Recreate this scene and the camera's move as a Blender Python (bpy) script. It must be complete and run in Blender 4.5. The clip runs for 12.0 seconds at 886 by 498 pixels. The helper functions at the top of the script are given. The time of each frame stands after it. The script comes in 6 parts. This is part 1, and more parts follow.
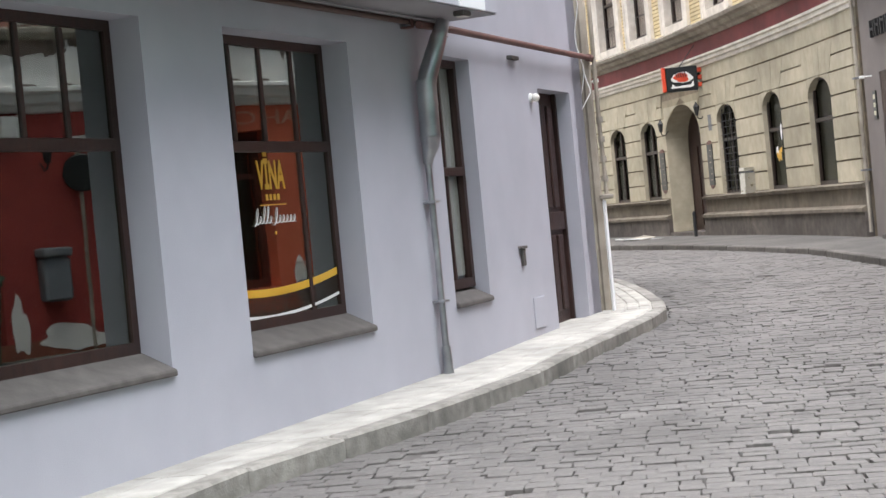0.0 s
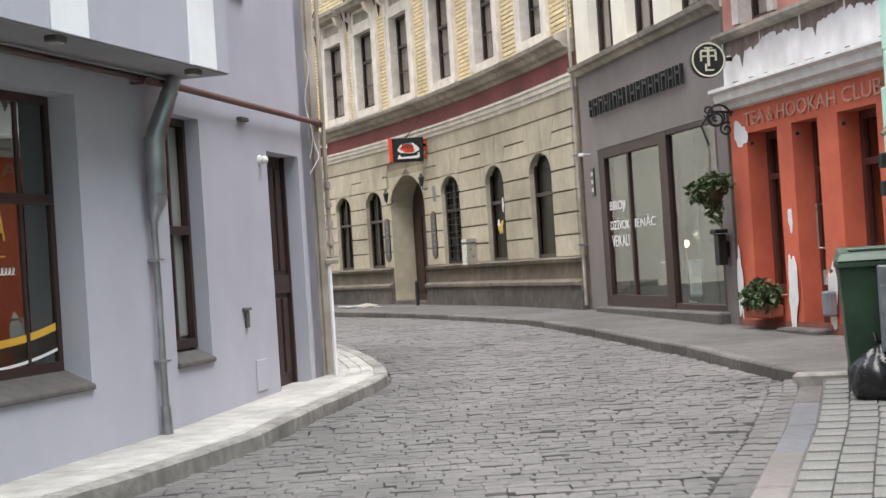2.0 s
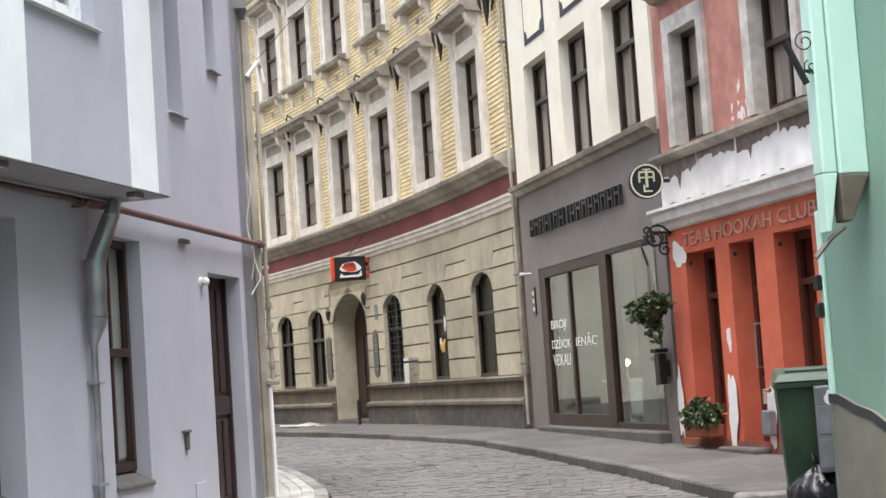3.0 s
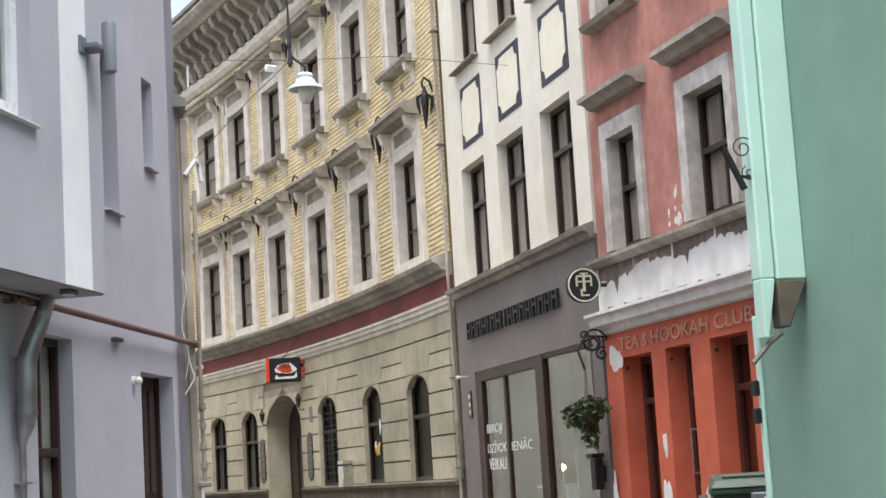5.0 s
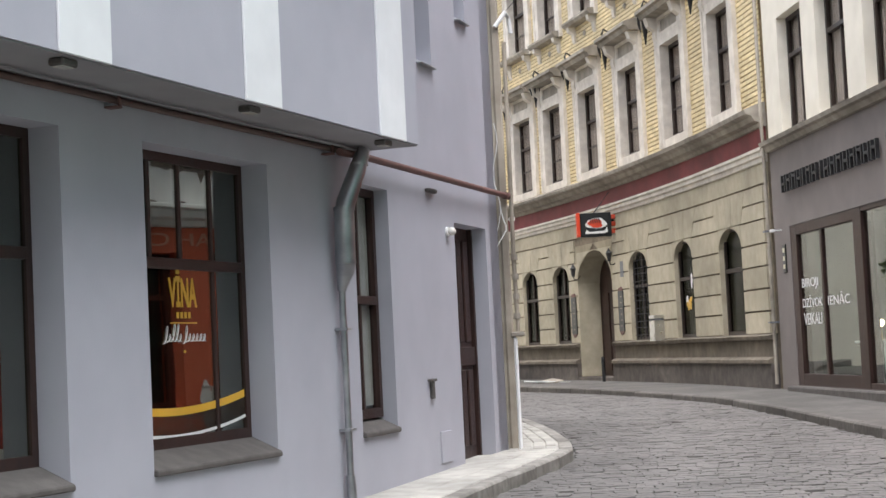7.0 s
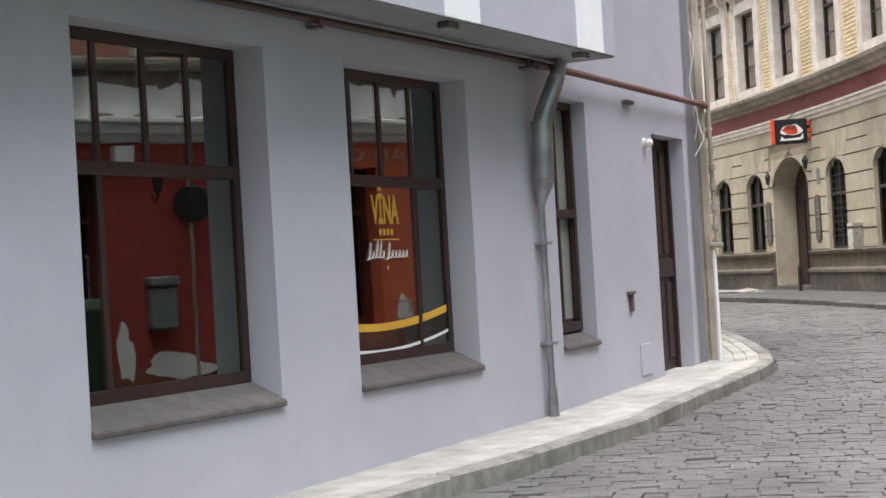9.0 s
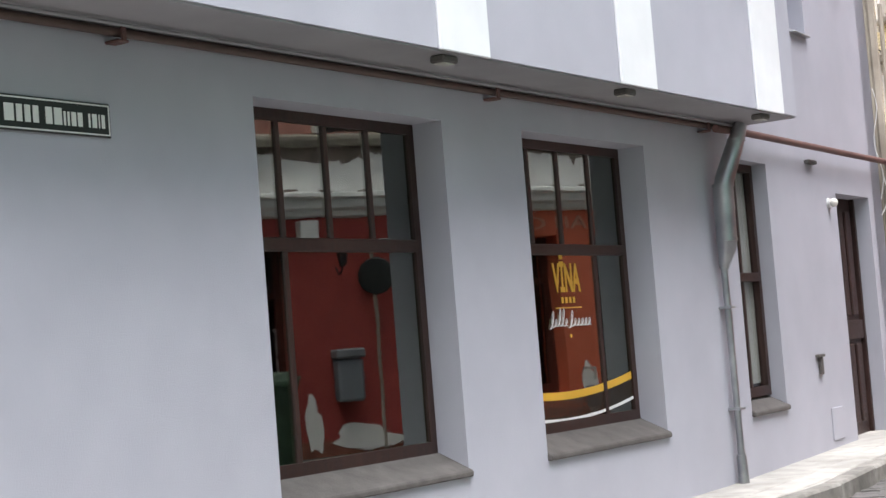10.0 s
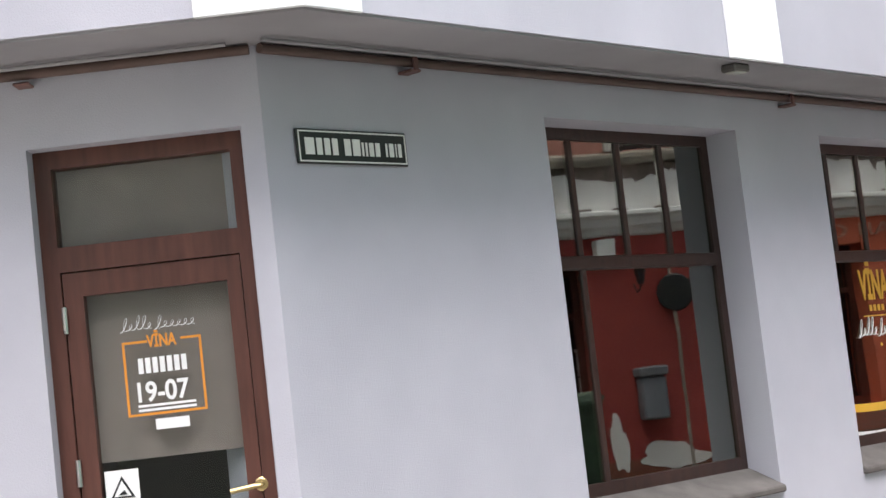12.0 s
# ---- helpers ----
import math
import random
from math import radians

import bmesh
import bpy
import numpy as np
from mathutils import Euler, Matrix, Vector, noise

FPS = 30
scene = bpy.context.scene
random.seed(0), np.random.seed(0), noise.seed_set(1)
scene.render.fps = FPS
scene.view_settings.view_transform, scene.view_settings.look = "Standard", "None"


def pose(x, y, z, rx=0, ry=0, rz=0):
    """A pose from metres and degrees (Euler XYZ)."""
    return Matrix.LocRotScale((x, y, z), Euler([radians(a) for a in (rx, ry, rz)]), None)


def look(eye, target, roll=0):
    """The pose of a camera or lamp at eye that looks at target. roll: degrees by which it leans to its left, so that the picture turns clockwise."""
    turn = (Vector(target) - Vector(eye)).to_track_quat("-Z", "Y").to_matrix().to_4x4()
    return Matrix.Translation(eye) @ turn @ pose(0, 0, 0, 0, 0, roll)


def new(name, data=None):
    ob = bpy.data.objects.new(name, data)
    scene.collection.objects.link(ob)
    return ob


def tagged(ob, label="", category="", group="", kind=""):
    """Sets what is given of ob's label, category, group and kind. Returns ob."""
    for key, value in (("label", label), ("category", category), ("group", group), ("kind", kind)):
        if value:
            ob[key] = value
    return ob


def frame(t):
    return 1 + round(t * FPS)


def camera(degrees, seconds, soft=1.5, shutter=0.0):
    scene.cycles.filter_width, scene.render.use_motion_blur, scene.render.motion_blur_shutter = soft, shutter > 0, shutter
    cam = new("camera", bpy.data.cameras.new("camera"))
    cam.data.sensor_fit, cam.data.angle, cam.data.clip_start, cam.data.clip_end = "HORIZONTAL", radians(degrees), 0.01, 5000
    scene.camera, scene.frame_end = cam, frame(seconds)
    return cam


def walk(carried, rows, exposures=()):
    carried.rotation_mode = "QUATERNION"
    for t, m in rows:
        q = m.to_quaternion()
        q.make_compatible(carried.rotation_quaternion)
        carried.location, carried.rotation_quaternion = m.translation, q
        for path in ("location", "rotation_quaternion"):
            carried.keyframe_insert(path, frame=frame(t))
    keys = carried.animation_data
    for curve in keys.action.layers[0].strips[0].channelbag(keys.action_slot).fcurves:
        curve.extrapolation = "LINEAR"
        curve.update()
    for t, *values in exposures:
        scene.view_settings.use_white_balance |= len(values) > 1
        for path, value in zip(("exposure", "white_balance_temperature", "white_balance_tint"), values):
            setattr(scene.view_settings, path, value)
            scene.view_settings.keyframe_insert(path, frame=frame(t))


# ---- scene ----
cam = camera(29.66, 12.0, soft=1.5)
# seconds, x, y, z, yaw, pitch, roll
PATH = [
    (0.0, 0.042, 0.014, 1.381, 8.77, -1.05, 5.42),
    (0.5, 0.031, 0.037, 1.334, 3.67, -1.38, 6.29),
    (1.0, 0.010, 0.029, 1.328, 0.61, -1.03, 3.68),
    (1.5, 0.004, -0.002, 1.329, -0.00, -0.78, 3.20),
    (2.0, 0.021, -0.023, 1.346, -0.72, 0.51, 3.69),
    (2.5, 0.027, -0.057, 1.366, -1.40, 2.59, 3.66),
    (3.0, 0.035, -0.088, 1.381, -2.68, 4.38, 3.87),
    (3.5, 0.034, -0.106, 1.372, -4.41, 5.81, 3.14),
    (3.7, 0.034, -0.104, 1.373, -4.82, 6.41, 2.99),
    (5.3, 0.028, -0.002, 1.377, -4.84, 7.77, 3.47),
    (5.5, 0.028, 0.006, 1.377, -4.17, 7.37, 3.54),
    (6.0, 0.032, 0.048, 1.362, -2.92, 5.38, 3.43),
    (6.5, 0.003, 0.113, 1.359, 0.72, 4.13, 3.01),
    (7.0, 0.016, 0.045, 1.316, 5.65, 3.47, 2.77),
    (7.2, 0.012, 0.044, 1.318, 6.84, 3.03, 2.38),
    (8.8, -0.062, 0.045, 1.349, 10.36, 0.30, 3.33),
    (9.0, -0.068, 0.044, 1.350, 12.10, 0.74, 3.34),
    (9.5, -0.040, 0.027, 1.333, 16.03, 2.33, 3.87),
    (10.0, -0.054, 0.018, 1.361, 18.41, 3.47, 4.54),
    (10.5, -0.051, 0.004, 1.374, 19.22, 4.65, 4.43),
    (11.0, -0.056, -0.023, 1.373, 19.40, 4.45, 4.70),
    (11.5, -0.053, -0.020, 1.317, 22.21, 4.75, 5.28),
    (12.0, -0.066, 0.021, 1.350, 28.74, 5.17, 6.45),
]
walk(cam, [(t, pose(x, y, z, 90 + pitch, roll, yaw)) for t, x, y, z, yaw, pitch, roll in PATH],
     exposures=[(0.0, 1.75, 6300, 11), (0.5, 1.65, 6300, 12), (1.0, 1.6, 6300, 11), (2.0, 1.6, 6350, 10), (3.5, 1.7, 6350, 10), (5.5, 1.4, 6350, 10), (6.0, 1.4, 6350, 10), (7.0, 1.5, 6350, 11), (9.0, 1.6, 6400, 12), (9.5, 1.65, 6400, 12), (10.5, 2.15, 6450, 13), (11.5, 2.2, 6500, 14), (12.0, 2.15, 6600, 15)])

# ---------- daylight: an overcast sky over a narrow street ----------
world = bpy.data.worlds.new("sky")
scene.world = world
world.use_nodes = True
wn = world.node_tree
sky = wn.nodes.new("ShaderNodeTexSky")
sky.sky_type = "NISHITA"
sky.sun_disc = False
sky.sun_elevation, sky.sun_rotation = radians(70), radians(215)
sky.air_density, sky.dust_density, sky.ozone_density = 1.0, 4.0, 1.0
wash = wn.nodes.new("ShaderNodeHueSaturation")
wash.inputs["Saturation"].default_value = 0.5
wn.links.new(sky.outputs[0], wash.inputs["Color"])
back = wn.nodes["Background"]
back.inputs[1].default_value = 0.12
wn.links.new(wash.outputs[0], back.inputs[0])
sun_data = bpy.data.lights.new("sun", "SUN")
sun_data.energy, sun_data.angle, sun_data.color = 2.2, radians(60), (1.0, 0.99, 0.98)
sun = new("sun", sun_data)
sun.matrix_world = look((6, 4, 40), (0, 12, 0))

# ---------- materials ----------


def nodes_of(name):
    m = bpy.data.materials.new(name)
    m.use_nodes = True
    nt = m.node_tree
    return m, nt, nt.nodes["Principled BSDF"]


def mat(name, c1, c2, rough=0.8, scale=6.0, bump=0.15, fine=70.0, metal=0.0, stain=0.25, stain_scale=0.7,
        stretch=(1, 1, 1), per_object=0.0, per_island=0.0, spec=0.4):
    """Two-scale noise between c1 and c2, large stains, fine relief."""
    m, nt, p = nodes_of(name)
    n, l = nt.nodes, nt.links
    co = n.new("ShaderNodeTexCoord")
    mp = n.new("ShaderNodeMapping")
    mp.inputs["Scale"].default_value = stretch
    l.new(co.outputs["Object"], mp.inputs["Vector"])
    a = n.new("ShaderNodeTexNoise")
    a.inputs["Scale"].default_value, a.inputs["Detail"].default_value = scale, 6
    b = n.new("ShaderNodeTexNoise")
    b.inputs["Scale"].default_value, b.inputs["Detail"].default_value = stain_scale, 4
    c = n.new("ShaderNodeTexNoise")
    c.inputs["Scale"].default_value, c.inputs["Detail"].default_value = fine, 3
    for t in (a, b, c):
        l.new(mp.outputs[0], t.inputs["Vector"])
    ramp = n.new("ShaderNodeValToRGB")
    ramp.color_ramp.elements[0].position, ramp.color_ramp.elements[1].position = 0.3, 0.7
    ramp.color_ramp.elements[0].color, ramp.color_ramp.elements[1].color = (*c1, 1), (*c2, 1)
    l.new(a.outputs["Fac"], ramp.inputs[0])
    mr = n.new("ShaderNodeMapRange")
    mr.inputs["From Min"].default_value, mr.inputs["From Max"].default_value = 0.35, 0.65
    mr.inputs["To Min"].default_value, mr.inputs["To Max"].default_value = 1 - stain, 1 + stain * 0.3
    l.new(b.outputs["Fac"], mr.inputs["Value"])
    hsv = n.new("ShaderNodeHueSaturation")
    l.new(ramp.outputs[0], hsv.inputs["Color"])
    value = mr.outputs[0]
    if per_object or per_island:
        if per_object:
            r, amount = n.new("ShaderNodeObjectInfo").outputs["Random"], per_object
        else:
            r, amount = n.new("ShaderNodeNewGeometry").outputs["Random Per Island"], per_island
        m2 = n.new("ShaderNodeMapRange")
        m2.inputs["To Min"].default_value, m2.inputs["To Max"].default_value = 1 - amount, 1 + amount
        l.new(r, m2.inputs["Value"])
        mul = n.new("ShaderNodeMath")
        mul.operation = "MULTIPLY"
        l.new(value, mul.inputs[0]), l.new(m2.outputs[0], mul.inputs[1])
        value = mul.outputs[0]
    l.new(value, hsv.inputs["Value"])
    l.new(hsv.outputs[0], p.inputs["Base Color"])
    rr = n.new("ShaderNodeMapRange")
    rr.inputs["To Min"].default_value, rr.inputs["To Max"].default_value = max(rough - 0.12, 0.02), min(rough + 0.12, 1)
    l.new(a.outputs["Fac"], rr.inputs["Value"])
    l.new(rr.outputs[0], p.inputs["Roughness"])
    p.inputs["Metallic"].default_value = metal
    p.inputs["Specular IOR Level"].default_value = spec
    if bump:
        bp = n.new("ShaderNodeBump")
        bp.inputs["Strength"].default_value, bp.inputs["Distance"].default_value = bump, 0.01
        l.new(c.outputs["Fac"], bp.inputs["Height"])
        l.new(bp.outputs[0], p.inputs["Normal"])
    return m


def glass_mat(name, ior=1.7, tint=(0.75, 0.8, 0.78)):
    m, nt, p = nodes_of(name)
    n, l = nt.nodes, nt.links
    g = n.new("ShaderNodeBsdfGlossy")
    g.inputs["Roughness"].default_value = 0.015
    g.inputs["Color"].default_value = (0.86, 0.92, 0.84, 1)
    t = n.new("ShaderNodeBsdfTransparent")
    t.inputs["Color"].default_value = (*tint, 1)
    fr = n.new("ShaderNodeFresnel")
    fr.inputs["IOR"].default_value = ior
    mix = n.new("ShaderNodeMixShader")
    wave = n.new("ShaderNodeTexNoise")
    wave.inputs["Scale"].default_value = 1.2
    bp = n.new("ShaderNodeBump")
    bp.inputs["Strength"].default_value, bp.inputs["Distance"].default_value = 0.05, 0.02
    l.new(wave.outputs["Fac"], bp.inputs["Height"]), l.new(bp.outputs[0], g.inputs["Normal"])
    l.new(fr.outputs[0], mix.inputs[0]), l.new(t.outputs[0], mix.inputs[1]), l.new(g.outputs[0], mix.inputs[2])
    l.new(mix.outputs[0], n["Material Output"].inputs["Surface"])
    return m


def clear_mat(name, gloss, tint, slant=0.6):
    """Clear window glass: gloss straight on, rising at a slant."""
    m, nt, p = nodes_of(name)
    n, l = nt.nodes, nt.links
    g = n.new("ShaderNodeBsdfGlossy")
    g.inputs["Roughness"].default_value = 0.015
    t = n.new("ShaderNodeBsdfTransparent")
    t.inputs["Color"].default_value = (*tint, 1)
    lw = n.new("ShaderNodeLayerWeight")
    lw.inputs["Blend"].default_value = 0.5
    power = n.new("ShaderNodeMath")
    power.operation, power.inputs[1].default_value = "POWER", 4.0
    l.new(lw.outputs["Facing"], power.inputs[0])
    mr = n.new("ShaderNodeMapRange")
    mr.inputs["To Min"].default_value, mr.inputs["To Max"].default_value = gloss, slant
    l.new(power.outputs[0], mr.inputs["Value"])
    mix = n.new("ShaderNodeMixShader")
    l.new(mr.outputs[0], mix.inputs[0]), l.new(t.outputs[0], mix.inputs[1]), l.new(g.outputs[0], mix.inputs[2])
    l.new(mix.outputs[0], n["Material Output"].inputs["Surface"])
    return m


def glow_mat(name, colour, strength):
    m, nt, p = nodes_of(name)
    p.inputs["Base Color"].default_value = (*colour, 1)
    p.inputs["Emission Color"].default_value = (*colour, 1)
    p.inputs["Emission Strength"].default_value = strength
    return m


LAVENDER = mat("lavender_render", (0.425, 0.424, 0.476), (0.455, 0.454, 0.506), 0.85, 3, 0.22, 160, stain=0.07)
WHITE_PLASTER = mat("white_plaster", (0.78, 0.79, 0.8), (0.84, 0.85, 0.86), 0.8, 4, 0.12, 120, stain=0.06)
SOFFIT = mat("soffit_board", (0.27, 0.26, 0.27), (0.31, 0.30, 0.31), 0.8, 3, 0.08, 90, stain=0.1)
BROWN_WOOD = mat("brown_stained_wood", (0.026, 0.014, 0.012), (0.052, 0.026, 0.021), 0.45, 5, 0.15, 60, stain=0.2, stretch=(6, 6, 0.6))
DOOR_WOOD = mat("red_brown_wood", (0.075, 0.028, 0.020), (0.115, 0.042, 0.030), 0.45, 5, 0.12, 60, stain=0.15, stretch=(6, 6, 0.6))
SILL_STONE = mat("grey_sill_stone", (0.085, 0.077, 0.072), (0.14, 0.128, 0.12), 0.75, 9, 0.3, 80)
ZINC = mat("zinc_sheet", (0.34, 0.35, 0.365), (0.52, 0.53, 0.545), 0.34, 5, 0.12, 40, metal=0.85, stain=0.3, stain_scale=3)
RUSTY_PIPE = mat("red_brown_pipe_paint", (0.13, 0.066, 0.058), (0.19, 0.10, 0.088), 0.6, 12, 0.2, 60)
COPPER_TUBE = mat("dull_copper_tube", (0.085, 0.055, 0.046), (0.13, 0.082, 0.068), 0.6, 8, 0.1, 60)
WHITE_PAINT = mat("white_paint", (0.72, 0.72, 0.7), (0.8, 0.8, 0.78), 0.5, 8, 0.08, 60, stain=0.12, stain_scale=4)
WHITE_PVC = mat("white_window_plastic", (0.76, 0.77, 0.78), (0.8, 0.81, 0.82), 0.3, 8, 0.0, 60, stain=0.04)
BLACK_IRON = mat("black_wrought_iron", (0.012, 0.012, 0.013), (0.03, 0.03, 0.032), 0.5, 14, 0.2, 60)
DARK_FRAME = mat("dark_window_frame", (0.022, 0.014, 0.011), (0.045, 0.031, 0.025), 0.45, 8, 0.1, 60)
# near-black room lining: the gloom of unlit interiors is put into the colour
ROOM_DARK = mat("room_gloom_dark", (0.06, 0.055, 0.05), (0.09, 0.085, 0.075), 0.9, 3, 0.0, 30)
ROOM_LIGHT = mat("pale_room_plaster", (0.12, 0.122, 0.105), (0.17, 0.172, 0.15), 0.9, 2, 0.0, 30)
CURTAIN = mat("pale_curtain", (0.40, 0.37, 0.35), (0.56, 0.53, 0.50), 0.95, 4, 0.2, 14, stretch=(14, 14, 0.5))
BLIND = mat("beige_roller_blind", (0.27, 0.215, 0.195), (0.33, 0.265, 0.24), 0.9, 8, 0.05, 60)
UPPER_GLASS = clear_mat("curtained_upper_window_glass", 0.02, (0.86, 0.84, 0.82), 0.16)
GLASS = clear_mat("window_glass", 0.03, (0.85, 0.88, 0.87))
DISPLAY_GLASS = glass_mat("coated_display_glass", 2.7, (0.6, 0.65, 0.63))
DULL_GLASS = clear_mat("dull_dark_window_glass", 0.02, (0.5, 0.52, 0.5), 0.12)
SHOP_GLASS = clear_mat("curtained_window_glass", 0.03, (0.85, 0.88, 0.87))
STREET_GLASS = clear_mat("tall_shop_window_glass", 0.12, (0.84, 0.89, 0.86), 0.45)
CREAM_STONE = mat("cream_painted_stone", (0.41, 0.365, 0.265), (0.50, 0.455, 0.345), 0.85, 5, 0.3, 60, stain=0.25, per_object=0.07)
CREAM_WALL = mat("cream_wall_paint", (0.27, 0.235, 0.16), (0.37, 0.325, 0.23), 0.85, 5, 0.3, 60, stain=0.3)
JOINT_CREAM = mat("groove_shade_dark", (0.17, 0.14, 0.10), (0.26, 0.21, 0.15), 0.9, 8, 0.3, 60)
GRIMY = mat("grimy_ledge_stone", (0.13, 0.11, 0.085), (0.21, 0.18, 0.14), 0.9, 5, 0.4, 50, stain=0.35)
PLINTH_STONE = mat("brown_plinth_stone", (0.075, 0.064, 0.057), (0.15, 0.13, 0.115), 0.85, 5, 0.5, 40, stain=0.4, per_object=0.12)
MAROON = mat("maroon_band_paint", (0.17, 0.040, 0.042), (0.23, 0.060, 0.060), 0.75, 4, 0.15, 60)
CORNICE_GREY = mat("weathered_cornice_stone", (0.27, 0.24, 0.20), (0.42, 0.38, 0.32), 0.85, 5, 0.35, 50, stain=0.35)
TRIM_STONE = mat("pale_window_trim", (0.60, 0.55, 0.48), (0.74, 0.69, 0.61), 0.8, 6, 0.2, 60, stain=0.15, stain_scale=2)
YELLOW_BRICK = mat("yellow_glazed_brick", (0.65, 0.52, 0.275), (0.77, 0.65, 0.40), 0.5, 9, 0.15, 60, stain=0.15, per_island=0.12)
BRICK_JOINT = mat("dark_brick_joint", (0.22, 0.16, 0.08), (0.32, 0.24, 0.13), 0.9, 12, 0.2, 60)
OFF_WHITE = mat("off_white_render", (0.70, 0.66, 0.56), (0.77, 0.73, 0.63), 0.85, 3, 0.15, 120, stain=0.1)
PANEL_CREAM = mat("cream_panel_paint", (0.74, 0.70, 0.56), (0.8, 0.76, 0.62), 0.8, 4, 0.1, 100, stain=0.05)
NAVY_PAINT = mat("dark_blue_border_paint", (0.035, 0.038, 0.055), (0.055, 0.058, 0.08), 0.75, 6, 0.1, 80)
TAUPE = mat("taupe_shop_render", (0.18, 0.158, 0.148), (0.21, 0.187, 0.175), 0.85, 3, 0.15, 120, stain=0.1)
TERRACOTTA = mat("orange_red_plaster", (0.54, 0.118, 0.064), (0.62, 0.152, 0.086), 0.85, 4, 0.2, 90, stain=0.16)
REFLECTION_RED = mat("reflection_toned_red", (0.30, 0.05, 0.045), (0.38, 0.07, 0.06), 0.85, 4, 0.2, 90, stain=0.16)
FADED_RED = mat("faded_red_plaster", (0.38, 0.165, 0.13), (0.47, 0.225, 0.18), 0.9, 7, 0.35, 60, stain=0.3, stain_scale=1.5)
PEELED_WHITE = mat("peeling_white_plaster", (0.62, 0.60, 0.58), (0.80, 0.79, 0.78), 0.9, 3.2, 0.4, 40, stain=0.15, stain_scale=1.3)
CHIPPED_CREAM = mat("chipped_cream_surround", (0.46, 0.43, 0.39), (0.64, 0.61, 0.565), 0.9, 7, 0.4, 40, stain=0.3, stain_scale=2.2)
PATCH_WHITE = mat("bare_filler_patch", (0.74, 0.73, 0.72), (0.82, 0.81, 0.8), 0.9, 8, 0.4, 60, stain=0.08)
GOLD_LETTER = mat("dull_gold_letter", (0.56, 0.27, 0.19), (0.64, 0.33, 0.24), 0.5, 12, 0.1, 60)
GREEN_WALL = mat("grey_green_render", (0.22, 0.36, 0.29), (0.25, 0.40, 0.33), 0.85, 2.5, 0.12, 120, stain=0.1)
MINT = mat("mint_green_paint", (0.53, 0.78, 0.68), (0.58, 0.82, 0.73), 0.75, 3, 0.08, 100, stain=0.05)
BASE_GREY = mat("grey_plinth_render", (0.20, 0.19, 0.16), (0.26, 0.25, 0.21), 0.9, 4, 0.3, 80)
TAR_BLACK = mat("black_band_paint", (0.03, 0.033, 0.035), (0.055, 0.06, 0.06), 0.7, 6, 0.1, 80)
COBBLE = mat("grey_cobble_stone", (0.104, 0.098, 0.093), (0.165, 0.156, 0.149), 0.75, 22, 0.5, 110, stain=0.25, stain_scale=0.9, per_island=0.08)
COBBLE_PIECE = mat("grey_cobble_stone_single", (0.104, 0.098, 0.093), (0.165, 0.156, 0.149), 0.75, 22, 0.5, 110, stain=0.25, stain_scale=0.9, per_object=0.08)
ROAD_BED = mat("sandy_joint_bed", (0.07, 0.065, 0.06), (0.17, 0.16, 0.15), 0.95, 4, 0.5, 60, stain=0.3)
CONCRETE = mat("pale_pavement_concrete", (0.34, 0.325, 0.295), (0.49, 0.475, 0.435), 0.85, 5, 0.45, 60, stain=0.2, stain_scale=1.5, per_object=0.025)
PALE_KERB = mat("pale_worn_kerb", (0.20, 0.188, 0.17), (0.33, 0.315, 0.285), 0.85, 10, 0.45, 60, stain=0.3, stain_scale=2.0, per_object=0.1)
KERB_STONE = mat("granite_kerb", (0.085, 0.077, 0.07), (0.16, 0.148, 0.135), 0.8, 14, 0.4, 70, stain=0.3, per_object=0.15)
PINK_KERB = mat("pink_granite_kerb", (0.16, 0.142, 0.133), (0.22, 0.197, 0.185), 0.8, 18, 0.4, 70)
BLUE_KERB = mat("blue_grey_kerb", (0.12, 0.122, 0.128), (0.18, 0.183, 0.19), 0.8, 14, 0.4, 70)
FAR_PAVING = mat("worn_footway_surface", (0.09, 0.085, 0.079), (0.14, 0.132, 0.123), 0.9, 6, 0.4, 60, stain=0.3)
PAVER = mat("grey_green_paving_block", (0.15, 0.148, 0.138), (0.21, 0.207, 0.193), 0.85, 10, 0.35, 80, stain=0.2, per_object=0.04)
BIN_GREEN = mat("dark_green_bin_plastic", (0.02, 0.046, 0.026), (0.032, 0.066, 0.038), 0.5, 6, 0.08, 60, stain=0.25, stain_scale=3)
BIN_LID = mat("faded_green_lid_plastic", (0.06, 0.095, 0.065), (0.09, 0.13, 0.095), 0.5, 6, 0.08, 60)
BIN_GREY = mat("blue_grey_plastic", (0.17, 0.19, 0.22), (0.22, 0.24, 0.27), 0.5, 6, 0.08, 60)
BOX_GREY = mat("grey_metal_box", (0.15, 0.16, 0.18), (0.2, 0.21, 0.23), 0.5, 6, 0.08, 60, stain=0.3, stain_scale=4)
RUBBISH_BAG = mat("black_bag_film", (0.012, 0.012, 0.013), (0.022, 0.022, 0.024), 0.28, 8, 0.3, 30)
LEAF = mat("dark_green_leaf", (0.03, 0.055, 0.02), (0.095, 0.13, 0.05), 0.5, 20, 0.1, 60, per_island=0.4)
STEM = mat("plant_stem", (0.05, 0.045, 0.02), (0.09, 0.08, 0.04), 0.8, 20, 0.1, 60)
TERRA_BOX = mat("terracotta_trough", (0.28, 0.08, 0.045), (0.36, 0.12, 0.07), 0.8, 8, 0.2, 60)
SIGN_BLACK = mat("black_enamel", (0.010, 0.011, 0.012), (0.018, 0.02, 0.02), 0.35, 5, 0.0, 60)
SIGN_WHITE = mat("white_enamel", (0.74, 0.74, 0.72), (0.8, 0.8, 0.78), 0.4, 5, 0.0, 60, stain=0.05)
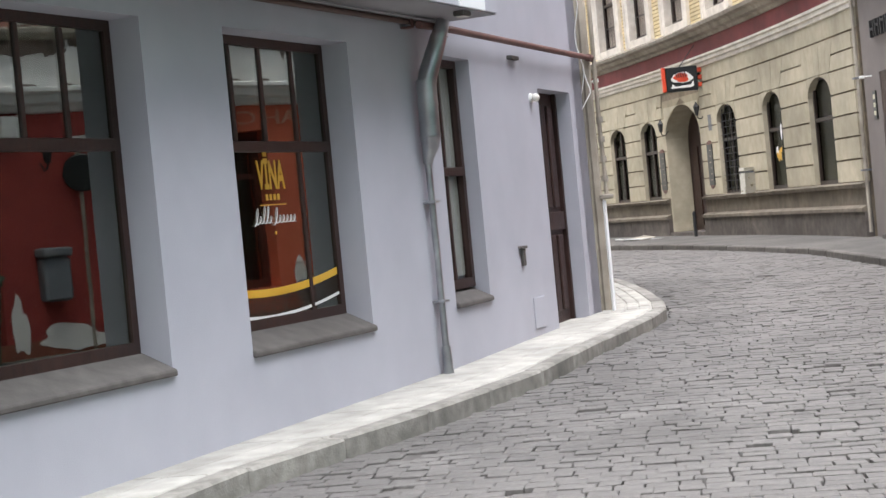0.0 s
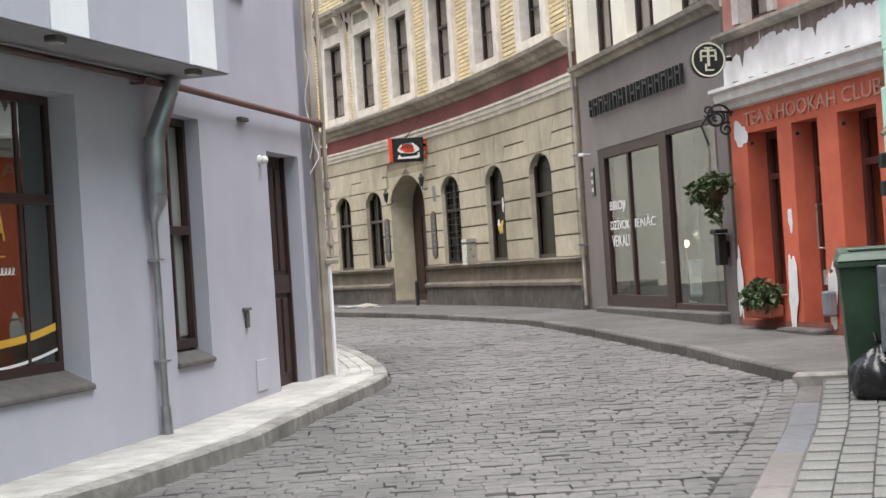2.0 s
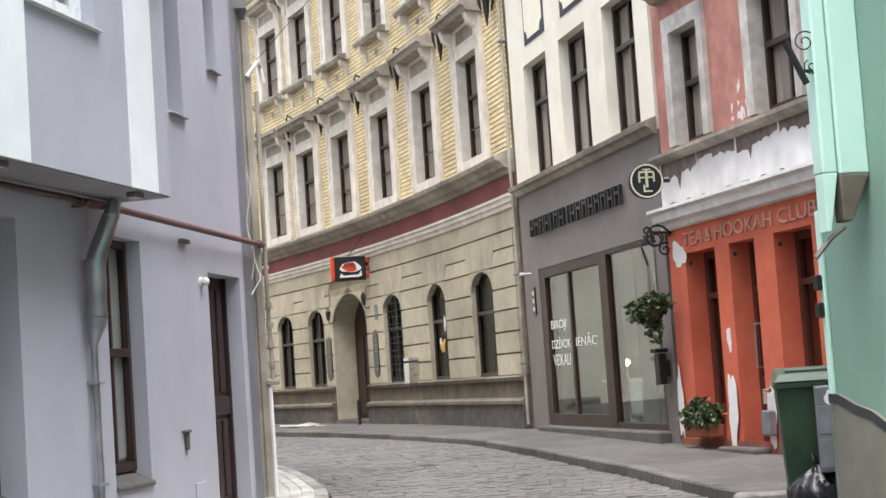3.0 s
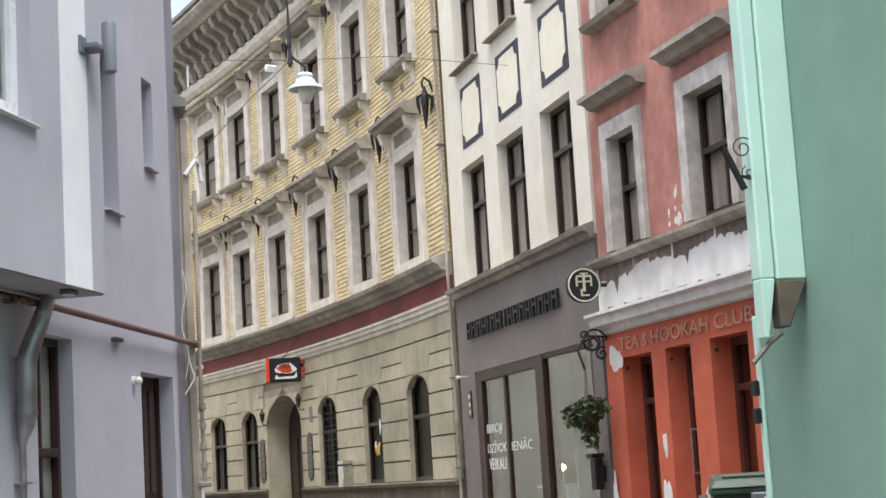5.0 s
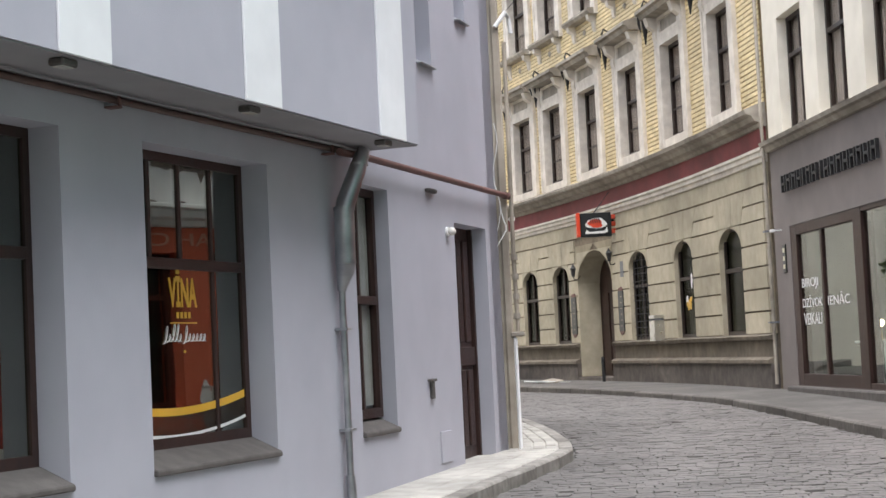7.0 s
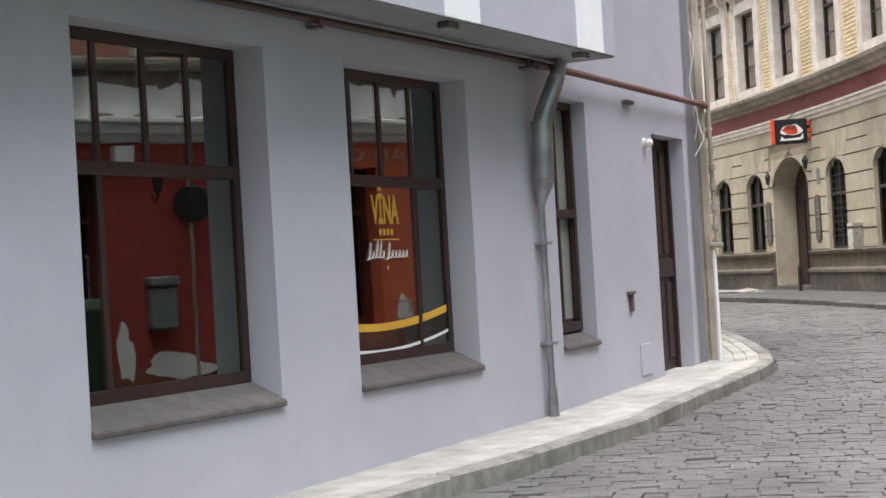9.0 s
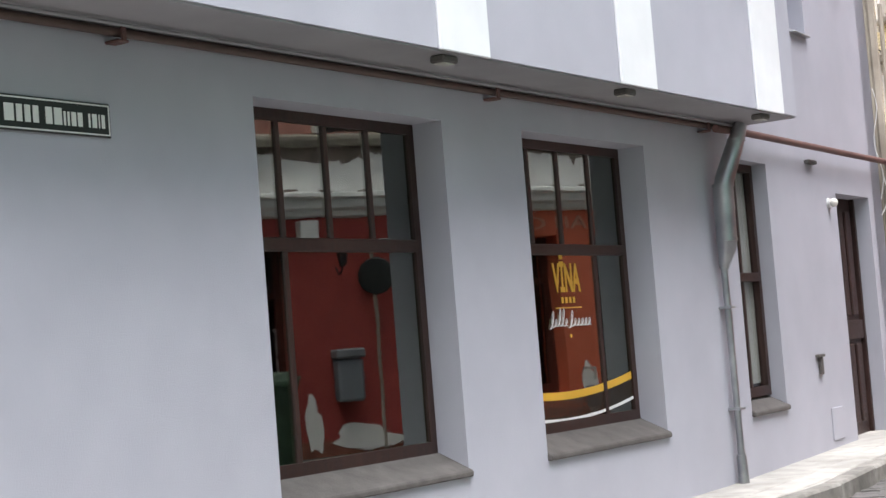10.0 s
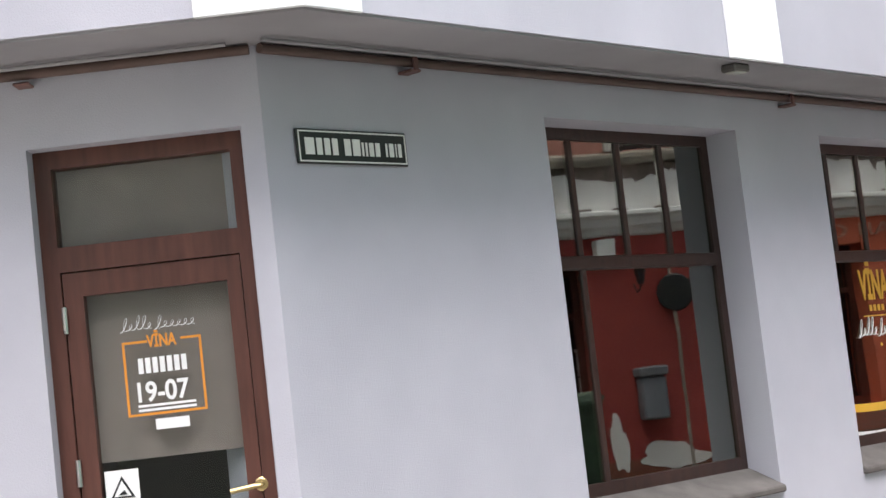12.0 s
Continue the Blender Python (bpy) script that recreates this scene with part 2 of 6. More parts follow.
SIGN_RED = mat("red_sign_face", (0.62, 0.06, 0.022), (0.7, 0.09, 0.035), 0.4, 5, 0.0, 60)
VINYL_YELLOW = mat("yellow_vinyl", (0.75, 0.42, 0.04), (0.8, 0.47, 0.06), 0.4, 5, 0.0, 60)
VINYL_ORANGE = mat("orange_vinyl", (0.75, 0.28, 0.03), (0.8, 0.32, 0.05), 0.4, 5, 0.0, 60)
VINYL_WHITE = mat("white_vinyl", (0.78, 0.78, 0.77), (0.8, 0.8, 0.8), 0.4, 5, 0.0, 60, stain=0.03)
VINYL_DARK = mat("dark_brown_vinyl", (0.04, 0.028, 0.022), (0.055, 0.04, 0.03), 0.4, 5, 0.0, 60)
STEEL = mat("brushed_steel", (0.55, 0.55, 0.54), (0.65, 0.65, 0.64), 0.3, 10, 0.0, 60, metal=1.0)
BRASS = mat("brass_plate", (0.55, 0.42, 0.2), (0.65, 0.5, 0.26), 0.35, 10, 0.0, 60, metal=0.9)
PALE_LETTER = mat("pale_gold_letter", (0.62, 0.6, 0.45), (0.7, 0.68, 0.52), 0.5, 10, 0.0, 60)
LAMP_ENAMEL = mat("pale_blue_lamp_enamel", (0.52, 0.58, 0.60), (0.62, 0.68, 0.70), 0.4, 8, 0.05, 60)
MILK_GLASS = mat("milky_lamp_glass", (0.62, 0.60, 0.55), (0.7, 0.68, 0.63), 0.2, 8, 0.0, 60)
NEIGHBOUR = mat("stained_beige_render", (0.30, 0.26, 0.21), (0.44, 0.39, 0.32), 0.9, 4, 0.3, 60, stain=0.35)
ROOF_SHEET = mat("grey_roof_sheet", (0.18, 0.17, 0.16), (0.27, 0.26, 0.25), 0.6, 5, 0.1, 40, metal=0.3)
WARM_BULB = glow_mat("warm_lamp_bulb", (1.0, 0.72, 0.4), 6.0)

# ---------- building helpers ----------


def part(name, bm, material, parent=None, label="", kind=""):
    me = bpy.data.meshes.new(name)
    bmesh.ops.recalc_face_normals(bm, faces=bm.faces)
    bm.to_mesh(me)
    bm.free()
    me.materials.append(material)
    ob = new(name, me)
    if parent is not None:
        ob.parent = parent
    if label or kind:
        tagged(ob, label, kind=kind)
    return ob


def thing(name, label, category, group="", kind="", at=None):
    ob = new(name)
    ob.empty_display_size = 0.2
    return tagged(ob, label, category, group, kind)


def smooth(ob, angle=40):
    for p in ob.data.polygons:
        p.use_smooth = True
    ob.data.set_sharp_from_angle(angle=radians(angle))
    return ob


class Wall:
    """A straight upright wall line: s metres along it from p towards q, z up, d metres out of its face."""

    def __init__(self, p, q, side=1):
        self.p = Vector(p)
        self.u = (Vector(q) - self.p).normalized()
        self.n = Vector((self.u.y, -self.u.x)) * side

    def __call__(self, s, z, d=0.0):
        v = self.p + self.u * s + self.n * d
        return Vector((v.x, v.y, z))

    def basis(self, s, z, d=0.0):
        """Matrix with x along the wall, y up, z out of the wall's face; text reads the right way round."""
        ux = Vector((-self.n.y, self.n.x))
        m = Matrix(((ux.x, 0, self.n.x), (ux.y, 0, self.n.y), (0, 1, 0))).to_4x4()
        m.translation = self(s, z, d)
        return m


class Bowed:
    """The gently bowed facade at the street's bend: s metres of depth from its near end."""

    def at(self, s):
        return Vector((2.8 - 0.195 * s - 0.0063 * s * s, 28.1 + s))

    def local(self, s):
        p, t = self.at(s), Vector((-0.195 - 0.0126 * s, 1.0)).normalized()
        w = Wall(p, p + t)
        w.n = Vector((-t.y, t.x))
        return w

    def __call__(self, s, z, d=0.0):
        w = self.local(s)
        v = w.p + w.n * d
        return Vector((v.x, v.y, z))


def hexa(bm, pts):
    v = [bm.verts.new(p) for p in pts]
    for f in ((0, 1, 2, 3), (7, 6, 5, 4), (0, 4, 5, 1), (1, 5, 6, 2), (2, 6, 7, 3), (3, 7, 4, 0)):
        bm.faces.new([v[i] for i in f])
    return v


def slab(bm, M, s0, s1, z0, z1, d0, d1, n=1):
    """A block on a wall from s0 to s1, z0 to z1, standing from d0 to d1 out of its face, bent in n steps."""
    for i in range(n):
        a, b = s0 + (s1 - s0) * i / n, s0 + (s1 - s0) * (i + 1) / n
        hexa(bm, [M(a, z0, d0), M(b, z0, d0), M(b, z0, d1), M(a, z0, d1), M(a, z1, d0), M(b, z1, d0), M(b, z1, d1), M(a, z1, d1)])
    if n > 1:
        bmesh.ops.remove_doubles(bm, verts=bm.verts, dist=0.0005)
    return bm


def bevel(bm, w, seg=1):
    bmesh.ops.recalc_face_normals(bm, faces=bm.faces)
    bmesh.ops.bevel(bm, geom=list(bm.edges), offset=w, segments=seg, affect="EDGES", profile=0.6)
    return bm


def block(M, s0, s1, z0, z1, d0, d1, w=0.006):
    bm = slab(bmesh.new(), M, s0, s1, z0, z1, d0, d1)
    return bevel(bm, w) if w else bm


def box(x0, x1, y0, y1, z0, z1, w=0.0, seg=1):
    bm = bmesh.new()
    hexa(bm, [(x0, y0, z0), (x1, y0, z0), (x1, y1, z0), (x0, y1, z0), (x0, y0, z1), (x1, y0, z1), (x1, y1, z1), (x0, y1, z1)])
    return bevel(bm, w, seg) if w else bm


def moulding(M, profile, s0, s1, n=1):
    """A moulding of profile (d, z) run along the wall from s0 to s1."""
    bm = bmesh.new()
    rings = [[bm.verts.new(M(s0 + (s1 - s0) * i / n, z, d)) for d, z in profile] for i in range(n + 1)]
    k = len(profile)
    for a, b in zip(rings, rings[1:]):
        for i in range(k):
            bm.faces.new((a[i], a[(i + 1) % k], b[(i + 1) % k], b[i]))
    bm.faces.new(rings[0]), bm.faces.new(list(reversed(rings[-1])))
    return bm


def wall_mesh(M, s0, s1, z0, z1, thick, openings, step=50.0):
    """A wall with thickness whose openings (s0, s1, z0, z1) go right through it."""
    ss = {s0, s1} | {o[0] for o in openings} | {o[1] for o in openings}
    k = s0 + step
    while k < s1:
        ss.add(k)
        k += step
    ss = sorted(ss)
    zs = sorted({z0, z1} | {o[2] for o in openings} | {o[3] for o in openings})
    solid = {}
    for i in range(len(ss) - 1):
        for j in range(len(zs) - 1):
            a, b = (ss[i] + ss[i + 1]) / 2, (zs[j] + zs[j + 1]) / 2
            solid[i, j] = not any(o[0] < a < o[1] and o[2] < b < o[3] for o in openings)
    bm = bmesh.new()
    cache = {}

    def v(i, j, k):
        if (i, j, k) not in cache:
            cache[i, j, k] = bm.verts.new(M(ss[i], zs[j], 0.0 if k else -thick))
        return cache[i, j, k]

    for (i, j), on in solid.items():
        if not on:
            continue
        for k in (0, 1):
            bm.faces.new((v(i, j, k), v(i + 1, j, k), v(i + 1, j + 1, k), v(i, j + 1, k)))
        for di, dj, e in ((-1, 0, ((i, j), (i, j + 1))), (1, 0, ((i + 1, j), (i + 1, j + 1))), (0, -1, ((i, j), (i + 1, j))), (0, 1, ((i, j + 1), (i + 1, j + 1)))):
            if not solid.get((i + di, j + dj), False):
                (a, b), (c, d) = e
                bm.faces.new((v(a, b, 0), v(a, b, 1), v(c, d, 1), v(c, d, 0)))
    return bm


def tube(points, r, sides=10, caps=True):
    """A round bar through the points."""
    pts = [Vector(p) for p in points]
    bm = bmesh.new()
    rings, ref = [], None
    for i, p in enumerate(pts):
        t = ((pts[min(i + 1, len(pts) - 1)] - p).normalized() + (p - pts[max(i - 1, 0)]).normalized()).normalized()
        if ref is None:
            ref = t.orthogonal().normalized()
        ref = (ref - t * ref.dot(t)).normalized()
        q = t.cross(ref)
        rr = r[i] if isinstance(r, (list, tuple)) else r
        rings.append([bm.verts.new(p + (ref * math.cos(a) + q * math.sin(a)) * rr) for a in (2 * math.pi * k / sides for k in range(sides))])
    for a, b in zip(rings, rings[1:]):
        for k in range(sides):
            bm.faces.new((a[k], a[(k + 1) % sides], b[(k + 1) % sides], b[k]))
    if caps:
        bm.faces.new(rings[0]), bm.faces.new(list(reversed(rings[-1])))
    return bm


def lathe(profile, at=(0, 0, 0), sides=24):
    """A turned shape of profile (r, z) about an upright axis."""
    bm = bmesh.new()
    rings = [[bm.verts.new((at[0] + r * math.cos(2 * math.pi * k / sides), at[1] + r * math.sin(2 * math.pi * k / sides), at[2] + z)) for k in range(sides)] for r, z in profile]
    for a, b in zip(rings, rings[1:]):
        for k in range(sides):
            bm.faces.new((a[k], a[(k + 1) % sides], b[(k + 1) % sides], b[k]))
    bm.faces.new(rings[0]), bm.faces.new(rings[-1])
    return bm


def turn(bm, m):
    bmesh.ops.transform(bm, matrix=m, verts=bm.verts)
    return bm


def plate(outline, depth, m):
    """A flat plate of outline (x, y), depth thick, laid by the matrix m (its face looks along z)."""
    bm = bmesh.new()
    a = [bm.verts.new((x, y, 0)) for x, y in outline]
    b = [bm.verts.new((x, y, depth)) for x, y in outline]
    bm.faces.new(a), bm.faces.new(b)
    for i in range(len(a)):
        j = (i + 1) % len(a)
        bm.faces.new((a[i], a[j], b[j], b[i]))
    return turn(bm, m)


def rect(x0, x1, y0, y1):
    return [(x0, y0), (x1, y0), (x1, y1), (x0, y1)]


def disc(r, n=28, ry=None):
    return [(r * math.cos(2 * math.pi * k / n), (ry or r) * math.sin(2 * math.pi * k / n)) for k in range(n)]


def blob(w, h, seed, n=26, rough=0.22):
    rnd = random.Random(seed)
    ph = [rnd.uniform(0, 6.28) for _ in range(4)]
    out = []
    for k in range(n):
        a = 2 * math.pi * k / n
        q = 1 + rough * (math.sin(2 * a + ph[0]) * 0.6 + math.sin(3 * a + ph[1]) * 0.5 + math.sin(5 * a + ph[2]) * 0.35 + math.sin(9 * a + ph[3]) * 0.2)
        out.append((w / 2 * q * math.cos(a), h / 2 * q * math.sin(a)))
    return out


def merge(*bms):
    out = bmesh.new()
    for b in bms:
        me = bpy.data.meshes.new("t")
        b.to_mesh(me)
        b.free()
        out.from_mesh(me)
        bpy.data.meshes.remove(me)
    return out


def lettering(name, text, m, width, height, material, parent, depth=0.006, label="", bold=0.0):
    """Words in the built-in font, fitted to width and height, centred on m, as a mesh."""
    cu = bpy.data.curves.new(name, "FONT")
    cu.body, cu.extrude, cu.offset = text, 0.5, bold
    tmp = new(name, cu)
    me = bpy.data.meshes.new_from_object(tmp.evaluated_get(bpy.context.evaluated_depsgraph_get()))
    bpy.data.objects.remove(tmp)
    xs, ys = [v.co.x for v in me.vertices], [v.co.y for v in me.vertices]
    cx, cy, w, h = (min(xs) + max(xs)) / 2, (min(ys) + max(ys)) / 2, max(xs) - min(xs), max(ys) - min(ys)
    for v in me.vertices:
        v.co = m @ Vector(((v.co.x - cx) / w * width, (v.co.y - cy) / h * height, (v.co.z + 0.5) * depth))
    me.materials.clear()
    me.materials.append(material)
    ob = new(name, me)
    ob.parent = parent
    return tagged(ob, label) if label else ob


def ground_z(y):
    """Height of the footways: the street climbs gently and levels off at the bend."""
    if y < 20:
        return 0.0165 * y
    u = min(y - 20, 14)
    return 0.33 + 0.0165 * u - 0.0165 * u * u / 28


ROAD_DROP = 0.10


def lerp_line(pts):
    def g(y):
        if y <= pts[0][0]:
            (a, b), (c, d) = pts[0], pts[1]
        else:
            for (a, b), (c, d) in zip(pts, pts[1:]):
                if y <= c:
                    break
        return b + (d - b) * (y - a) / (c - a)
    return g


# edges of the carriageway: x for each y
KERB_LEFT = [(5.0, -3.38), (7.2, -2.86), (8.86, -2.42), (10.2, -1.86), (10.95, -1.61), (12.22, -1.23), (13.92, -0.93), (15.2, -0.66), (16.0, -0.51),
             (16.8, -0.39), (17.94, -0.44), (19.9, -0.69), (22.5, -1.15), (24.0, -1.9), (27.0, -4.5), (30.0, -9.0), (33.0, -15.0)]
KERB_RIGHT = [(13.95, 3.24), (14.33, 3.13), (15.9, 2.99), (17.97, 2.78), (21.57, 2.26), (25.58, 1.65), (30.6, 0.12), (34.2, -1.02), (37.6, -2.26), (43.0, -5.0), (50.0, -9.5)]
STRIP = [(-14.0, -4.79), (0.0, -0.79), (7.2, 1.27), (9.11, 1.81), (10.76, 2.29), (13.4, 2.98), (13.95, 3.1)]
left_of, kerb_right, strip_x = lerp_line(KERB_LEFT), lerp_line(KERB_RIGHT), lerp_line(STRIP)


def right_of(y):
    return strip_x(y) if y < 13.95 else kerb_right(y)


def ribbon(fa, fb, y0, y1, step, dz, deep, across=1):
    """A strip of ground between x = fa(y) and fb(y), deep metres thick."""
    n = max(1, round((y1 - y0) / step))
    bm = bmesh.new()
    rows = []
    for i in range(n + 1):
        y = y0 + (y1 - y0) * i / n
        a, b = fa(y), fb(y)
        top = [bm.verts.new((a + (b - a) * k / across, y, ground_z(y) + dz)) for k in range(across + 1)]
        rows.append((top, bm.verts.new((a, y, ground_z(y) + dz - deep)), bm.verts.new((b, y, ground_z(y) + dz - deep))))
    for (t0, l0, r0), (t1, l1, r1) in zip(rows, rows[1:]):
        for k in range(across):
            bm.faces.new((t0[k], t0[k + 1], t1[k + 1], t1[k]))
        bm.faces.new((t0[0], t1[0], l1, l0)), bm.faces.new((t0[-1], r0, r1, t1[-1]))
    return bm


# ---------- ground ----------
bm = bmesh.new()
ys = [-400, -60, -14, 0, 10, 20, 24, 28, 34, 60, 400]
grid = [[bm.verts.new((x, y, ground_z(max(y, -14)) - 0.35)) for x in (-400, -60, -20, 0, 20, 60, 400)] for y in ys]
for ra, rb in zip(grid, grid[1:]):
    for k in range(6):
        bm.faces.new((ra[k], ra[k + 1], rb[k + 1], rb[k]))
tagged(part("ground", bm, ROAD_BED, None, "bare grey ground under the town street", "structure"), category="ground")
road = part("road", ribbon(lambda y: left_of(y) - 0.02, lambda y: right_of(y) + 0.02, -14, 46, 0.5, -ROAD_DROP - 0.028, 0.15, 4), ROAD_BED, None,
            "cobbled one-lane carriageway with worn grey stones", "structure")
tagged(road, category="road")
footway_left = part("pavement", ribbon(lambda y: left_of(y) - 6.0, lambda y: left_of(y) - 0.13, -14, 33, 0.4, -0.004, 0.3), CONCRETE, None,
                    "narrow pale concrete pavement along the lavender house", "structure")
tagged(footway_left, category="pavement")
footway_right = part("pavement", ribbon(lambda y: kerb_right(y) + 0.13, lambda y: kerb_right(y) + 7.0, 13.75, 50, 0.5, -0.004, 0.3), FAR_PAVING, None,
                     "worn grey footway below the shop fronts", "structure")
tagged(footway_right, category="pavement")
footway_near = part("pavement", ribbon(lambda y: strip_x(y) + 0.2, lambda y: strip_x(y) + 12.0, -14, 13.75, 0.5, -0.03, 0.3), ROAD_BED, None,
                    "footway laid with grey-green paving blocks", "structure")
tagged(footway_near, category="pavement")

# ---------- lavender corner house ----------
A = Wall((-3.87, 5.69), (-1.97, 12.57))
B = Wall((-1.97, 12.57), (-1.05, 17.03))
D = Wall((-3.87, 5.69), (-3.87 - 0.883, 5.69 - 0.469), -1)
O = Wall(A(0, 0, 0.55).xy, A(1, 0, 0.55).xy)
LEN_A, LEN_B = 7.137, 4.56
house = thing("corner_house", "lavender-grey rendered corner house with white strips on its overhanging upper floor", "house")
W1, W2 = (1.80, 3.45, 0.775, 2.665), (4.33, 5.97, 0.775, 2.665)
W3, BDOOR = (0.33, 1.16, 0.80, 2.66), (3.03, 4.10, 0.26, 2.50)
SLIT1, SLIT2 = (2.12, 2.56, 3.90, 5.32), (3.37, 3.72, 4.50, 5.36)
VDOOR = (0.09, 0.98, 0.11, 2.56)
part("wall", wall_mesh(A, 0, LEN_A, -0.2, 7.6, 0.45, [(a, b, z0 - 0.1, z1) for a, b, z0, z1 in (W1, W2)]), LAVENDER, house)
part("wall", wall_mesh(B, 0, LEN_B, -0.2, 7.6, 0.45, [(0.33, 1.16, 0.70, 2.66), BDOOR, SLIT1, SLIT2]), LAVENDER, house)
part("wall", wall_mesh(D, 0, 7.0, -0.2, 2.9, 0.45, [VDOOR]), LAVENDER, house)
C_END = Wall(B(LEN_B, 0).xy, B(LEN_B, 0, -6).xy)
part("wall", wall_mesh(C_END, 0, 6, -0.2, 7.6, 0.3, []), LAVENDER, house)
# upper floor that hangs out over the street
part("wall", wall_mesh(O, -0.21, 7.47, 2.9, 7.6, 0.25, [(5.12, 6.22, 3.97, 5.6)]), LAVENDER, house, "overhanging upper storey wall")
OL = Wall(O(-0.21, 0).xy, (O(-0.21, 0).xy + Vector((-0.883, -0.469))), -1)
part("wall", wall_mesh(OL, 0, 7.0, 2.9, 7.6, 0.25, []), LAVENDER, house, "overhanging upper storey wall")
OR = Wall(O(7.47, 0).xy, O(7.47, 0, -1).xy)
part("wall", wall_mesh(OR, 0.25, 0.75, 2.9, 7.6, 0.2, []), LAVENDER, house)
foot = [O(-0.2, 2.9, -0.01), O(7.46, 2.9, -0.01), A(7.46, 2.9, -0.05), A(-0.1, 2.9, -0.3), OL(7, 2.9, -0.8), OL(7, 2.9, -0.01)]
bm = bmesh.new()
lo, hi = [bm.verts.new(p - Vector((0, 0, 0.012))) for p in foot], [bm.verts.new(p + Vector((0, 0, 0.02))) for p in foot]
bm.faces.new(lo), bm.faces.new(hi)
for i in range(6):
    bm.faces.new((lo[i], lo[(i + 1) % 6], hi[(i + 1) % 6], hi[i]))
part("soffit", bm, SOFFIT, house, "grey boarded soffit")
for s0, s1 in ((-0.21, 0.09), (2.64, 3.12), (4.63, 5.11), (6.71, 7.19)):
    part("wall_strip", block(O, s0, s1, 2.894, 7.6, 0.0, 0.018, 0.004), WHITE_PLASTER, house, "white vertical strip")
part("wall_strip", block(OL, -0.012, 0.42, 2.894, 7.6, 0.0, 0.018, 0.004), WHITE_PLASTER, house, "white vertical strip")
roof = bmesh.new()
slab(roof, O, -7, 8.2, 7.6, 7.75, -9, 0.35)
part("roof", roof, ROOF_SHEET, house)


def ring(M, o, holes, d, depth):
    """A frame of one piece with the given holes, its face d metres out."""
    return wall_mesh(lambda s, z, k: M(s, z, d + k), *o, depth, holes)


def casement(M, o, d, mullions, transom, parent, material=None, glass=None, fw=0.06, depth=0.07, name="window", label="", set_back=0.04):
    """A window set d metres back in its opening: frame bars with panes between; mullions and transom in metres."""
    material, glass = material or BROWN_WOOD, glass or GLASS
    s0, s1, z0, z1 = o
    win = part(name, ring(M, o, [(s0 + fw, s1 - fw, z0 + fw * 1.25, z1 - fw)], d, depth), material, parent, label)
    zs = [z0 + fw * 1.25] + ([transom] if transom else []) + [z1 - fw]
    if transom:
        part("transom", block(M, s0 + fw, s1 - fw, transom - 0.035, transom + 0.035, d - depth, d + 0.012), material, win)
    for item in mullions:
        s, top_only = item if isinstance(item, tuple) else (item, False)
        part("mullion", block(M, s - 0.022, s + 0.022, transom + 0.035 if top_only and transom else z0 + fw, z1 - fw, d - depth + 0.01, d - 0.004), material, win)
    for a, b in zip(zs, zs[1:]):
        pane = part("pane", slab(bmesh.new(), M, s0 + fw * 0.5, s1 - fw * 0.5, a, b, d - set_back - 0.005, d - set_back), glass, win)
        pane.visible_shadow = False
    return win


def sill(M, o, parent, material=None, out=0.03, over=0.01, thick=0.13, back=0.2):
    """A sloping sill slab below an opening."""
    s0, s1, z0, z1 = o
    rise, fall = (0.012, 0.095) if thick > 0.1 else (0.004, thick * 0.55)
    bm = bmesh.new()
    hexa(bm, [M(s0 - over * 0.3, z0 - thick, -back), M(s1 + over, z0 - thick, -back), M(s1 + over, z0 - thick, out), M(s0 - over * 0.3, z0 - thick, out),
              M(s0 - over * 0.3, z0 + rise, -back), M(s1 + over, z0 + rise, -back), M(s1 + over, z0 - fall, out), M(s0 - over * 0.3, z0 - fall, out)])
    return part("window_sill", bevel(bm, 0.008), material or SILL_STONE, parent)


big1 = casement(A, W1, -0.2, [2.22, (2.62, True), (3.00, True)], 1.965, house, glass=DISPLAY_GLASS, label="dark brown timber display window", set_back=0.016)
big2 = casement(A, W2, -0.2, [(4.72, True), 5.52, (5.10, True)], 1.955, house, glass=DISPLAY_GLASS, label="dark brown timber display window", set_back=0.016)
small3 = casement(B, W3, -0.12, [0.74], 1.75, house, glass=SHOP_GLASS, label="dark brown timber window with pale curtain")
for M, o in ((A, W1), (A, W2), (B, W3)):
    sill(M, o, house)
part("curtain", slab(bmesh.new(), B, 0.39, 1.1, 0.9, 2.6, -0.185, -0.18), CURTAIN, small3)
for o in (SLIT1, SLIT2):
    w = casement(B, o, -0.3, [], None, house, WHITE_PVC, fw=0.04, label="narrow slit window")
    sill(B, o, w, ZINC, 0.05, 0.02, 0.035, 0.28)
w = casement(O, (5.12, 6.22, 3.97, 5.6), -0.1, [5.67], None, house, WHITE_PVC, fw=0.1, label="white plastic window")
part("curtain", slab(bmesh.new(), O, 5.2, 6.15, 4.0, 5.6, -0.23, -0.225), CURTAIN, w)
sill(O, (5.12, 6.22, 3.97, 5.6), w, WHITE_PAINT, 0.05, 0.06, 0.03, 0.1)

# rooms behind the windows; the dark ones carry their gloom in the colour
def room(M, s0, s1, z0, z1, d0, d1, material, parent, name="room"):
    t = 0.05
    for nm, o in (("room_back", (s0, s1, z0, z1, d0 - t, d0)), ("room_floor", (s0, s1, z0 - t, z0, d0, d1)), ("room_ceiling", (s0, s1, z1, z1 + t, d0, d1)),
                  ("room_side", (s0 - t, s0, z0, z1, d0, d1)), ("room_side", (s1, s1 + t, z0, z1, d0, d1))):
        part(nm, slab(bmesh.new(), M, *o), material, parent)


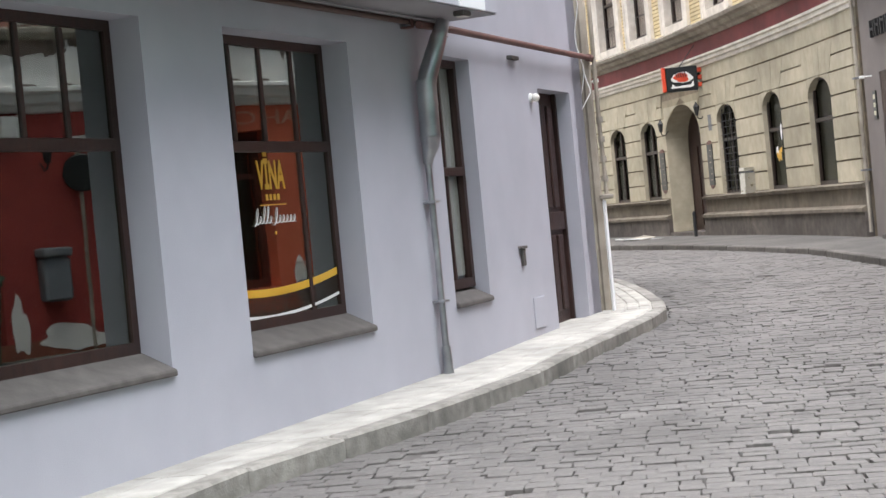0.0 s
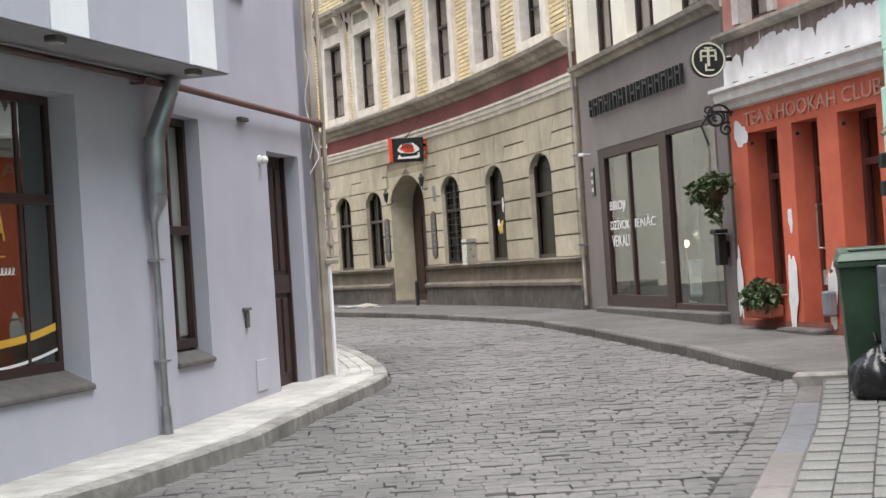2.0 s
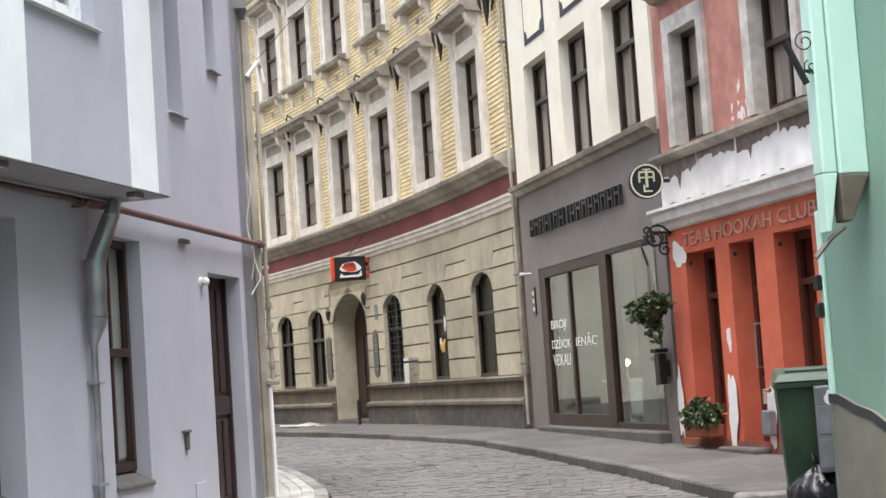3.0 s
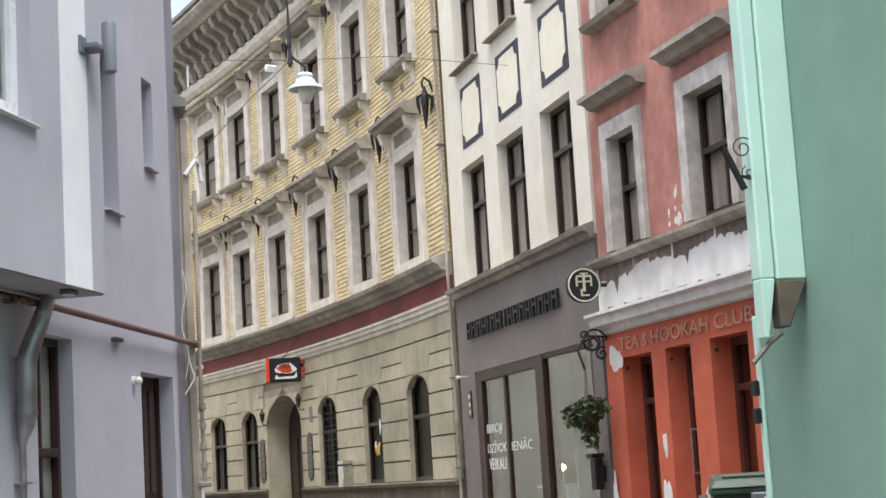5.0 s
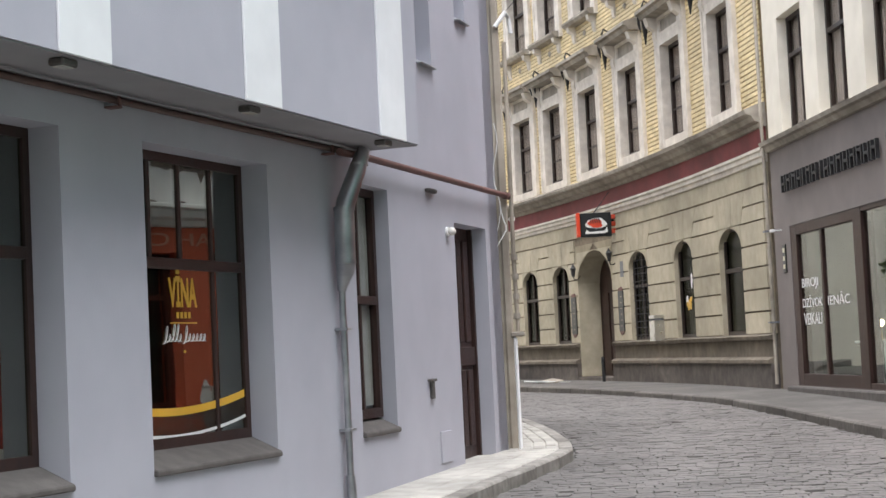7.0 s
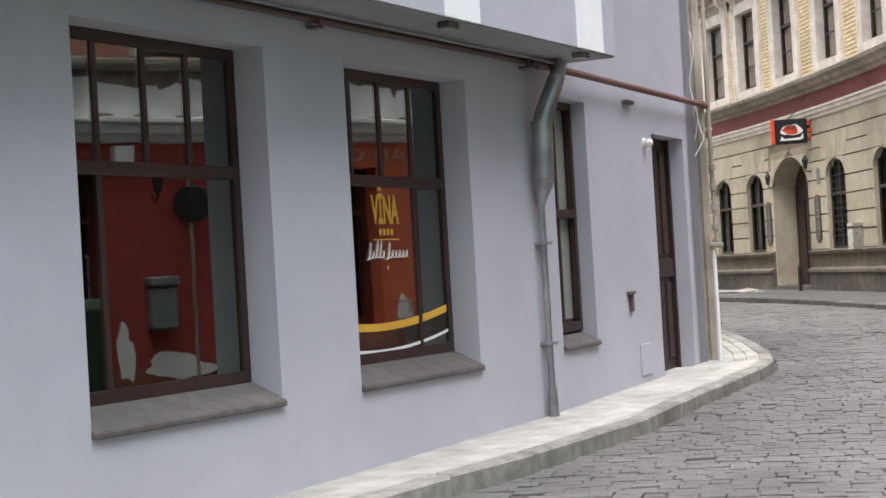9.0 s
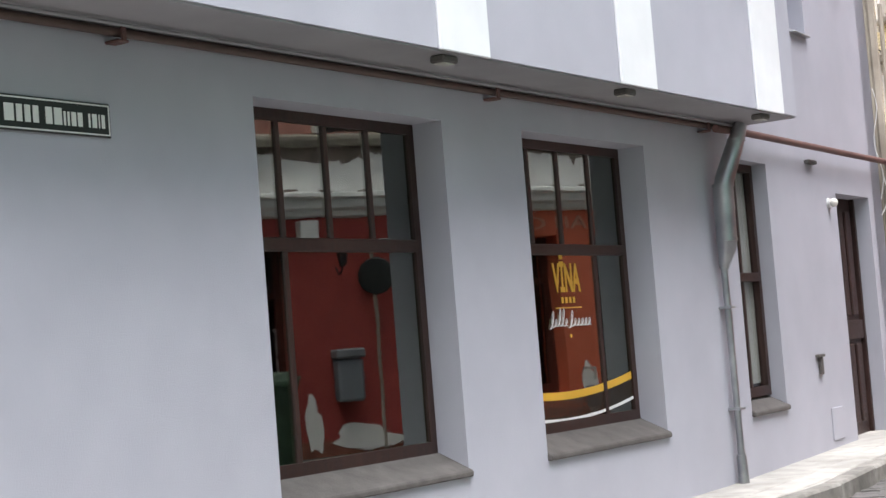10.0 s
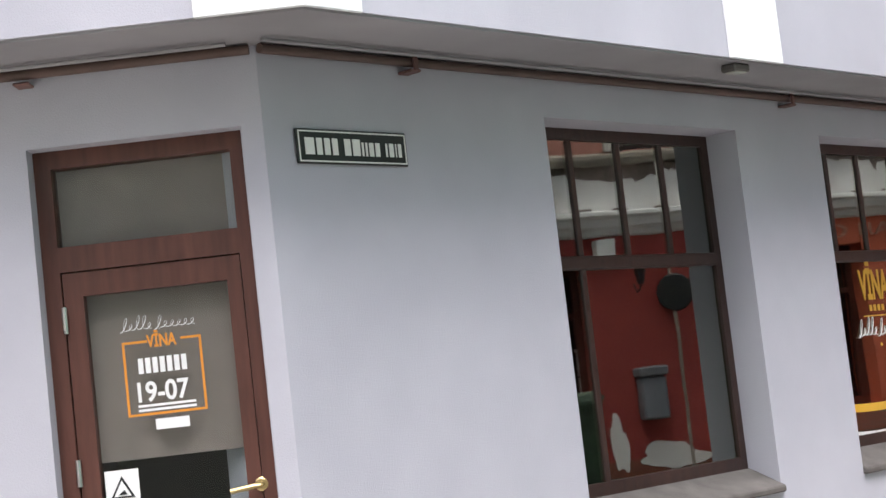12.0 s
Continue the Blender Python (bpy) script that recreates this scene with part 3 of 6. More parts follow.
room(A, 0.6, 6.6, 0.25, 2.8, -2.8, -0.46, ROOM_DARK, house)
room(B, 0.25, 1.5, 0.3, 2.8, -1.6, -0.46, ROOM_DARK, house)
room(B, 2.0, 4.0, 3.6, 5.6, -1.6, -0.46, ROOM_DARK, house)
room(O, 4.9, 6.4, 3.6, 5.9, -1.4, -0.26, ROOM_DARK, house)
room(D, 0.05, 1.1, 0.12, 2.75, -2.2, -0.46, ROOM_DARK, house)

# side door in the street wall
s0, s1, z0, z1 = BDOOR
bdoor = part("door", block(B, s0 + 0.05, s1 - 0.05, z0, z1, -0.24, -0.18), BROWN_WOOD, house, "dark brown panelled timber door")
for k in (s0, s1 - 0.05):
    part("frame_post", block(B, k, k + 0.05, z0, z1, -0.24, -0.14), BROWN_WOOD, bdoor)
for i in range(4):
    a = s0 + 0.09 + i * 0.225
    part("panel", block(B, a, a + 0.16, z0 + 1.12, z1 - 0.12, -0.18, -0.155, 0.012), BROWN_WOOD, bdoor)
    part("panel", block(B, a, a + 0.16, z0 + 0.12, z0 + 0.86, -0.18, -0.155, 0.012), BROWN_WOOD, bdoor)
part("rail", block(B, s0 + 0.05, s1 - 0.05, z0 + 0.9, z0 + 1.08, -0.18, -0.15), BROWN_WOOD, bdoor)
part("handle", merge(block(B, s0 + 0.07, s0 + 0.11, z0 + 0.95, z0 + 1.12, -0.15, -0.135, 0.004), tube([B(s0 + 0.09, z0 + 1.06, -0.14), B(s0 + 0.09, z0 + 1.06, -0.075), B(s0 + 0.2, z0 + 1.06, -0.075)], 0.011, 8)), STEEL, bdoor, "steel lever handle")
part("doorstep", block(B, s0 - 0.02, s1 + 0.02, 0.1, 0.262, -0.3, 0.03), CONCRETE, house)

# corner entrance with glazed door
s0, s1, z0, z1 = VDOOR
vd = part("door", ring(D, VDOOR, [(s0 + 0.07, s1 - 0.07, 2.155, z1 - 0.075), (s0 + 0.07, s1 - 0.07, z0, 2.05)], -0.1, 0.09), DOOR_WOOD, house, "red-brown glazed entrance door with fanlight")
leaf = part("leaf", ring(D, (s0 + 0.075, s1 - 0.075, z0 + 0.01, 2.045), [(0.225, 0.825, 0.42, 1.945)], -0.11, 0.06), DOOR_WOOD, vd)
for z in (1.85, 1.22):
    part("hinge", tube([D(s1 - 0.075, z - 0.055, -0.093), D(s1 - 0.075, z + 0.055, -0.093)], 0.011, 8), STEEL, leaf)
part("handle", merge(turn(lathe([(0.03, 0), (0.03, 0.008), (0.022, 0.012)], (0, 0, 0), 16), D.basis(0.165, 1.095, -0.11)),
                     tube([D(0.165, 1.095, -0.11), D(0.165, 1.095, -0.055), D(0.20, 1.09, -0.052), D(0.29, 1.08, -0.052)], [0.011, 0.011, 0.012, 0.011], 8)), BRASS, leaf, "worn brass lever handle")
for o in ((0.225, 0.825, 0.42, 1.945), (s0 + 0.07, s1 - 0.07, 2.155, z1 - 0.075)):
    p = part("pane", slab(bmesh.new(), D, *o, -0.142, -0.137), SHOP_GLASS, vd)
    p.visible_shadow = False
part("roller_blind", slab(bmesh.new(), D, 0.22, 0.83, 1.25, 1.95, -0.2, -0.195), BLIND, vd, "half-lowered beige roller blind")
part("roller_blind", slab(bmesh.new(), D, s0 + 0.07, s1 - 0.07, 2.155, z1 - 0.07, -0.2, -0.195), BLIND, vd)
part("doorstep", block(D, s0 - 0.1, s1 + 0.1, -0.1, z0, -0.45, 0.12), CONCRETE, house)


def stick(M, cs, cz, outline, d, material, parent, name="sticker", label="", depth=0.0025):
    return part(name, plate(outline, depth, M.basis(cs, cz, d)), material, parent, label)


# signs on the door's pane: script mark as a wavy bar, orange square, hours
GD = -0.136
def script_mark(M, cs, cz, width, height, d, parent):
    """Two flowing pen strokes with tall loops at their heads, which stand for a name in script."""
    m = M.basis(cs, cz, d)
    for x0, x1, tall, n in ((-0.5, -0.08, (0, 2, 3), 5), (-0.04, 0.5, (0,), 6)):
        pts, rr = [], []
        for k in range(n * 14 + 1):
            u = k / 14
            i = min(int(u), n - 1)
            a = 2 * math.pi * (u - 0.25)
            up = (1.0 if i in tall else 0.42) * height
            step = (x1 - x0) * width / n
            x = x0 * width + step * u + 0.42 * step * math.cos(a)
            y = up * 0.5 * (1 + math.sin(a)) - (0.12 * height if i == 0 else 0)
            pts.append(m @ Vector((x + 0.28 * y, y - 0.3 * height, 0.0015)))
            rr.append(height * (0.014 + 0.024 * max(0.0, math.sin(a + 2.2))))
        part("script_stroke", tube(pts, rr, 5), VINYL_WHITE, parent, "white script mark")


script_mark(D, 0.535, 1.80, 0.31, 0.06, GD, vd)
for r in (rect(-0.165, -0.155, -0.15, 0.15), rect(0.155, 0.165, -0.15, 0.15), rect(-0.165, 0.165, -0.155, -0.145), rect(-0.165, -0.06, 0.145, 0.155), rect(0.08, 0.165, 0.145, 0.155)):
    stick(D, 0.525, 1.58, r, GD, VINYL_ORANGE, vd, "border_line")
lettering("window_lettering", "VĪNA", D.basis(0.525, 1.738, GD), 0.125, 0.07, VINYL_ORANGE, vd, 0.0025, "orange vinyl word", 0.03)
for k in range(7):
    stick(D, 0.53, 1.63, rect(-0.1 + k * 0.03, -0.1 + k * 0.03 + 0.021, -0.032, 0.032), GD, VINYL_WHITE, vd, "lettering_bar")
lettering("hours", "19-07", D.basis(0.535, 1.522, GD), 0.215, 0.085, VINYL_WHITE, vd, 0.0025, "", 0.022)
for k in range(2):
    stick(D, 0.525, 1.465 - k * 0.018, rect(-0.12, 0.12, -0.005, 0.005), GD, VINYL_WHITE, vd, "lettering_bar")
stick(D, 0.51, 1.385, rect(-0.07, 0.07, -0.022, 0.022), GD, VINYL_WHITE, vd, "label")
w = stick(D, 0.742, 1.13, rect(-0.07, 0.07, -0.085, 0.085), GD, VINYL_WHITE, vd, "notice", "white notice with a black triangle")
tri = [(-0.05, -0.03), (0.05, -0.03), (0.0, 0.06)]
stick(D, 0.742, 1.13, tri, GD + 0.003, SIGN_BLACK, w, "triangle")
stick(D, 0.742, 1.13, [(x * 0.72, y * 0.72 - 0.001) for x, y in tri], GD + 0.006, VINYL_WHITE, w, "triangle")
stick(D, 0.742, 1.125, [(-0.018, -0.012), (0.02, -0.012), (0.008, 0.008)], GD + 0.009, SIGN_BLACK, w, "mark")
stick(D, 0.742, 1.075, rect(-0.05, 0.02, -0.008, 0.008), GD + 0.003, SIGN_RED, w, "red_bar")

# film lettering on the second display window
GW = -0.2155
lettering("window_lettering", "VĪNA", A.basis(5.12, 1.80, GW), 0.36, 0.25, VINYL_YELLOW, big2, 0.0025, "yellow vinyl word", 0.03)
for k in range(4):
    stick(A, 5.12, 1.625, rect(-0.09 + k * 0.05, -0.06 + k * 0.05, -0.02, 0.02), GW, VINYL_YELLOW, big2, "lettering_bar")
stick(A, 5.12, 1.575, rect(-0.17, 0.17, -0.004, 0.004), GW, VINYL_YELLOW, big2, "rule")
script_mark(A, 5.13, 1.49, 0.54, 0.115, GW, big2)
stick(A, 5.12, 1.39, disc(0.012, 10), GW, VINYL_YELLOW, big2, "dot")


def swoosh(base, half, rise, bow, width, s_c):
    xs = [(-half + 2 * half * k / 20) for k in range(21)]
    f = lambda x: rise * x + bow * x * x
    return [(x, f(x) + width) for x in xs] + [(x, f(x)) for x in reversed(xs)]


stick(A, 5.15, 0.985, swoosh(0, 0.77, 0.03, 0.10, 0.05, 0), GW, VINYL_YELLOW, big2, "swoosh", "yellow curved stripe")
stick(A, 5.15, 0.855, swoosh(0, 0.77, 0.03, 0.10, 0.14, 0), GW - 0.003, VINYL_DARK, big2, "swoosh", "dark brown curved stripe")
stick(A, 5.15, 0.845, swoosh(0, 0.77, 0.03, 0.10, 0.02, 0), GW + 0.003, VINYL_WHITE, big2, "swoosh", "thin white curved stripe")
# pale ornaments on the inner ledge of the first display window
for k in range(5):
    part("ledge_stone", lathe([(0.028, 0), (0.035, 0.015), (0.022, 0.03), (0.006, 0.036)], A(2.0 + k * 0.34, 0.88, -0.3), 8), WHITE_PLASTER, big1)

# tube along the soffit, brackets, spotlights
tube_ob = thing("gutter_tube", "copper-coloured tube on brackets under the soffit", "pipe")
smooth(part("tube", tube([A(-0.02, 2.862, 0.05), A(7.2, 2.862, 0.05)], 0.021, 12), COPPER_TUBE, tube_ob))
smooth(part("tube", tube([D(0.02, 2.862, 0.05), D(6, 2.862, 0.05)], 0.021, 12), COPPER_TUBE, tube_ob))
smooth(part("cable", tube([A(-0.1, 2.868, 0.16), A(7.3, 2.868, 0.16)], 0.009, 8), SOFFIT, tube_ob, "grey conduit"))
smooth(part("cable", tube([D(0.1, 2.868, 0.16), D(6, 2.868, 0.16)], 0.009, 8), SOFFIT, tube_ob, "grey conduit"))
for s in (0.85, 3.95, 6.9):
    part("bracket", block(A, s - 0.035, s + 0.035, 2.812, 2.826, 0.0, 0.09), RUSTY_PIPE, tube_ob)
    part("bracket", block(A, s - 0.012, s + 0.012, 2.815, 2.887, 0.08, 0.095, 0.002), RUSTY_PIPE, tube_ob)
part("bracket", block(D, 0.92, 0.99, 2.812, 2.826, 0.0, 0.09), RUSTY_PIPE, tube_ob)
for s in (2.80, 4.83, 6.95):
    sp = thing("soffit_spotlight", "small grey box spotlight under the soffit", "lamp", "spotlights under the soffit")
    part("housing", block(A, s - 0.07, s + 0.07, 2.848, 2.887, 0.43, 0.52, 0.008), SILL_STONE, sp)
    part("lens", slab(bmesh.new(), A, s - 0.05, s + 0.05, 2.842, 2.849, 0.445, 0.505), MILK_GLASS, sp)
gas = thing("gas_pipe", "red-brown painted gas pipe along the side wall", "pipe")
smooth(part("pipe", tube([A(6.85, 2.82, 0.16), A(7.12, 2.83, 0.14), B(0.5, 2.85, 0.1), B(4.62, 2.86, 0.1)], 0.028, 12), RUSTY_PIPE, gas))
smooth(part("flange", tube([B(4.56, 2.86, 0.1), B(4.68, 2.86, 0.1)], 0.038, 12), RUSTY_PIPE, gas))
dp = thing("downpipe", "zinc downpipe with an elbow on the lavender wall", "pipe")
smooth(part("elbow", tube([A(7.14, 2.86, 0.235), A(7.08, 2.72, 0.205), A(7.0, 2.46, 0.13), A(6.99, 2.40, 0.12)], [0.05, 0.066, 0.074, 0.074], 16), ZINC, dp, "wide slanting zinc elbow"), 50)
smooth(part("cistern", tube([A(6.99, 2.42, 0.115), A(6.985, 2.0, 0.11)], 0.078, 16), ZINC, dp, "wide zinc length below the elbow"), 50)
smooth(part("funnel", tube([A(6.985, 2.01, 0.11), A(6.995, 1.94, 0.10), A(7.015, 1.83, 0.06), A(7.02, 1.80, 0.055)], [0.078, 0.07, 0.04, 0.036], 16), ZINC, dp), 50)
for s, z, d, r in ((6.99, 2.41, 0.116, 0.083), (6.987, 2.24, 0.113, 0.082), (6.985, 2.01, 0.11, 0.083), (7.09, 2.745, 0.21, 0.07)):
    smooth(part("collar", tube([A(s, z + 0.012, d), A(s, z - 0.012, d)], r, 16), ZINC, dp), 50)
smooth(part("pipe", tube([A(7.02, 1.84, 0.055), A(7.03, 0.32, 0.055), A(7.03, 0.2, 0.06)], 0.026, 12), ZINC, dp))
smooth(part("shoe", tube([A(7.03, 0.42, 0.055), A(7.03, 0.215, 0.06)], [0.036, 0.04], 12), ZINC, dp))
for z in (1.5, 0.75):
    part("clip", block(A, 6.98, 7.08, z, z + 0.02, 0.0, 0.1, 0.002), ZINC, dp)
lamp = thing("wall_lamp", "small white round lamp beside the side door", "lamp")
smooth(part("globe", turn(lathe([(0.016, 0), (0.032, 0.01), (0.04, 0.03), (0.033, 0.055), (0.016, 0.068), (0.004, 0.072)], (0, 0, 0), 18), B.basis(2.78, 2.40, 0.02)), MILK_GLASS, lamp))
part("base", turn(lathe([(0.045, 0), (0.045, 0.022)], (0, 0, 0), 18), B.basis(2.78, 2.40, 0)), WHITE_PAINT, lamp)
hatch = thing("cable_box", "narrow grey cable outlet on the wall", "box")
part("body", block(B, 2.06, 2.13, 0.90, 1.05, 0.0, 0.03), SILL_STONE, hatch)
part("cap", block(B, 2.0, 2.17, 1.05, 1.075, 0.0, 0.04), SILL_STONE, hatch)
part("cover", block(B, 2.3, 2.62, 0.32, 0.6, 0.0, 0.012), LAVENDER, hatch)
vent = thing("wall_vent", "small dark grille high on the wall", "vent")
part("grille", block(B, 2.18, 2.4, 2.72, 2.755, 0.0, 0.05), SILL_STONE, vent)
spk = thing("wall_speaker", "grey cylindrical wall light on a bracket", "lamp")
smooth(part("body", lathe([(0.04, 0), (0.055, 0.012), (0.055, 0.38), (0.045, 0.395)], O(7.3, 4.56, 0.16), 18), BIN_GREY, spk))
part("arm", block(O, 7.1, 7.3, 4.72, 4.76, 0.0, 0.14), BIN_GREY, spk)
part("bracket", block(O, 7.04, 7.16, 4.67, 4.81, 0.018, 0.04), BIN_GREY, spk)

# street name plate: the name is drawn as plain bars
sg = thing("street_sign", "black enamel street name plate with white bars for its words", "sign")
part("plate", block(A, 0.16, 0.81, 2.395, 2.545, 0.004, 0.016, 0.004), SIGN_BLACK, sg)
for r in (rect(-0.315, 0.315, 0.061, 0.067), rect(-0.315, 0.315, -0.067, -0.061), rect(-0.315, -0.309, -0.067, 0.067), rect(0.309, 0.315, -0.067, 0.067)):
    stick(A, 0.485, 2.47, r, 0.0165, SIGN_WHITE, sg, "border")
for x0, x1 in ((-0.27, -0.215), (-0.205, -0.17), (-0.16, -0.125), (-0.115, -0.08), (-0.045, -0.005), (0.003, 0.05), (0.057, 0.072), (0.079, 0.094), (0.101, 0.131), (0.138, 0.168), (0.2, 0.214), (0.222, 0.252), (0.26, 0.27), (0.277, 0.3)):
    stick(A, 0.475, 2.47, rect(x0, x1 - 0.004, -0.036, 0.036 if (x1 - x0) > 0.032 else 0.024), 0.0165, SIGN_WHITE, sg, "lettering_bar")

# ---------- yellow brick house on the bend ----------
Y = Bowed()
yh = thing("brick_house", "three-storey yellow brick house with cream ground floor and maroon band", "house")
AW = [(1.66, 2.98), (4.68, 5.82), (7.62, 8.84), (13.12, 14.25), (15.42, 16.5)]
ARCH = (10.06, 12.45, 0.40, 3.50)
CENTRES = [2.12, 5.15, 8.08, 10.95, 13.55, 15.82, 18.4]
ROW1, ROW2 = (5.35, 7.27), (9.02, 10.82)
WIN_NEAR, WIN_FAR = 0.5, 0.76
low = [(a, b, 1.33, 3.26) for a, b in AW] + [ARCH]
# backing wall darker than its blocks: groove shadow is put into the colour
part("wall", wall_mesh(Y, 0.0, 22, -0.2, 5.0, 0.6, low, 0.8), JOINT_CREAM, yh, "cream painted ground-floor wall darkened to shade its grooves")
up = [(c - WIN_NEAR, c + WIN_FAR, z0, z1) for c in CENTRES for z0, z1 in (ROW1, ROW2)]
part("wall", wall_mesh(Y, 0.0, 22, 5.0, 13.4, 0.6, up, 0.8), BRICK_JOINT, yh, "yellow brick upper wall")
side = Wall(Y.at(0), Y.at(0) + Vector((6, 1.2)))
part("wall", wall_mesh(side, 0, 7, -0.2, 13.4, 0.3, []), BRICK_JOINT, yh)


def arch_fill(M, s0, s1, spring, top, d0, d1, n=10):
    """The solid corners above a round-headed opening."""
    bm = bmesh.new()
    c, r = (s0 + s1) / 2, (s1 - s0) / 2
    z_at = lambda s: spring + (top - 0.012 - spring) * math.sqrt(max(0, 1 - ((s - c) / r) ** 2))
    for i in range(n):
        a, b = c - r * math.cos(math.pi * i / n), c - r * math.cos(math.pi * (i + 1) / n)
        hexa(bm, [M(a, z_at(a), d0), M(b, z_at(b), d0), M(b, z_at(b), d1), M(a, z_at(a), d1), M(a, top, d0), M(b, top, d0), M(b, top, d1), M(a, top, d1)])
    bmesh.ops.remove_doubles(bm, verts=bm.verts, dist=0.0005)
    return bm


for i, (a, b) in enumerate(AW):
    part("arch_head", arch_fill(Y, a, b, 2.90, 3.26, -0.6, 0.046), CREAM_STONE, yh)
    part("reveal", slab(bmesh.new(), Y, b - 0.012, b + 0.03, 1.335, 2.9, -0.5, 0.046), CREAM_STONE, yh)
    w = casement(Y, (a, b - 0.012, 1.33, 3.26), -0.045, [] if i < 2 else [(a + b) / 2], 2.5, yh, DARK_FRAME, DULL_GLASS, label="narrow round-headed ground-floor window")
    for k in range(5):
        lo0, lo1 = a - 0.06 + (b - a + 0.12) * k / 5, a - 0.06 + (b - a + 0.12) * (k + 1) / 5
        hi0, hi1 = a - 0.38 + (b - a + 0.76) * k / 5, a - 0.38 + (b - a + 0.76) * (k + 1) / 5
        g, dd = 0.003, 0.053 if k == 2 else 0.05
        wedge = bmesh.new()
        hexa(wedge, [Y(lo0 + g, 3.272, 0.0), Y(lo1 - g, 3.272, 0.0), Y(lo1 - g, 3.272, dd), Y(lo0 + g, 3.272, dd),
                     Y(hi0 + g, 3.822, 0.0), Y(hi1 - g, 3.822, 0.0), Y(hi1 - g, 3.822, dd), Y(hi0 + g, 3.822, dd)])
        part("voussoir", wedge, CREAM_STONE, yh)
    if i >= 3:
        part("curtain", slab(bmesh.new(), Y, b - 0.42, b - 0.1, 1.42, 3.1, -0.14, -0.135), CURTAIN, w, "pale half-drawn curtain")
    if i == 2:
        bars = []
        for k in range(5):
            s = a + (b - a) * (k + 1) / 6
            bars.append(tube([Y(s, 1.36, -0.02), Y(s, 3.2, -0.02)], 0.009, 6))
        for k in range(12):
            bars.append(tube([Y(a + 0.03, 1.45 + k * 0.145, -0.02), Y(b - 0.03, 1.45 + k * 0.145 + (0.02 if k % 2 else -0.01), -0.02)], 0.007, 6))
        part("window_grille", merge(*bars), BLACK_IRON, w, "black wrought-iron grille")
    if i == 1:
        for k in range(9):
            part("sticker", turn(plate(blob(0.13, 0.11, k), 0.004, Matrix()), Y.local(5.2).basis(0, 2.02 + 0.09 * math.sin(k * 2.3), -0.03) @ Matrix.Translation((0.12 * math.sin(k * 1.7), 0, 0.002 * k))), VINYL_YELLOW if k % 3 else VINYL_WHITE, w, "yellow and white window decoration")
        part("sticker", plate(blob(0.10, 0.3, 31), 0.004, Y.local(5.2).basis(-0.2, 2.45, -0.035)), VINYL_WHITE, w)
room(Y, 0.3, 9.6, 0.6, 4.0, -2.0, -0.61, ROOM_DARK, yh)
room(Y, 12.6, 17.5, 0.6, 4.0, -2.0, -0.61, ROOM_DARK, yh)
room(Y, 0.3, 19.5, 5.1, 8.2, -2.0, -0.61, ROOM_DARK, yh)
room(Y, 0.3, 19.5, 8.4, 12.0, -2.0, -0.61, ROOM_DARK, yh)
# arched entrance
part("arch_head", arch_fill(Y, ARCH[0], ARCH[1], 2.75, 3.5, -0.6, 0.046, 16), CREAM_STONE, yh)
part("archivolt", merge(arch_fill(Y, ARCH[0] - 0.14, ARCH[1] + 0.14, 3.0, 3.66, 0.03, 0.032, 2)), CREAM_WALL, yh)
part("reveal", slab(bmesh.new(), Y, ARCH[1] - 0.014, ARCH[1] + 0.03, 0.53, 2.76, -0.5, 0.046), CREAM_STONE, yh)
ed = part("door", slab(bmesh.new(), Y, ARCH[0], ARCH[1], 0.4, 3.5, -0.58, -0.52, 3), BROWN_WOOD, yh, "dark double entrance door deep in its arch")
for k in range(4):
    a = ARCH[0] + 0.2 + k * 0.53
    part("panel", slab(bmesh.new(), Y, a, a + 0.4, 0.65, 2.5, -0.52, -0.49), BROWN_WOOD, ed)
part("threshold", slab(bmesh.new(), Y, ARCH[0] - 0.05, ARCH[1] + 0.05, 0.2, 0.52, -0.6, 0.12), PLINTH_STONE, yh)
# plinth, ledges, bands
cuts = [(0.0, 3.6), (3.62, 6.9), (6.92, 10.0), (12.5, 15.2), (15.22, 18.5), (18.52, 21.9)]
for a, b in cuts:
    part("plinth_block", slab(bmesh.new(), Y, a, b, 0.0, 0.84, 0.0, 0.14, 4), PLINTH_STONE, yh)
for a, b in ((0.0, 10.0), (12.5, 22)):
    part("plinth_ledge", moulding(Y, [(0.0, 0.84), (0.18, 0.84), (0.18, 0.9), (0.10, 0.94), (0.0, 0.96)], a, b, 12), GRIMY, yh)
    part("dado", slab(bmesh.new(), Y, a, b, 0.94, 1.24, 0.0, 0.06, 12), GRIMY, yh)
    part("sill_ledge", moulding(Y, [(0.0, 1.23), (0.14, 1.24), (0.16, 1.30), (0.02, 1.335), (0.0, 1.335)], a, b, 12), GRIMY, yh)
part("frieze", slab(bmesh.new(), Y, 0, 22, 3.86, 4.20, 0.0, 0.03, 22), CREAM_STONE, yh)
part("string_course", moulding(Y, [(0, 4.18), (0.06, 4.2), (0.06, 4.27), (0.1, 4.29), (0.1, 4.36), (0.13, 4.38), (0.13, 4.43), (0, 4.45)], -0.02, 22, 22), TRIM_STONE, yh)
part("band", slab(bmesh.new(), Y, 0, 22, 4.44, 4.78, 0.0, 0.03, 22), MAROON, yh, "maroon painted band")
part("cornice", moulding(Y, [(0, 4.77), (0.08, 4.78), (0.1, 4.84), (0.2, 4.87), (0.24, 4.95), (0.34, 4.99), (0.36, 5.06), (0.05, 5.18), (0, 5.18)], -0.05, 22, 22), CORNICE_GREY, yh)


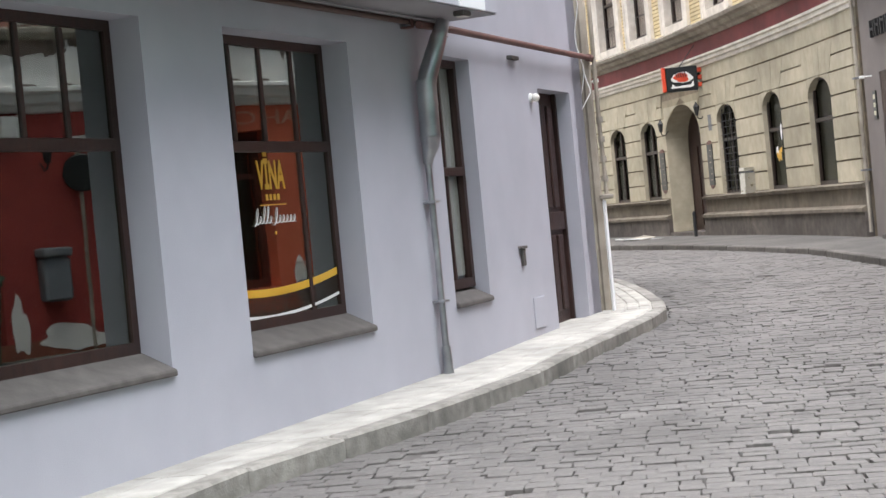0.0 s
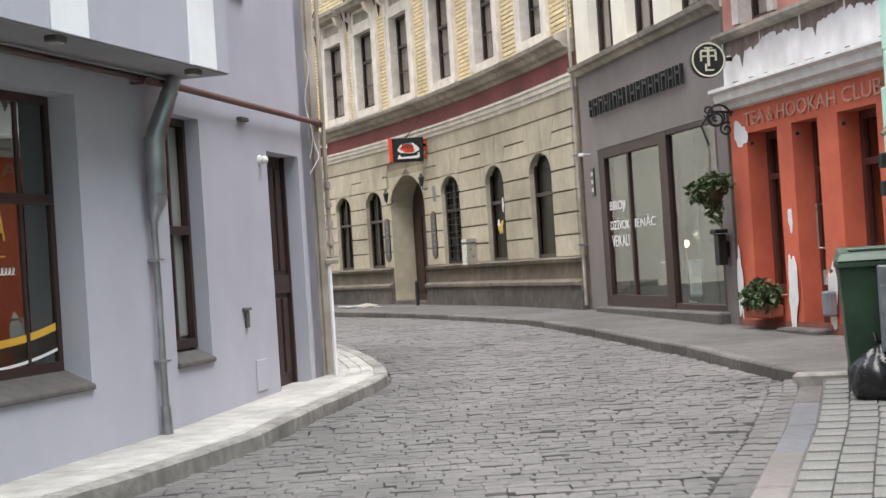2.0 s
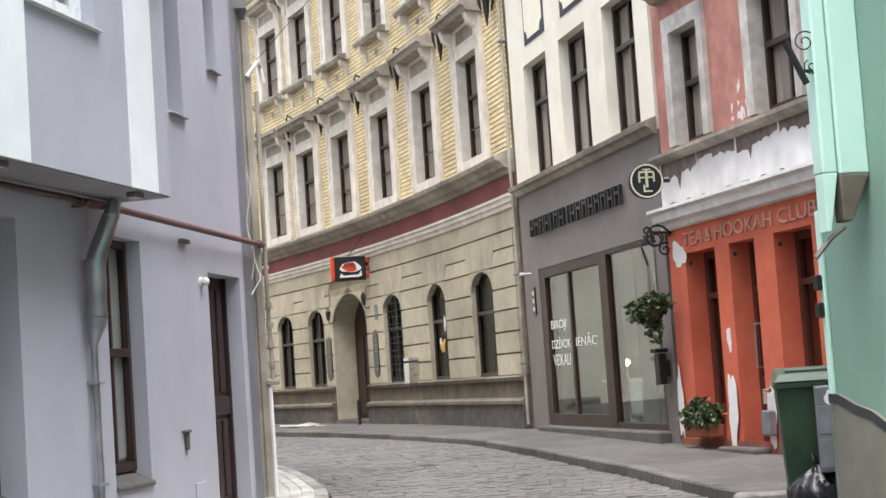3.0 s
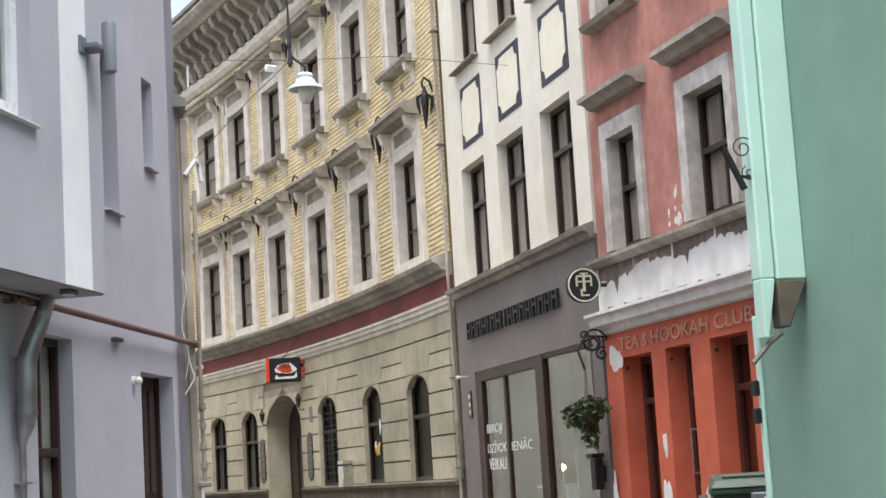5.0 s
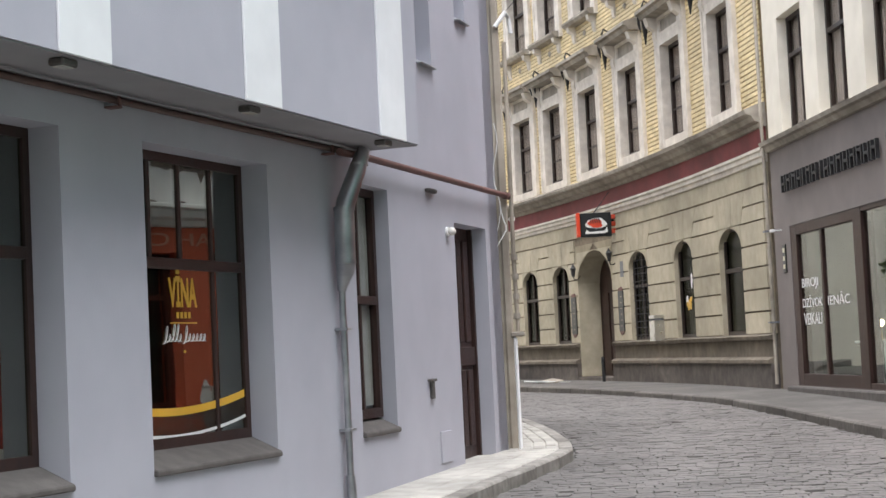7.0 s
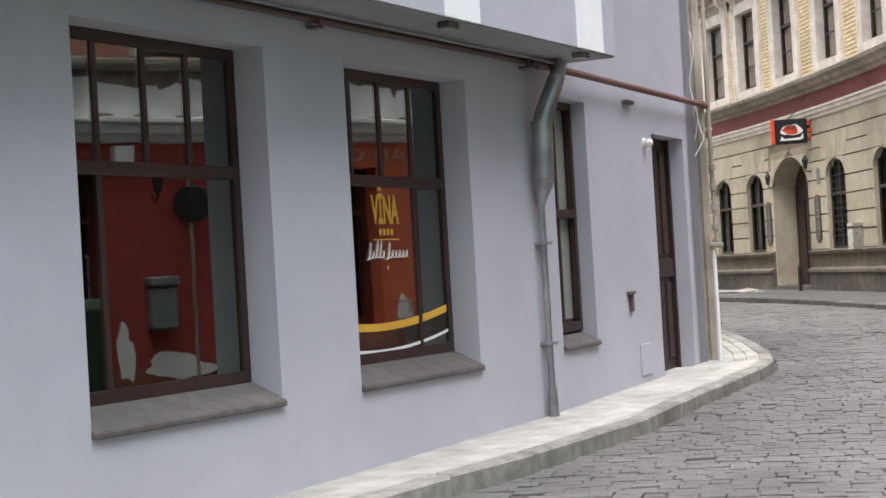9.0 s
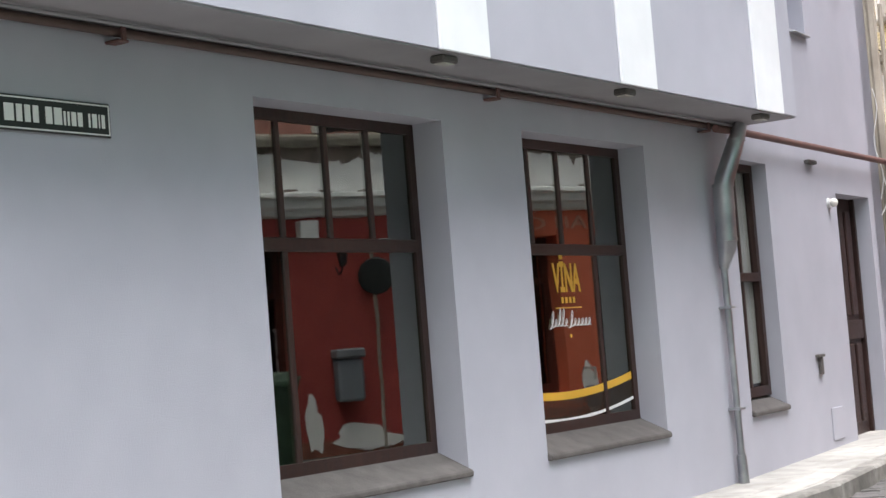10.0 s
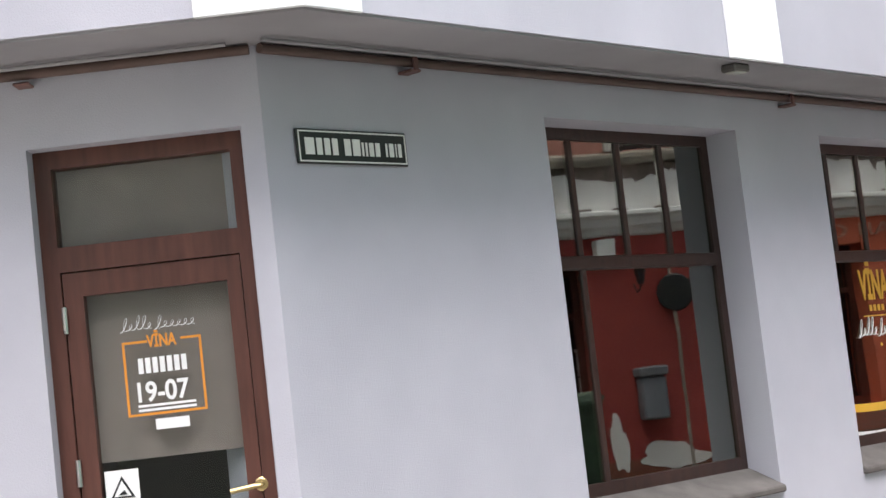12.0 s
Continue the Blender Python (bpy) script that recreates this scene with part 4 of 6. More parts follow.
def dressed_window(c, z0, z1, row):
    """An upper window set back between pale jambs: frieze, hood on consoles, ledge."""
    a, b = c - WIN_NEAR, c + WIN_FAR
    mid = (a + b) / 2
    w = casement(Y, (a, b, z0, z1), -0.12, [], z0 + (z1 - z0) * 0.62, yh, DARK_FRAME, UPPER_GLASS, fw=0.075, label="tall window with pale surround and hood")
    part("glazing_bar", slab(bmesh.new(), Y, a + 0.07, b - 0.07, z0 + (z1 - z0) * 0.3, z0 + (z1 - z0) * 0.3 + 0.028, -0.16, -0.13), DARK_FRAME, w)
    part("curtain", slab(bmesh.new(), Y, a + 0.04, b - 0.04, z0 + 0.03, z1 - 0.03, -0.2, -0.195), CURTAIN, w)
    for e, f in ((a - 0.3, a + 0.004), (b - 0.004, b + 0.24)):
        part("jamb", slab(bmesh.new(), Y, e, f, z0 - 0.16, z1 + 0.18, -0.119, 0.07), TRIM_STONE, w)
    for e, f in ((a - 0.36, a - 0.26), (b + 0.2, b + 0.3)):
        part("outer_moulding", slab(bmesh.new(), Y, e, f, z0 - 0.16, z1 + 0.6, 0.0, 0.09), TRIM_STONE, w)
    part("lintel", slab(bmesh.new(), Y, a + 0.004, b - 0.004, z1 - 0.004, z1 + 0.18, -0.119, 0.07), TRIM_STONE, w)
    part("frieze_panel", slab(bmesh.new(), Y, a - 0.12, b + 0.12, z1 + 0.18, z1 + 0.58, 0.0, 0.035), CORNICE_GREY, w)
    for e, f, g, h in ((a - 0.12, b + 0.12, z1 + 0.18, z1 + 0.25), (a - 0.12, b + 0.12, z1 + 0.51, z1 + 0.58), (a - 0.12, a + 0.05, z1 + 0.25, z1 + 0.51), (b - 0.05, b + 0.12, z1 + 0.25, z1 + 0.51)):
        part("panel_rim", slab(bmesh.new(), Y, e, f, g, h, 0.035, 0.075), TRIM_STONE, w)
    for s in (a - 0.3, b + 0.08):
        part("console", moulding(Y, [(0, z1 + 0.02), (0.07, z1 + 0.06), (0.12, z1 + 0.2), (0.11, z1 + 0.32), (0.24, z1 + 0.42), (0.3, z1 + 0.6), (0, z1 + 0.6)], s, s + 0.2), TRIM_STONE, w)
    part("hood", moulding(Y, [(0, z1 + 0.58), (0.32, z1 + 0.6), (0.36, z1 + 0.68), (0.43, z1 + 0.7), (0.43, z1 + 0.77), (0.02, z1 + 0.9), (0, z1 + 0.9)], a - 0.44, b + 0.42), CORNICE_GREY, w)
    if row == 2:
        part("ledge", moulding(Y, [(0, z0 - 0.16), (0.2, z0 - 0.15), (0.26, z0 - 0.08), (0.26, z0 - 0.03), (0, z0)], a - 0.3, b + 0.32), CORNICE_GREY, w)
        for s in (a - 0.18, b + 0.02):
            part("console", moulding(Y, [(0, z0 - 0.55), (0.05, z0 - 0.5), (0.07, z0 - 0.32), (0.18, z0 - 0.26), (0.2, z0 - 0.15), (0, z0 - 0.15)], s, s + 0.17), TRIM_STONE, w)
        smooth(part("boss", turn(lathe([(0.075, 0), (0.07, 0.03), (0.04, 0.055), (0.005, 0.06)], (0, 0, 0), 12), Y.local(mid).basis(0, z0 - 0.42, 0.0)), CORNICE_GREY, w))
    else:
        part("ledge", slab(bmesh.new(), Y, a - 0.2, b + 0.22, z0 - 0.17, z0 - 0.002, -0.119, 0.06), TRIM_STONE, w)


for c in CENTRES:
    dressed_window(c, *ROW1, 1)
    dressed_window(c, *ROW2, 2)
# main cornice with scroll brackets
part("frieze", slab(bmesh.new(), Y, 0, 22, 12.12, 12.35, 0.0, 0.06, 22), TRIM_STONE, yh)
part("architrave", moulding(Y, [(0, 11.98), (0.06, 12.0), (0.14, 12.1), (0.14, 12.16), (0, 12.18)], 0, 22, 22), TRIM_STONE, yh)
part("main_cornice", moulding(Y, [(0, 13.2), (0.75, 13.2), (0.8, 13.28), (0.92, 13.36), (1.0, 13.5), (1.0, 13.56), (0, 13.75)], -0.05, 22, 22), CORNICE_GREY, yh)
for k in range(33):
    s = 0.35 + k * 0.62
    part("bracket", moulding(Y, [(0.06, 12.32), (0.14, 12.34), (0.2, 12.5), (0.28, 12.62), (0.26, 12.74), (0.4, 12.86), (0.62, 12.96), (0.7, 13.1), (0.7, 13.2), (0.06, 13.2)], s, s + 0.24), CORNICE_GREY, yh)
part("roof", slab(bmesh.new(), Y, -0.1, 22, 13.75, 13.85, -6, 0.9, 10), ROOF_SHEET, yh)


def iron_ornament(s, z, k=1.0):
    """A black cast-iron ornament hung on the wall between the windows."""
    ob = thing("wall_ornament", "black cast-iron ornament hanging on the yellow brick wall", "ornament", "iron ornaments between the windows")
    c = Y(s, z, 0.16)
    smooth(part("drop", lathe([(0.012, -0.46 * k), (0.025 * k, -0.36 * k), (0.05 * k, -0.2 * k), (0.06 * k, -0.08 * k), (0.075 * k, 0.06 * k), (0.06 * k, 0.16 * k), (0.04 * k, 0.22 * k), (0.02, 0.3 * k)], c, 9), BLACK_IRON, ob))
    part("arm", tube([Y(s, z + 0.2 * k, 0.0), Y(s, z + 0.4 * k, 0.06), Y(s, z + 0.46 * k, 0.16), Y(s, z + 0.36 * k, 0.2), Y(s, z + 0.2 * k, 0.16)], 0.022, 6), BLACK_IRON, ob)
    for j in range(6):
        a = j * 1.047 + 0.5
        out = Vector((math.cos(a), math.sin(a), 0))
        part("curl", tube([c + out * 0.06 + Vector((0, 0, 0.16 * k)), c + out * 0.15 * k + Vector((0, 0, 0.1 * k)), c + out * 0.14 * k + Vector((0, 0, -0.03)), c + out * 0.1 * k + Vector((0, 0, -0.18 * k))], [0.012, 0.03, 0.028, 0.01], 5), BLACK_IRON, ob)


for s in (0.45, 3.5, 6.5, 9.35, 12.1, 14.5, 16.9):
    iron_ornament(s, 7.86)
for s in (6.6, 9.5, 12.25, 14.7):
    iron_ornament(s, 11.35, 0.6)

# rain pipe between the houses
rp = thing("rainwater_pipe", "grey rainwater pipe at the joint of two facades", "pipe")
smooth(part("pipe", tube([Y(-0.08, 12.0, 0.1), Y(-0.08, 5.35, 0.09), Y(-0.16, 5.2, 0.12), Y(-0.16, 4.75, 0.12), Y(-0.1, 4.5, 0.09), Y(-0.1, 0.5, 0.09)], 0.03, 10), CORNICE_GREY, rp))
for z in (11, 9, 7, 3, 1.5):
    part("clip", slab(bmesh.new(), Y, -0.14, 0.0, z, z + 0.03, 0.0, 0.15), BOX_GREY, rp)

# ---------- off-white house with the taupe shop front ----------
S = Wall((2.97, 27.0), (3.88, 21.47))
sh = thing("shop_house", "off-white rendered house above a taupe shop front", "house")
SHOP = (0.0, 5.72, 0.5, 3.02)
part("wall", wall_mesh(S, -0.92, 6.1, -0.2, 4.36, 0.4, [SHOP]), TAUPE, sh, "taupe shop-front wall")
SW = [(-0.06, 1.30), (2.03, 3.40), (4.21, 5.54)]
up = [(a, b, 4.54, 6.37) for a, b in SW] + [(a, b, 8.03, 9.9) for a, b in SW]
part("wall", wall_mesh(S, -0.92, 6.1, 4.36, 12.4, 0.4, up), OFF_WHITE, sh, "off-white upper wall")
part("cornice", moulding(S, [(0, 4.30), (0.06, 4.31), (0.1, 4.38), (0.16, 4.4), (0.18, 4.46), (0.02, 4.52), (0, 4.52)], -0.92, 6.12), CORNICE_GREY, sh)
for o in up:
    c = (o[0] + o[1]) / 2
    w = casement(S, o, -0.16, [c], o[2] + 1.2, sh, DARK_FRAME, UPPER_GLASS, fw=0.07, label="dark-framed tall window")
    part("curtain", slab(bmesh.new(), S, o[0] + 0.05, o[1] - 0.05, o[2] + 0.05, o[3] - 0.05, -0.26, -0.255), CURTAIN, w)
    if o[2] > 7:
        sill(S, o, w, CORNICE_GREY, 0.12, 0.06, 0.07, 0.15)
for a, b in SW:
    c, hw = (a + b) / 2 + 0.155, 0.59
    border = part("panel_border", plate(rect(-hw, hw, -0.5, 0.5), 0.012, S.basis(c, 7.17, 0.0)), NAVY_PAINT, sh, "dark blue painted border")
    q, iw, ih, out = 0.15, hw - 0.075, 0.425, []
    for cx, cy, a0 in ((iw, ih, 270), (-iw, ih, 0), (-iw, -ih, 90), (iw, -ih, 180)):
        for k in range(6):
            ang = radians(a0 - k * 18)
            out.append((cx + q * math.cos(ang) * (1), cy + q * math.sin(ang)))
    part("panel", plate(out, 0.01, S.basis(c, 7.17, 0.012)), PANEL_CREAM, border, "cream panel with scooped corners")
room(S, -0.1, 3.55, 0.45, 3.2, -1.9, -0.41, ROOM_LIGHT, sh)
room(S, 3.65, 5.9, 0.45, 3.2, -1.5, -0.41, ROOM_LIGHT, sh)
room(S, -0.5, 5.9, 4.5, 11, -2.0, -0.41, ROOM_DARK, sh)
front = part("shop_window", block(S, 3.2, 3.56, 0.5, 3.02, -0.2, -0.006), BROWN_WOOD, sh, "dark brown framed shop window")
for o in ((0.0, 0.3, 0.5, 3.02), (0.3, 3.2, 2.86, 3.02), (0.3, 3.2, 0.5, 0.68), (3.56, 5.72, 2.95, 3.02), (3.56, 5.72, 0.5, 0.58), (5.6, 5.72, 0.58, 2.95)):
    part("frame_bar", block(S, *o, -0.18, -0.012), BROWN_WOOD, front)
part("mullion", block(S, 1.5, 1.6, 0.68, 2.86, -0.1, -0.025), BROWN_WOOD, front)
for a, b, z0, z1 in ((0.3, 1.5, 0.68, 2.86), (1.6, 3.2, 0.68, 2.86), (3.56, 5.6, 0.58, 2.95)):
    p = part("pane", slab(bmesh.new(), S, a, b, z0, z1, -0.06, -0.055), STREET_GLASS, front)
    p.visible_shadow = False
part("shop_step", block(S, -0.1, 5.8, 0.0, 0.49, -0.2, 0.16, 0.02), SILL_STONE, sh, "grey rendered step below the shop window")
for txt, c, z, w in (("BIROJI", 0.78, 2.07, 0.86), ("DZĪVOK", 0.86, 1.80, 1.06), ("IENĀC", 2.2, 1.80, 1.05), ("VEIKALI", 0.84, 1.53, 0.95)):
    lettering("window_lettering", txt, S.basis(c, z, -0.052), w, 0.18, VINYL_WHITE, front, 0.003, "white vinyl words")
# things inside the shop window
tb = thing("shop_table", "white round-topped table behind the shop window", "table")
smooth(part("tabletop", lathe([(0.35, 0), (0.36, 0.02), (0.35, 0.04)], S(1.3, 1.12, -0.9), 20), WHITE_PAINT, tb))
smooth(part("leg", lathe([(0.2, 0), (0.05, 0.05), (0.035, 0.3), (0.06, 0.6)], S(1.3, 0.5, -0.9), 14), WHITE_PAINT, tb))
ch = thing("shop_armchair", "white padded armchair behind the shop window", "chair")
part("seat", block(S, 1.9, 2.6, 0.6, 0.95, -1.4, -0.8, 0.05), WHITE_PLASTER, ch)
part("backrest", block(S, 1.9, 2.6, 0.95, 1.4, -1.45, -1.3, 0.05), WHITE_PLASTER, ch)
for a in (1.8, 2.6):
    part("armrest", block(S, a, a + 0.1, 0.6, 1.15, -1.4, -0.8, 0.03), WHITE_PLASTER, ch)
for k in range(4):
    part("leg", block(S, 1.95 + 0.55 * (k % 2), 2.0 + 0.55 * (k % 2), 0.45, 0.6, -1.35 + 0.4 * (k // 2), -1.3 + 0.4 * (k // 2), 0.004), BROWN_WOOD, ch)
tl = thing("table_lamp", "small lit table lamp with a warm bulb", "lamp")
smooth(part("base", lathe([(0.06, 0), (0.02, 0.02), (0.015, 0.2)], S(1.15, 1.16, -1.0), 12), BRASS, tl))
glow = bpy.data.lights.new("table_lamp_light", "POINT")
glow.energy, glow.color, glow.shadow_soft_size = 1.2, (1.0, 0.86, 0.68), 0.07
new("table_lamp_light", glow).location = S(1.15, 1.55, -1.2)
smooth(part("bulb", lathe([(0.02, 0), (0.06, 0.04), (0.05, 0.09), (0.01, 0.11)], S(1.15, 1.36, -1.0), 12), WARM_BULB, tl))
rail = thing("stair_rail", "dark stair rail with a sloping bar inside the glazed entrance", "railing")
part("top_bar", tube([S(3.7, 1.44, -0.55), S(5.5, 1.44, -0.55)], 0.035, 8), BLACK_IRON, rail)
part("slope_bar", tube([S(4.1, 0.75, -0.6), S(5.5, 1.36, -0.6)], 0.03, 8), BLACK_IRON, rail)
for s in (3.85, 4.8, 5.45):
    part("post", tube([S(s, 0.46, -0.55), S(s, 1.42, -0.55)], 0.022, 8), BLACK_IRON, rail)
part("glass_panel", slab(bmesh.new(), S, 3.9, 4.3, 0.6, 1.32, -0.66, -0.65), WHITE_PAINT, rail, "pale panel")
# raised sign letters drawn as plain bars
sl = thing("shop_sign", "row of dark metal sign characters drawn as plain bars", "sign")
pos = -0.05
for k in range(17):
    if k == 7:
        pos += 0.12
        continue
    wd = 0.12 if k in (4, 8) else 0.23
    bmx = merge(block(S, pos, pos + 0.045, 3.56, 3.83, 0.03, 0.085, 0.003))
    if wd > 0.2:
        bmx = merge(bmx, block(S, pos + wd - 0.04, pos + wd, 3.56, 3.83, 0.03, 0.085, 0.003), block(S, pos, pos + wd, 3.67 + 0.04 * (k % 3), 3.71 + 0.04 * (k % 3), 0.03, 0.085, 0.003))
    part("sign_bar", bmx, BLACK_IRON, sl)
    pos += wd + 0.075


def round_blade_sign():
    ob = thing("round_blade_sign", "round black blade sign with a pale monogram shape and rim", "sign")
    c = R(0.3, 3.64, 0.36)
    face = Matrix.Translation(c) @ Matrix.Rotation(radians(8), 4, "Z") @ Matrix.Rotation(radians(90), 4, "X")
    part("disc", turn(lathe([(0.215, -0.05), (0.225, -0.03), (0.225, 0.03), (0.215, 0.05)], (0, 0, 0), 36), face), SIGN_BLACK, ob)
    ring = bmesh.new()
    n = 36
    for r0, r1, z in ((0.192, 0.212, 0.056),):
        a = [ring.verts.new((r0 * math.cos(2 * math.pi * k / n), r0 * math.sin(2 * math.pi * k / n), z)) for k in range(n)]
        b = [ring.verts.new((r1 * math.cos(2 * math.pi * k / n), r1 * math.sin(2 * math.pi * k / n), z)) for k in range(n)]
        a2 = [ring.verts.new(v.co - Vector((0, 0, 0.01))) for v in a]
        b2 = [ring.verts.new(v.co - Vector((0, 0, 0.01))) for v in b]
        for k in range(n):
            j = (k + 1) % n
            ring.faces.new((a[k], a[j], b[j], b[k])), ring.faces.new((b[k], b[j], b2[j], b2[k])), ring.faces.new((a[j], a[k], a2[k], a2[j]))
    part("rim", turn(ring, face), PALE_LETTER, ob)
    for r in (rect(-0.02, 0.02, -0.1, 0.17), rect(-0.12, 0.12, 0.12, 0.15), rect(-0.13, -0.1, -0.02, 0.12), rect(0.1, 0.13, -0.02, 0.12), rect(-0.13, 0.13, 0.04, 0.065), rect(-0.06, 0.08, -0.17, -0.145), rect(-0.06, -0.03, -0.16, -0.06), rect(-0.06, 0.07, 0.165, 0.185)):
        part("mark_bar", plate([(x * 0.82, y * 0.82) for x, y in r], 0.006, face @ Matrix.Translation((0, 0, 0.051))), PALE_LETTER, ob)
    part("arm", tube([R(0.3, 3.64, 0.03), R(0.3, 3.64, 0.12)], 0.025, 8), BLACK_IRON, ob)



# ---------- orange-red house ----------
R = Wall((3.98, 20.87), (5.65, 12.5))
round_blade_sign()
rh = thing("red_house", "orange-red plastered house with white cornice and peeling paint", "house")
OP = [(0.51, 1.43, 0.72, 2.70), (1.84, 2.53, 0.36, 2.70), (3.04, 3.95, 0.72, 2.70), (6.78, 7.9, 0.3, 2.70)]
part("wall", wall_mesh(R, 0.0, 5.0, -0.2, 3.05, 0.5, OP[:3]), TERRACOTTA, rh, "orange-red ground-floor wall")
# deeper red here paints in the darker look of the display-window reflection
part("wall", wall_mesh(R, 5.0, 9.2, -0.2, 3.05, 0.5, OP[3:]), REFLECTION_RED, rh, "ground-floor wall in a deeper red that tones its reflection")
RW = [(0.64, 1.52), (2.96, 3.98), (5.28, 6.2), (7.48, 8.4)]
part("wall", wall_mesh(R, 0.0, 9.2, 3.05, 9.4, 0.45, [(a, b, 4.03, 5.43) for a, b in RW] + [(a, b, 7.0, 8.4) for a, b in RW]), FADED_RED, rh, "faded red upper wall")
part("frieze", slab(bmesh.new(), R, 0.0, 9.2, 3.28, 3.86, 0.0, 0.04), PEELED_WHITE, rh, "peeling white frieze")
part("cornice", moulding(R, [(0, 3.02), (0.06, 3.04), (0.08, 3.10), (0.16, 3.13), (0.18, 3.22), (0.24, 3.25), (0.24, 3.29), (0, 3.33)], -0.06, 9.2), WHITE_PAINT, rh, "white moulded cornice")
part("ledge", moulding(R, [(0, 3.85), (0.12, 3.88), (0.16, 3.93), (0.16, 3.97), (0, 4.02)], -0.04, 9.2), CORNICE_GREY, rh)
for k, (a, b) in enumerate(RW):
    for z0, z1 in ((4.03, 5.43), (7.0, 8.4)):
        w = casement(R, (a, b, z0, z1), -0.12, [(a + b) / 2 + 0.05], z0 + 0.75, rh, DARK_FRAME, UPPER_GLASS, fw=0.06, label="dark window in a chipped white surround")
        part("curtain", slab(bmesh.new(), R, a + 0.05, b - 0.05, z0 + 0.05, z1 - 0.05, -0.2, -0.195), CURTAIN, w)
        for c, e in ((a - 0.2, a + 0.004), (b - 0.004, b + 0.16)):
            part("jamb", slab(bmesh.new(), R, c, e, z0, z1 + 0.2, -0.119, 0.06), CHIPPED_CREAM, w)
        part("lintel", slab(bmesh.new(), R, a + 0.004, b - 0.004, z1 - 0.004, z1 + 0.2, -0.119, 0.06), CHIPPED_CREAM, w)
        part("hood", moulding(R, [(0, z1 + 0.42), (0.12, z1 + 0.44), (0.18, z1 + 0.5), (0.26, z1 + 0.52), (0.26, z1 + 0.58), (0, z1 + 0.66)], a - 0.36, b + 0.36), CORNICE_GREY, w)
        if z0 > 6:
            part("ledge", moulding(R, [(0, z0 - 0.15), (0.14, z0 - 0.12), (0.18, z0 - 0.06), (0, z0)], a - 0.34, b + 0.34), CORNICE_GREY, w)
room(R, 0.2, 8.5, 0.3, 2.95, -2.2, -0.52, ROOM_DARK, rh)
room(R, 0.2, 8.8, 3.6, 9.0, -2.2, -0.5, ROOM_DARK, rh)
MAHOGANY = mat("mahogany_paint", (0.075, 0.022, 0.016), (0.12, 0.038, 0.028), 0.5, 6, 0.1, 60, stretch=(5, 5, 0.6))
for i, o in enumerate(OP):
    w = casement(R, o, -0.25, [(o[0] + o[1]) / 2], 2.15, rh, MAHOGANY, fw=0.09, name="window" if i in (0, 2) else "door", label="dark mahogany timber window" if i in (0, 2) else "dark mahogany door")
    if i in (1, 3):
        part("lower_panel", block(R, o[0] + 0.09, o[1] - 0.09, o[2] + 0.1, 1.15, -0.31, -0.255), MAHOGANY, w)
        part("pull_handle", merge(tube([R(o[0] + 0.14, 1.25, -0.26), R(o[0] + 0.14, 1.25, -0.18), R(o[0] + 0.14, 1.75, -0.18), R(o[0] + 0.14, 1.75, -0.26)], 0.014, 8)), STEEL, w, "steel pull handle")
    for s in (o[0] + 0.06,):
        part("hook", block(R, s - 0.01, s + 0.02, 2.55, 2.59, -0.06, -0.02), BLACK_IRON, w)
part("doorstep", block(R, 1.55, 2.62, 0.05, 0.36, -0.3, 0.22, 0.02), SILL_STONE, rh, "grey stone doorstep")
part("plinth", slab(bmesh.new(), R, 0.0, 9.2, -0.1, 0.42, 0.0, 0.025), mat("dull_red_plinth", (0.20, 0.075, 0.05), (0.3, 0.11, 0.075), 0.9, 5, 0.4, 50, stain=0.4), rh)
for word, c, w in (("TEA", 0.82, 0.62), ("&", 1.30, 0.16), ("HOOKAH", 2.28, 1.55), ("CLUB", 3.68, 0.92)):
    lettering("sign_lettering", word, R.basis(c, 2.865, 0.0), w, 0.165, GOLD_LETTER, rh, 0.02, "dull gold raised words on the red wall")
for k, (s, z, w, h, d) in enumerate(((0.33, 2.70, 0.42, 0.30, 0.004), (0.09, 0.85, 0.16, 0.95, 0.03), (0.42, 0.72, 0.16, 0.36, 0.03), (1.66, 1.6, 0.13, 0.25, 0.004), (1.67, 0.76, 0.27, 0.85, 0.03), (2.72, 0.72, 0.2, 0.75, 0.03), (5.95, 0.42, 0.85, 0.3, 0.03), (6.62, 0.6, 0.2, 0.65, 0.03), (5.55, 2.72, 0.5, 0.06, 0.004))):
    part("bare_patch", plate(blob(w, h, 50 + k, 34, 0.26), 0.004, R.basis(s, z, d)), PATCH_WHITE, rh, "bare white filler patch")
for k in range(22):
    part("bare_patch", plate(blob(0.025 + 0.05 * random.random(), 0.04 + 0.07 * random.random(), 80 + k, 20, 0.35), 0.003, R.basis(2.1 + 0.75 * random.random(), 4.08 + 0.45 * random.random() ** 2, 0.0)), PEELED_WHITE, rh)
rag = random.Random(31)
BARE_BROWN = mat("bare_brown_plaster", (0.13, 0.10, 0.085), (0.24, 0.19, 0.165), 0.95, 9, 0.4, 50, stain=0.3, stain_scale=2)


def ragged_band(s0, s1, z, drop, parent):
    """A strip of lost paint: straight along one side, torn along the other."""
    low, x = [], s0
    while x < s1:
        low.append((x, z - drop * (0.6 + 0.25 * math.sin(x * 2.3) + 0.3 * rag.random() ** 2) - (drop * 0.7 if rag.random() < 0.04 else 0)))
        x += rag.uniform(0.02, 0.09)
    ring_pts = [((s0 + s1) / 2 - px, pz) for px, pz in low]
    top = [(ring_pts[-1][0], z), (ring_pts[0][0], z)]
    part("bare_band", plate([(px, pz - z) for px, pz in ring_pts + top], 0.004, R.basis((s0 + s1) / 2, z, 0.04)), BARE_BROWN, parent, "torn band of bare brown plaster")


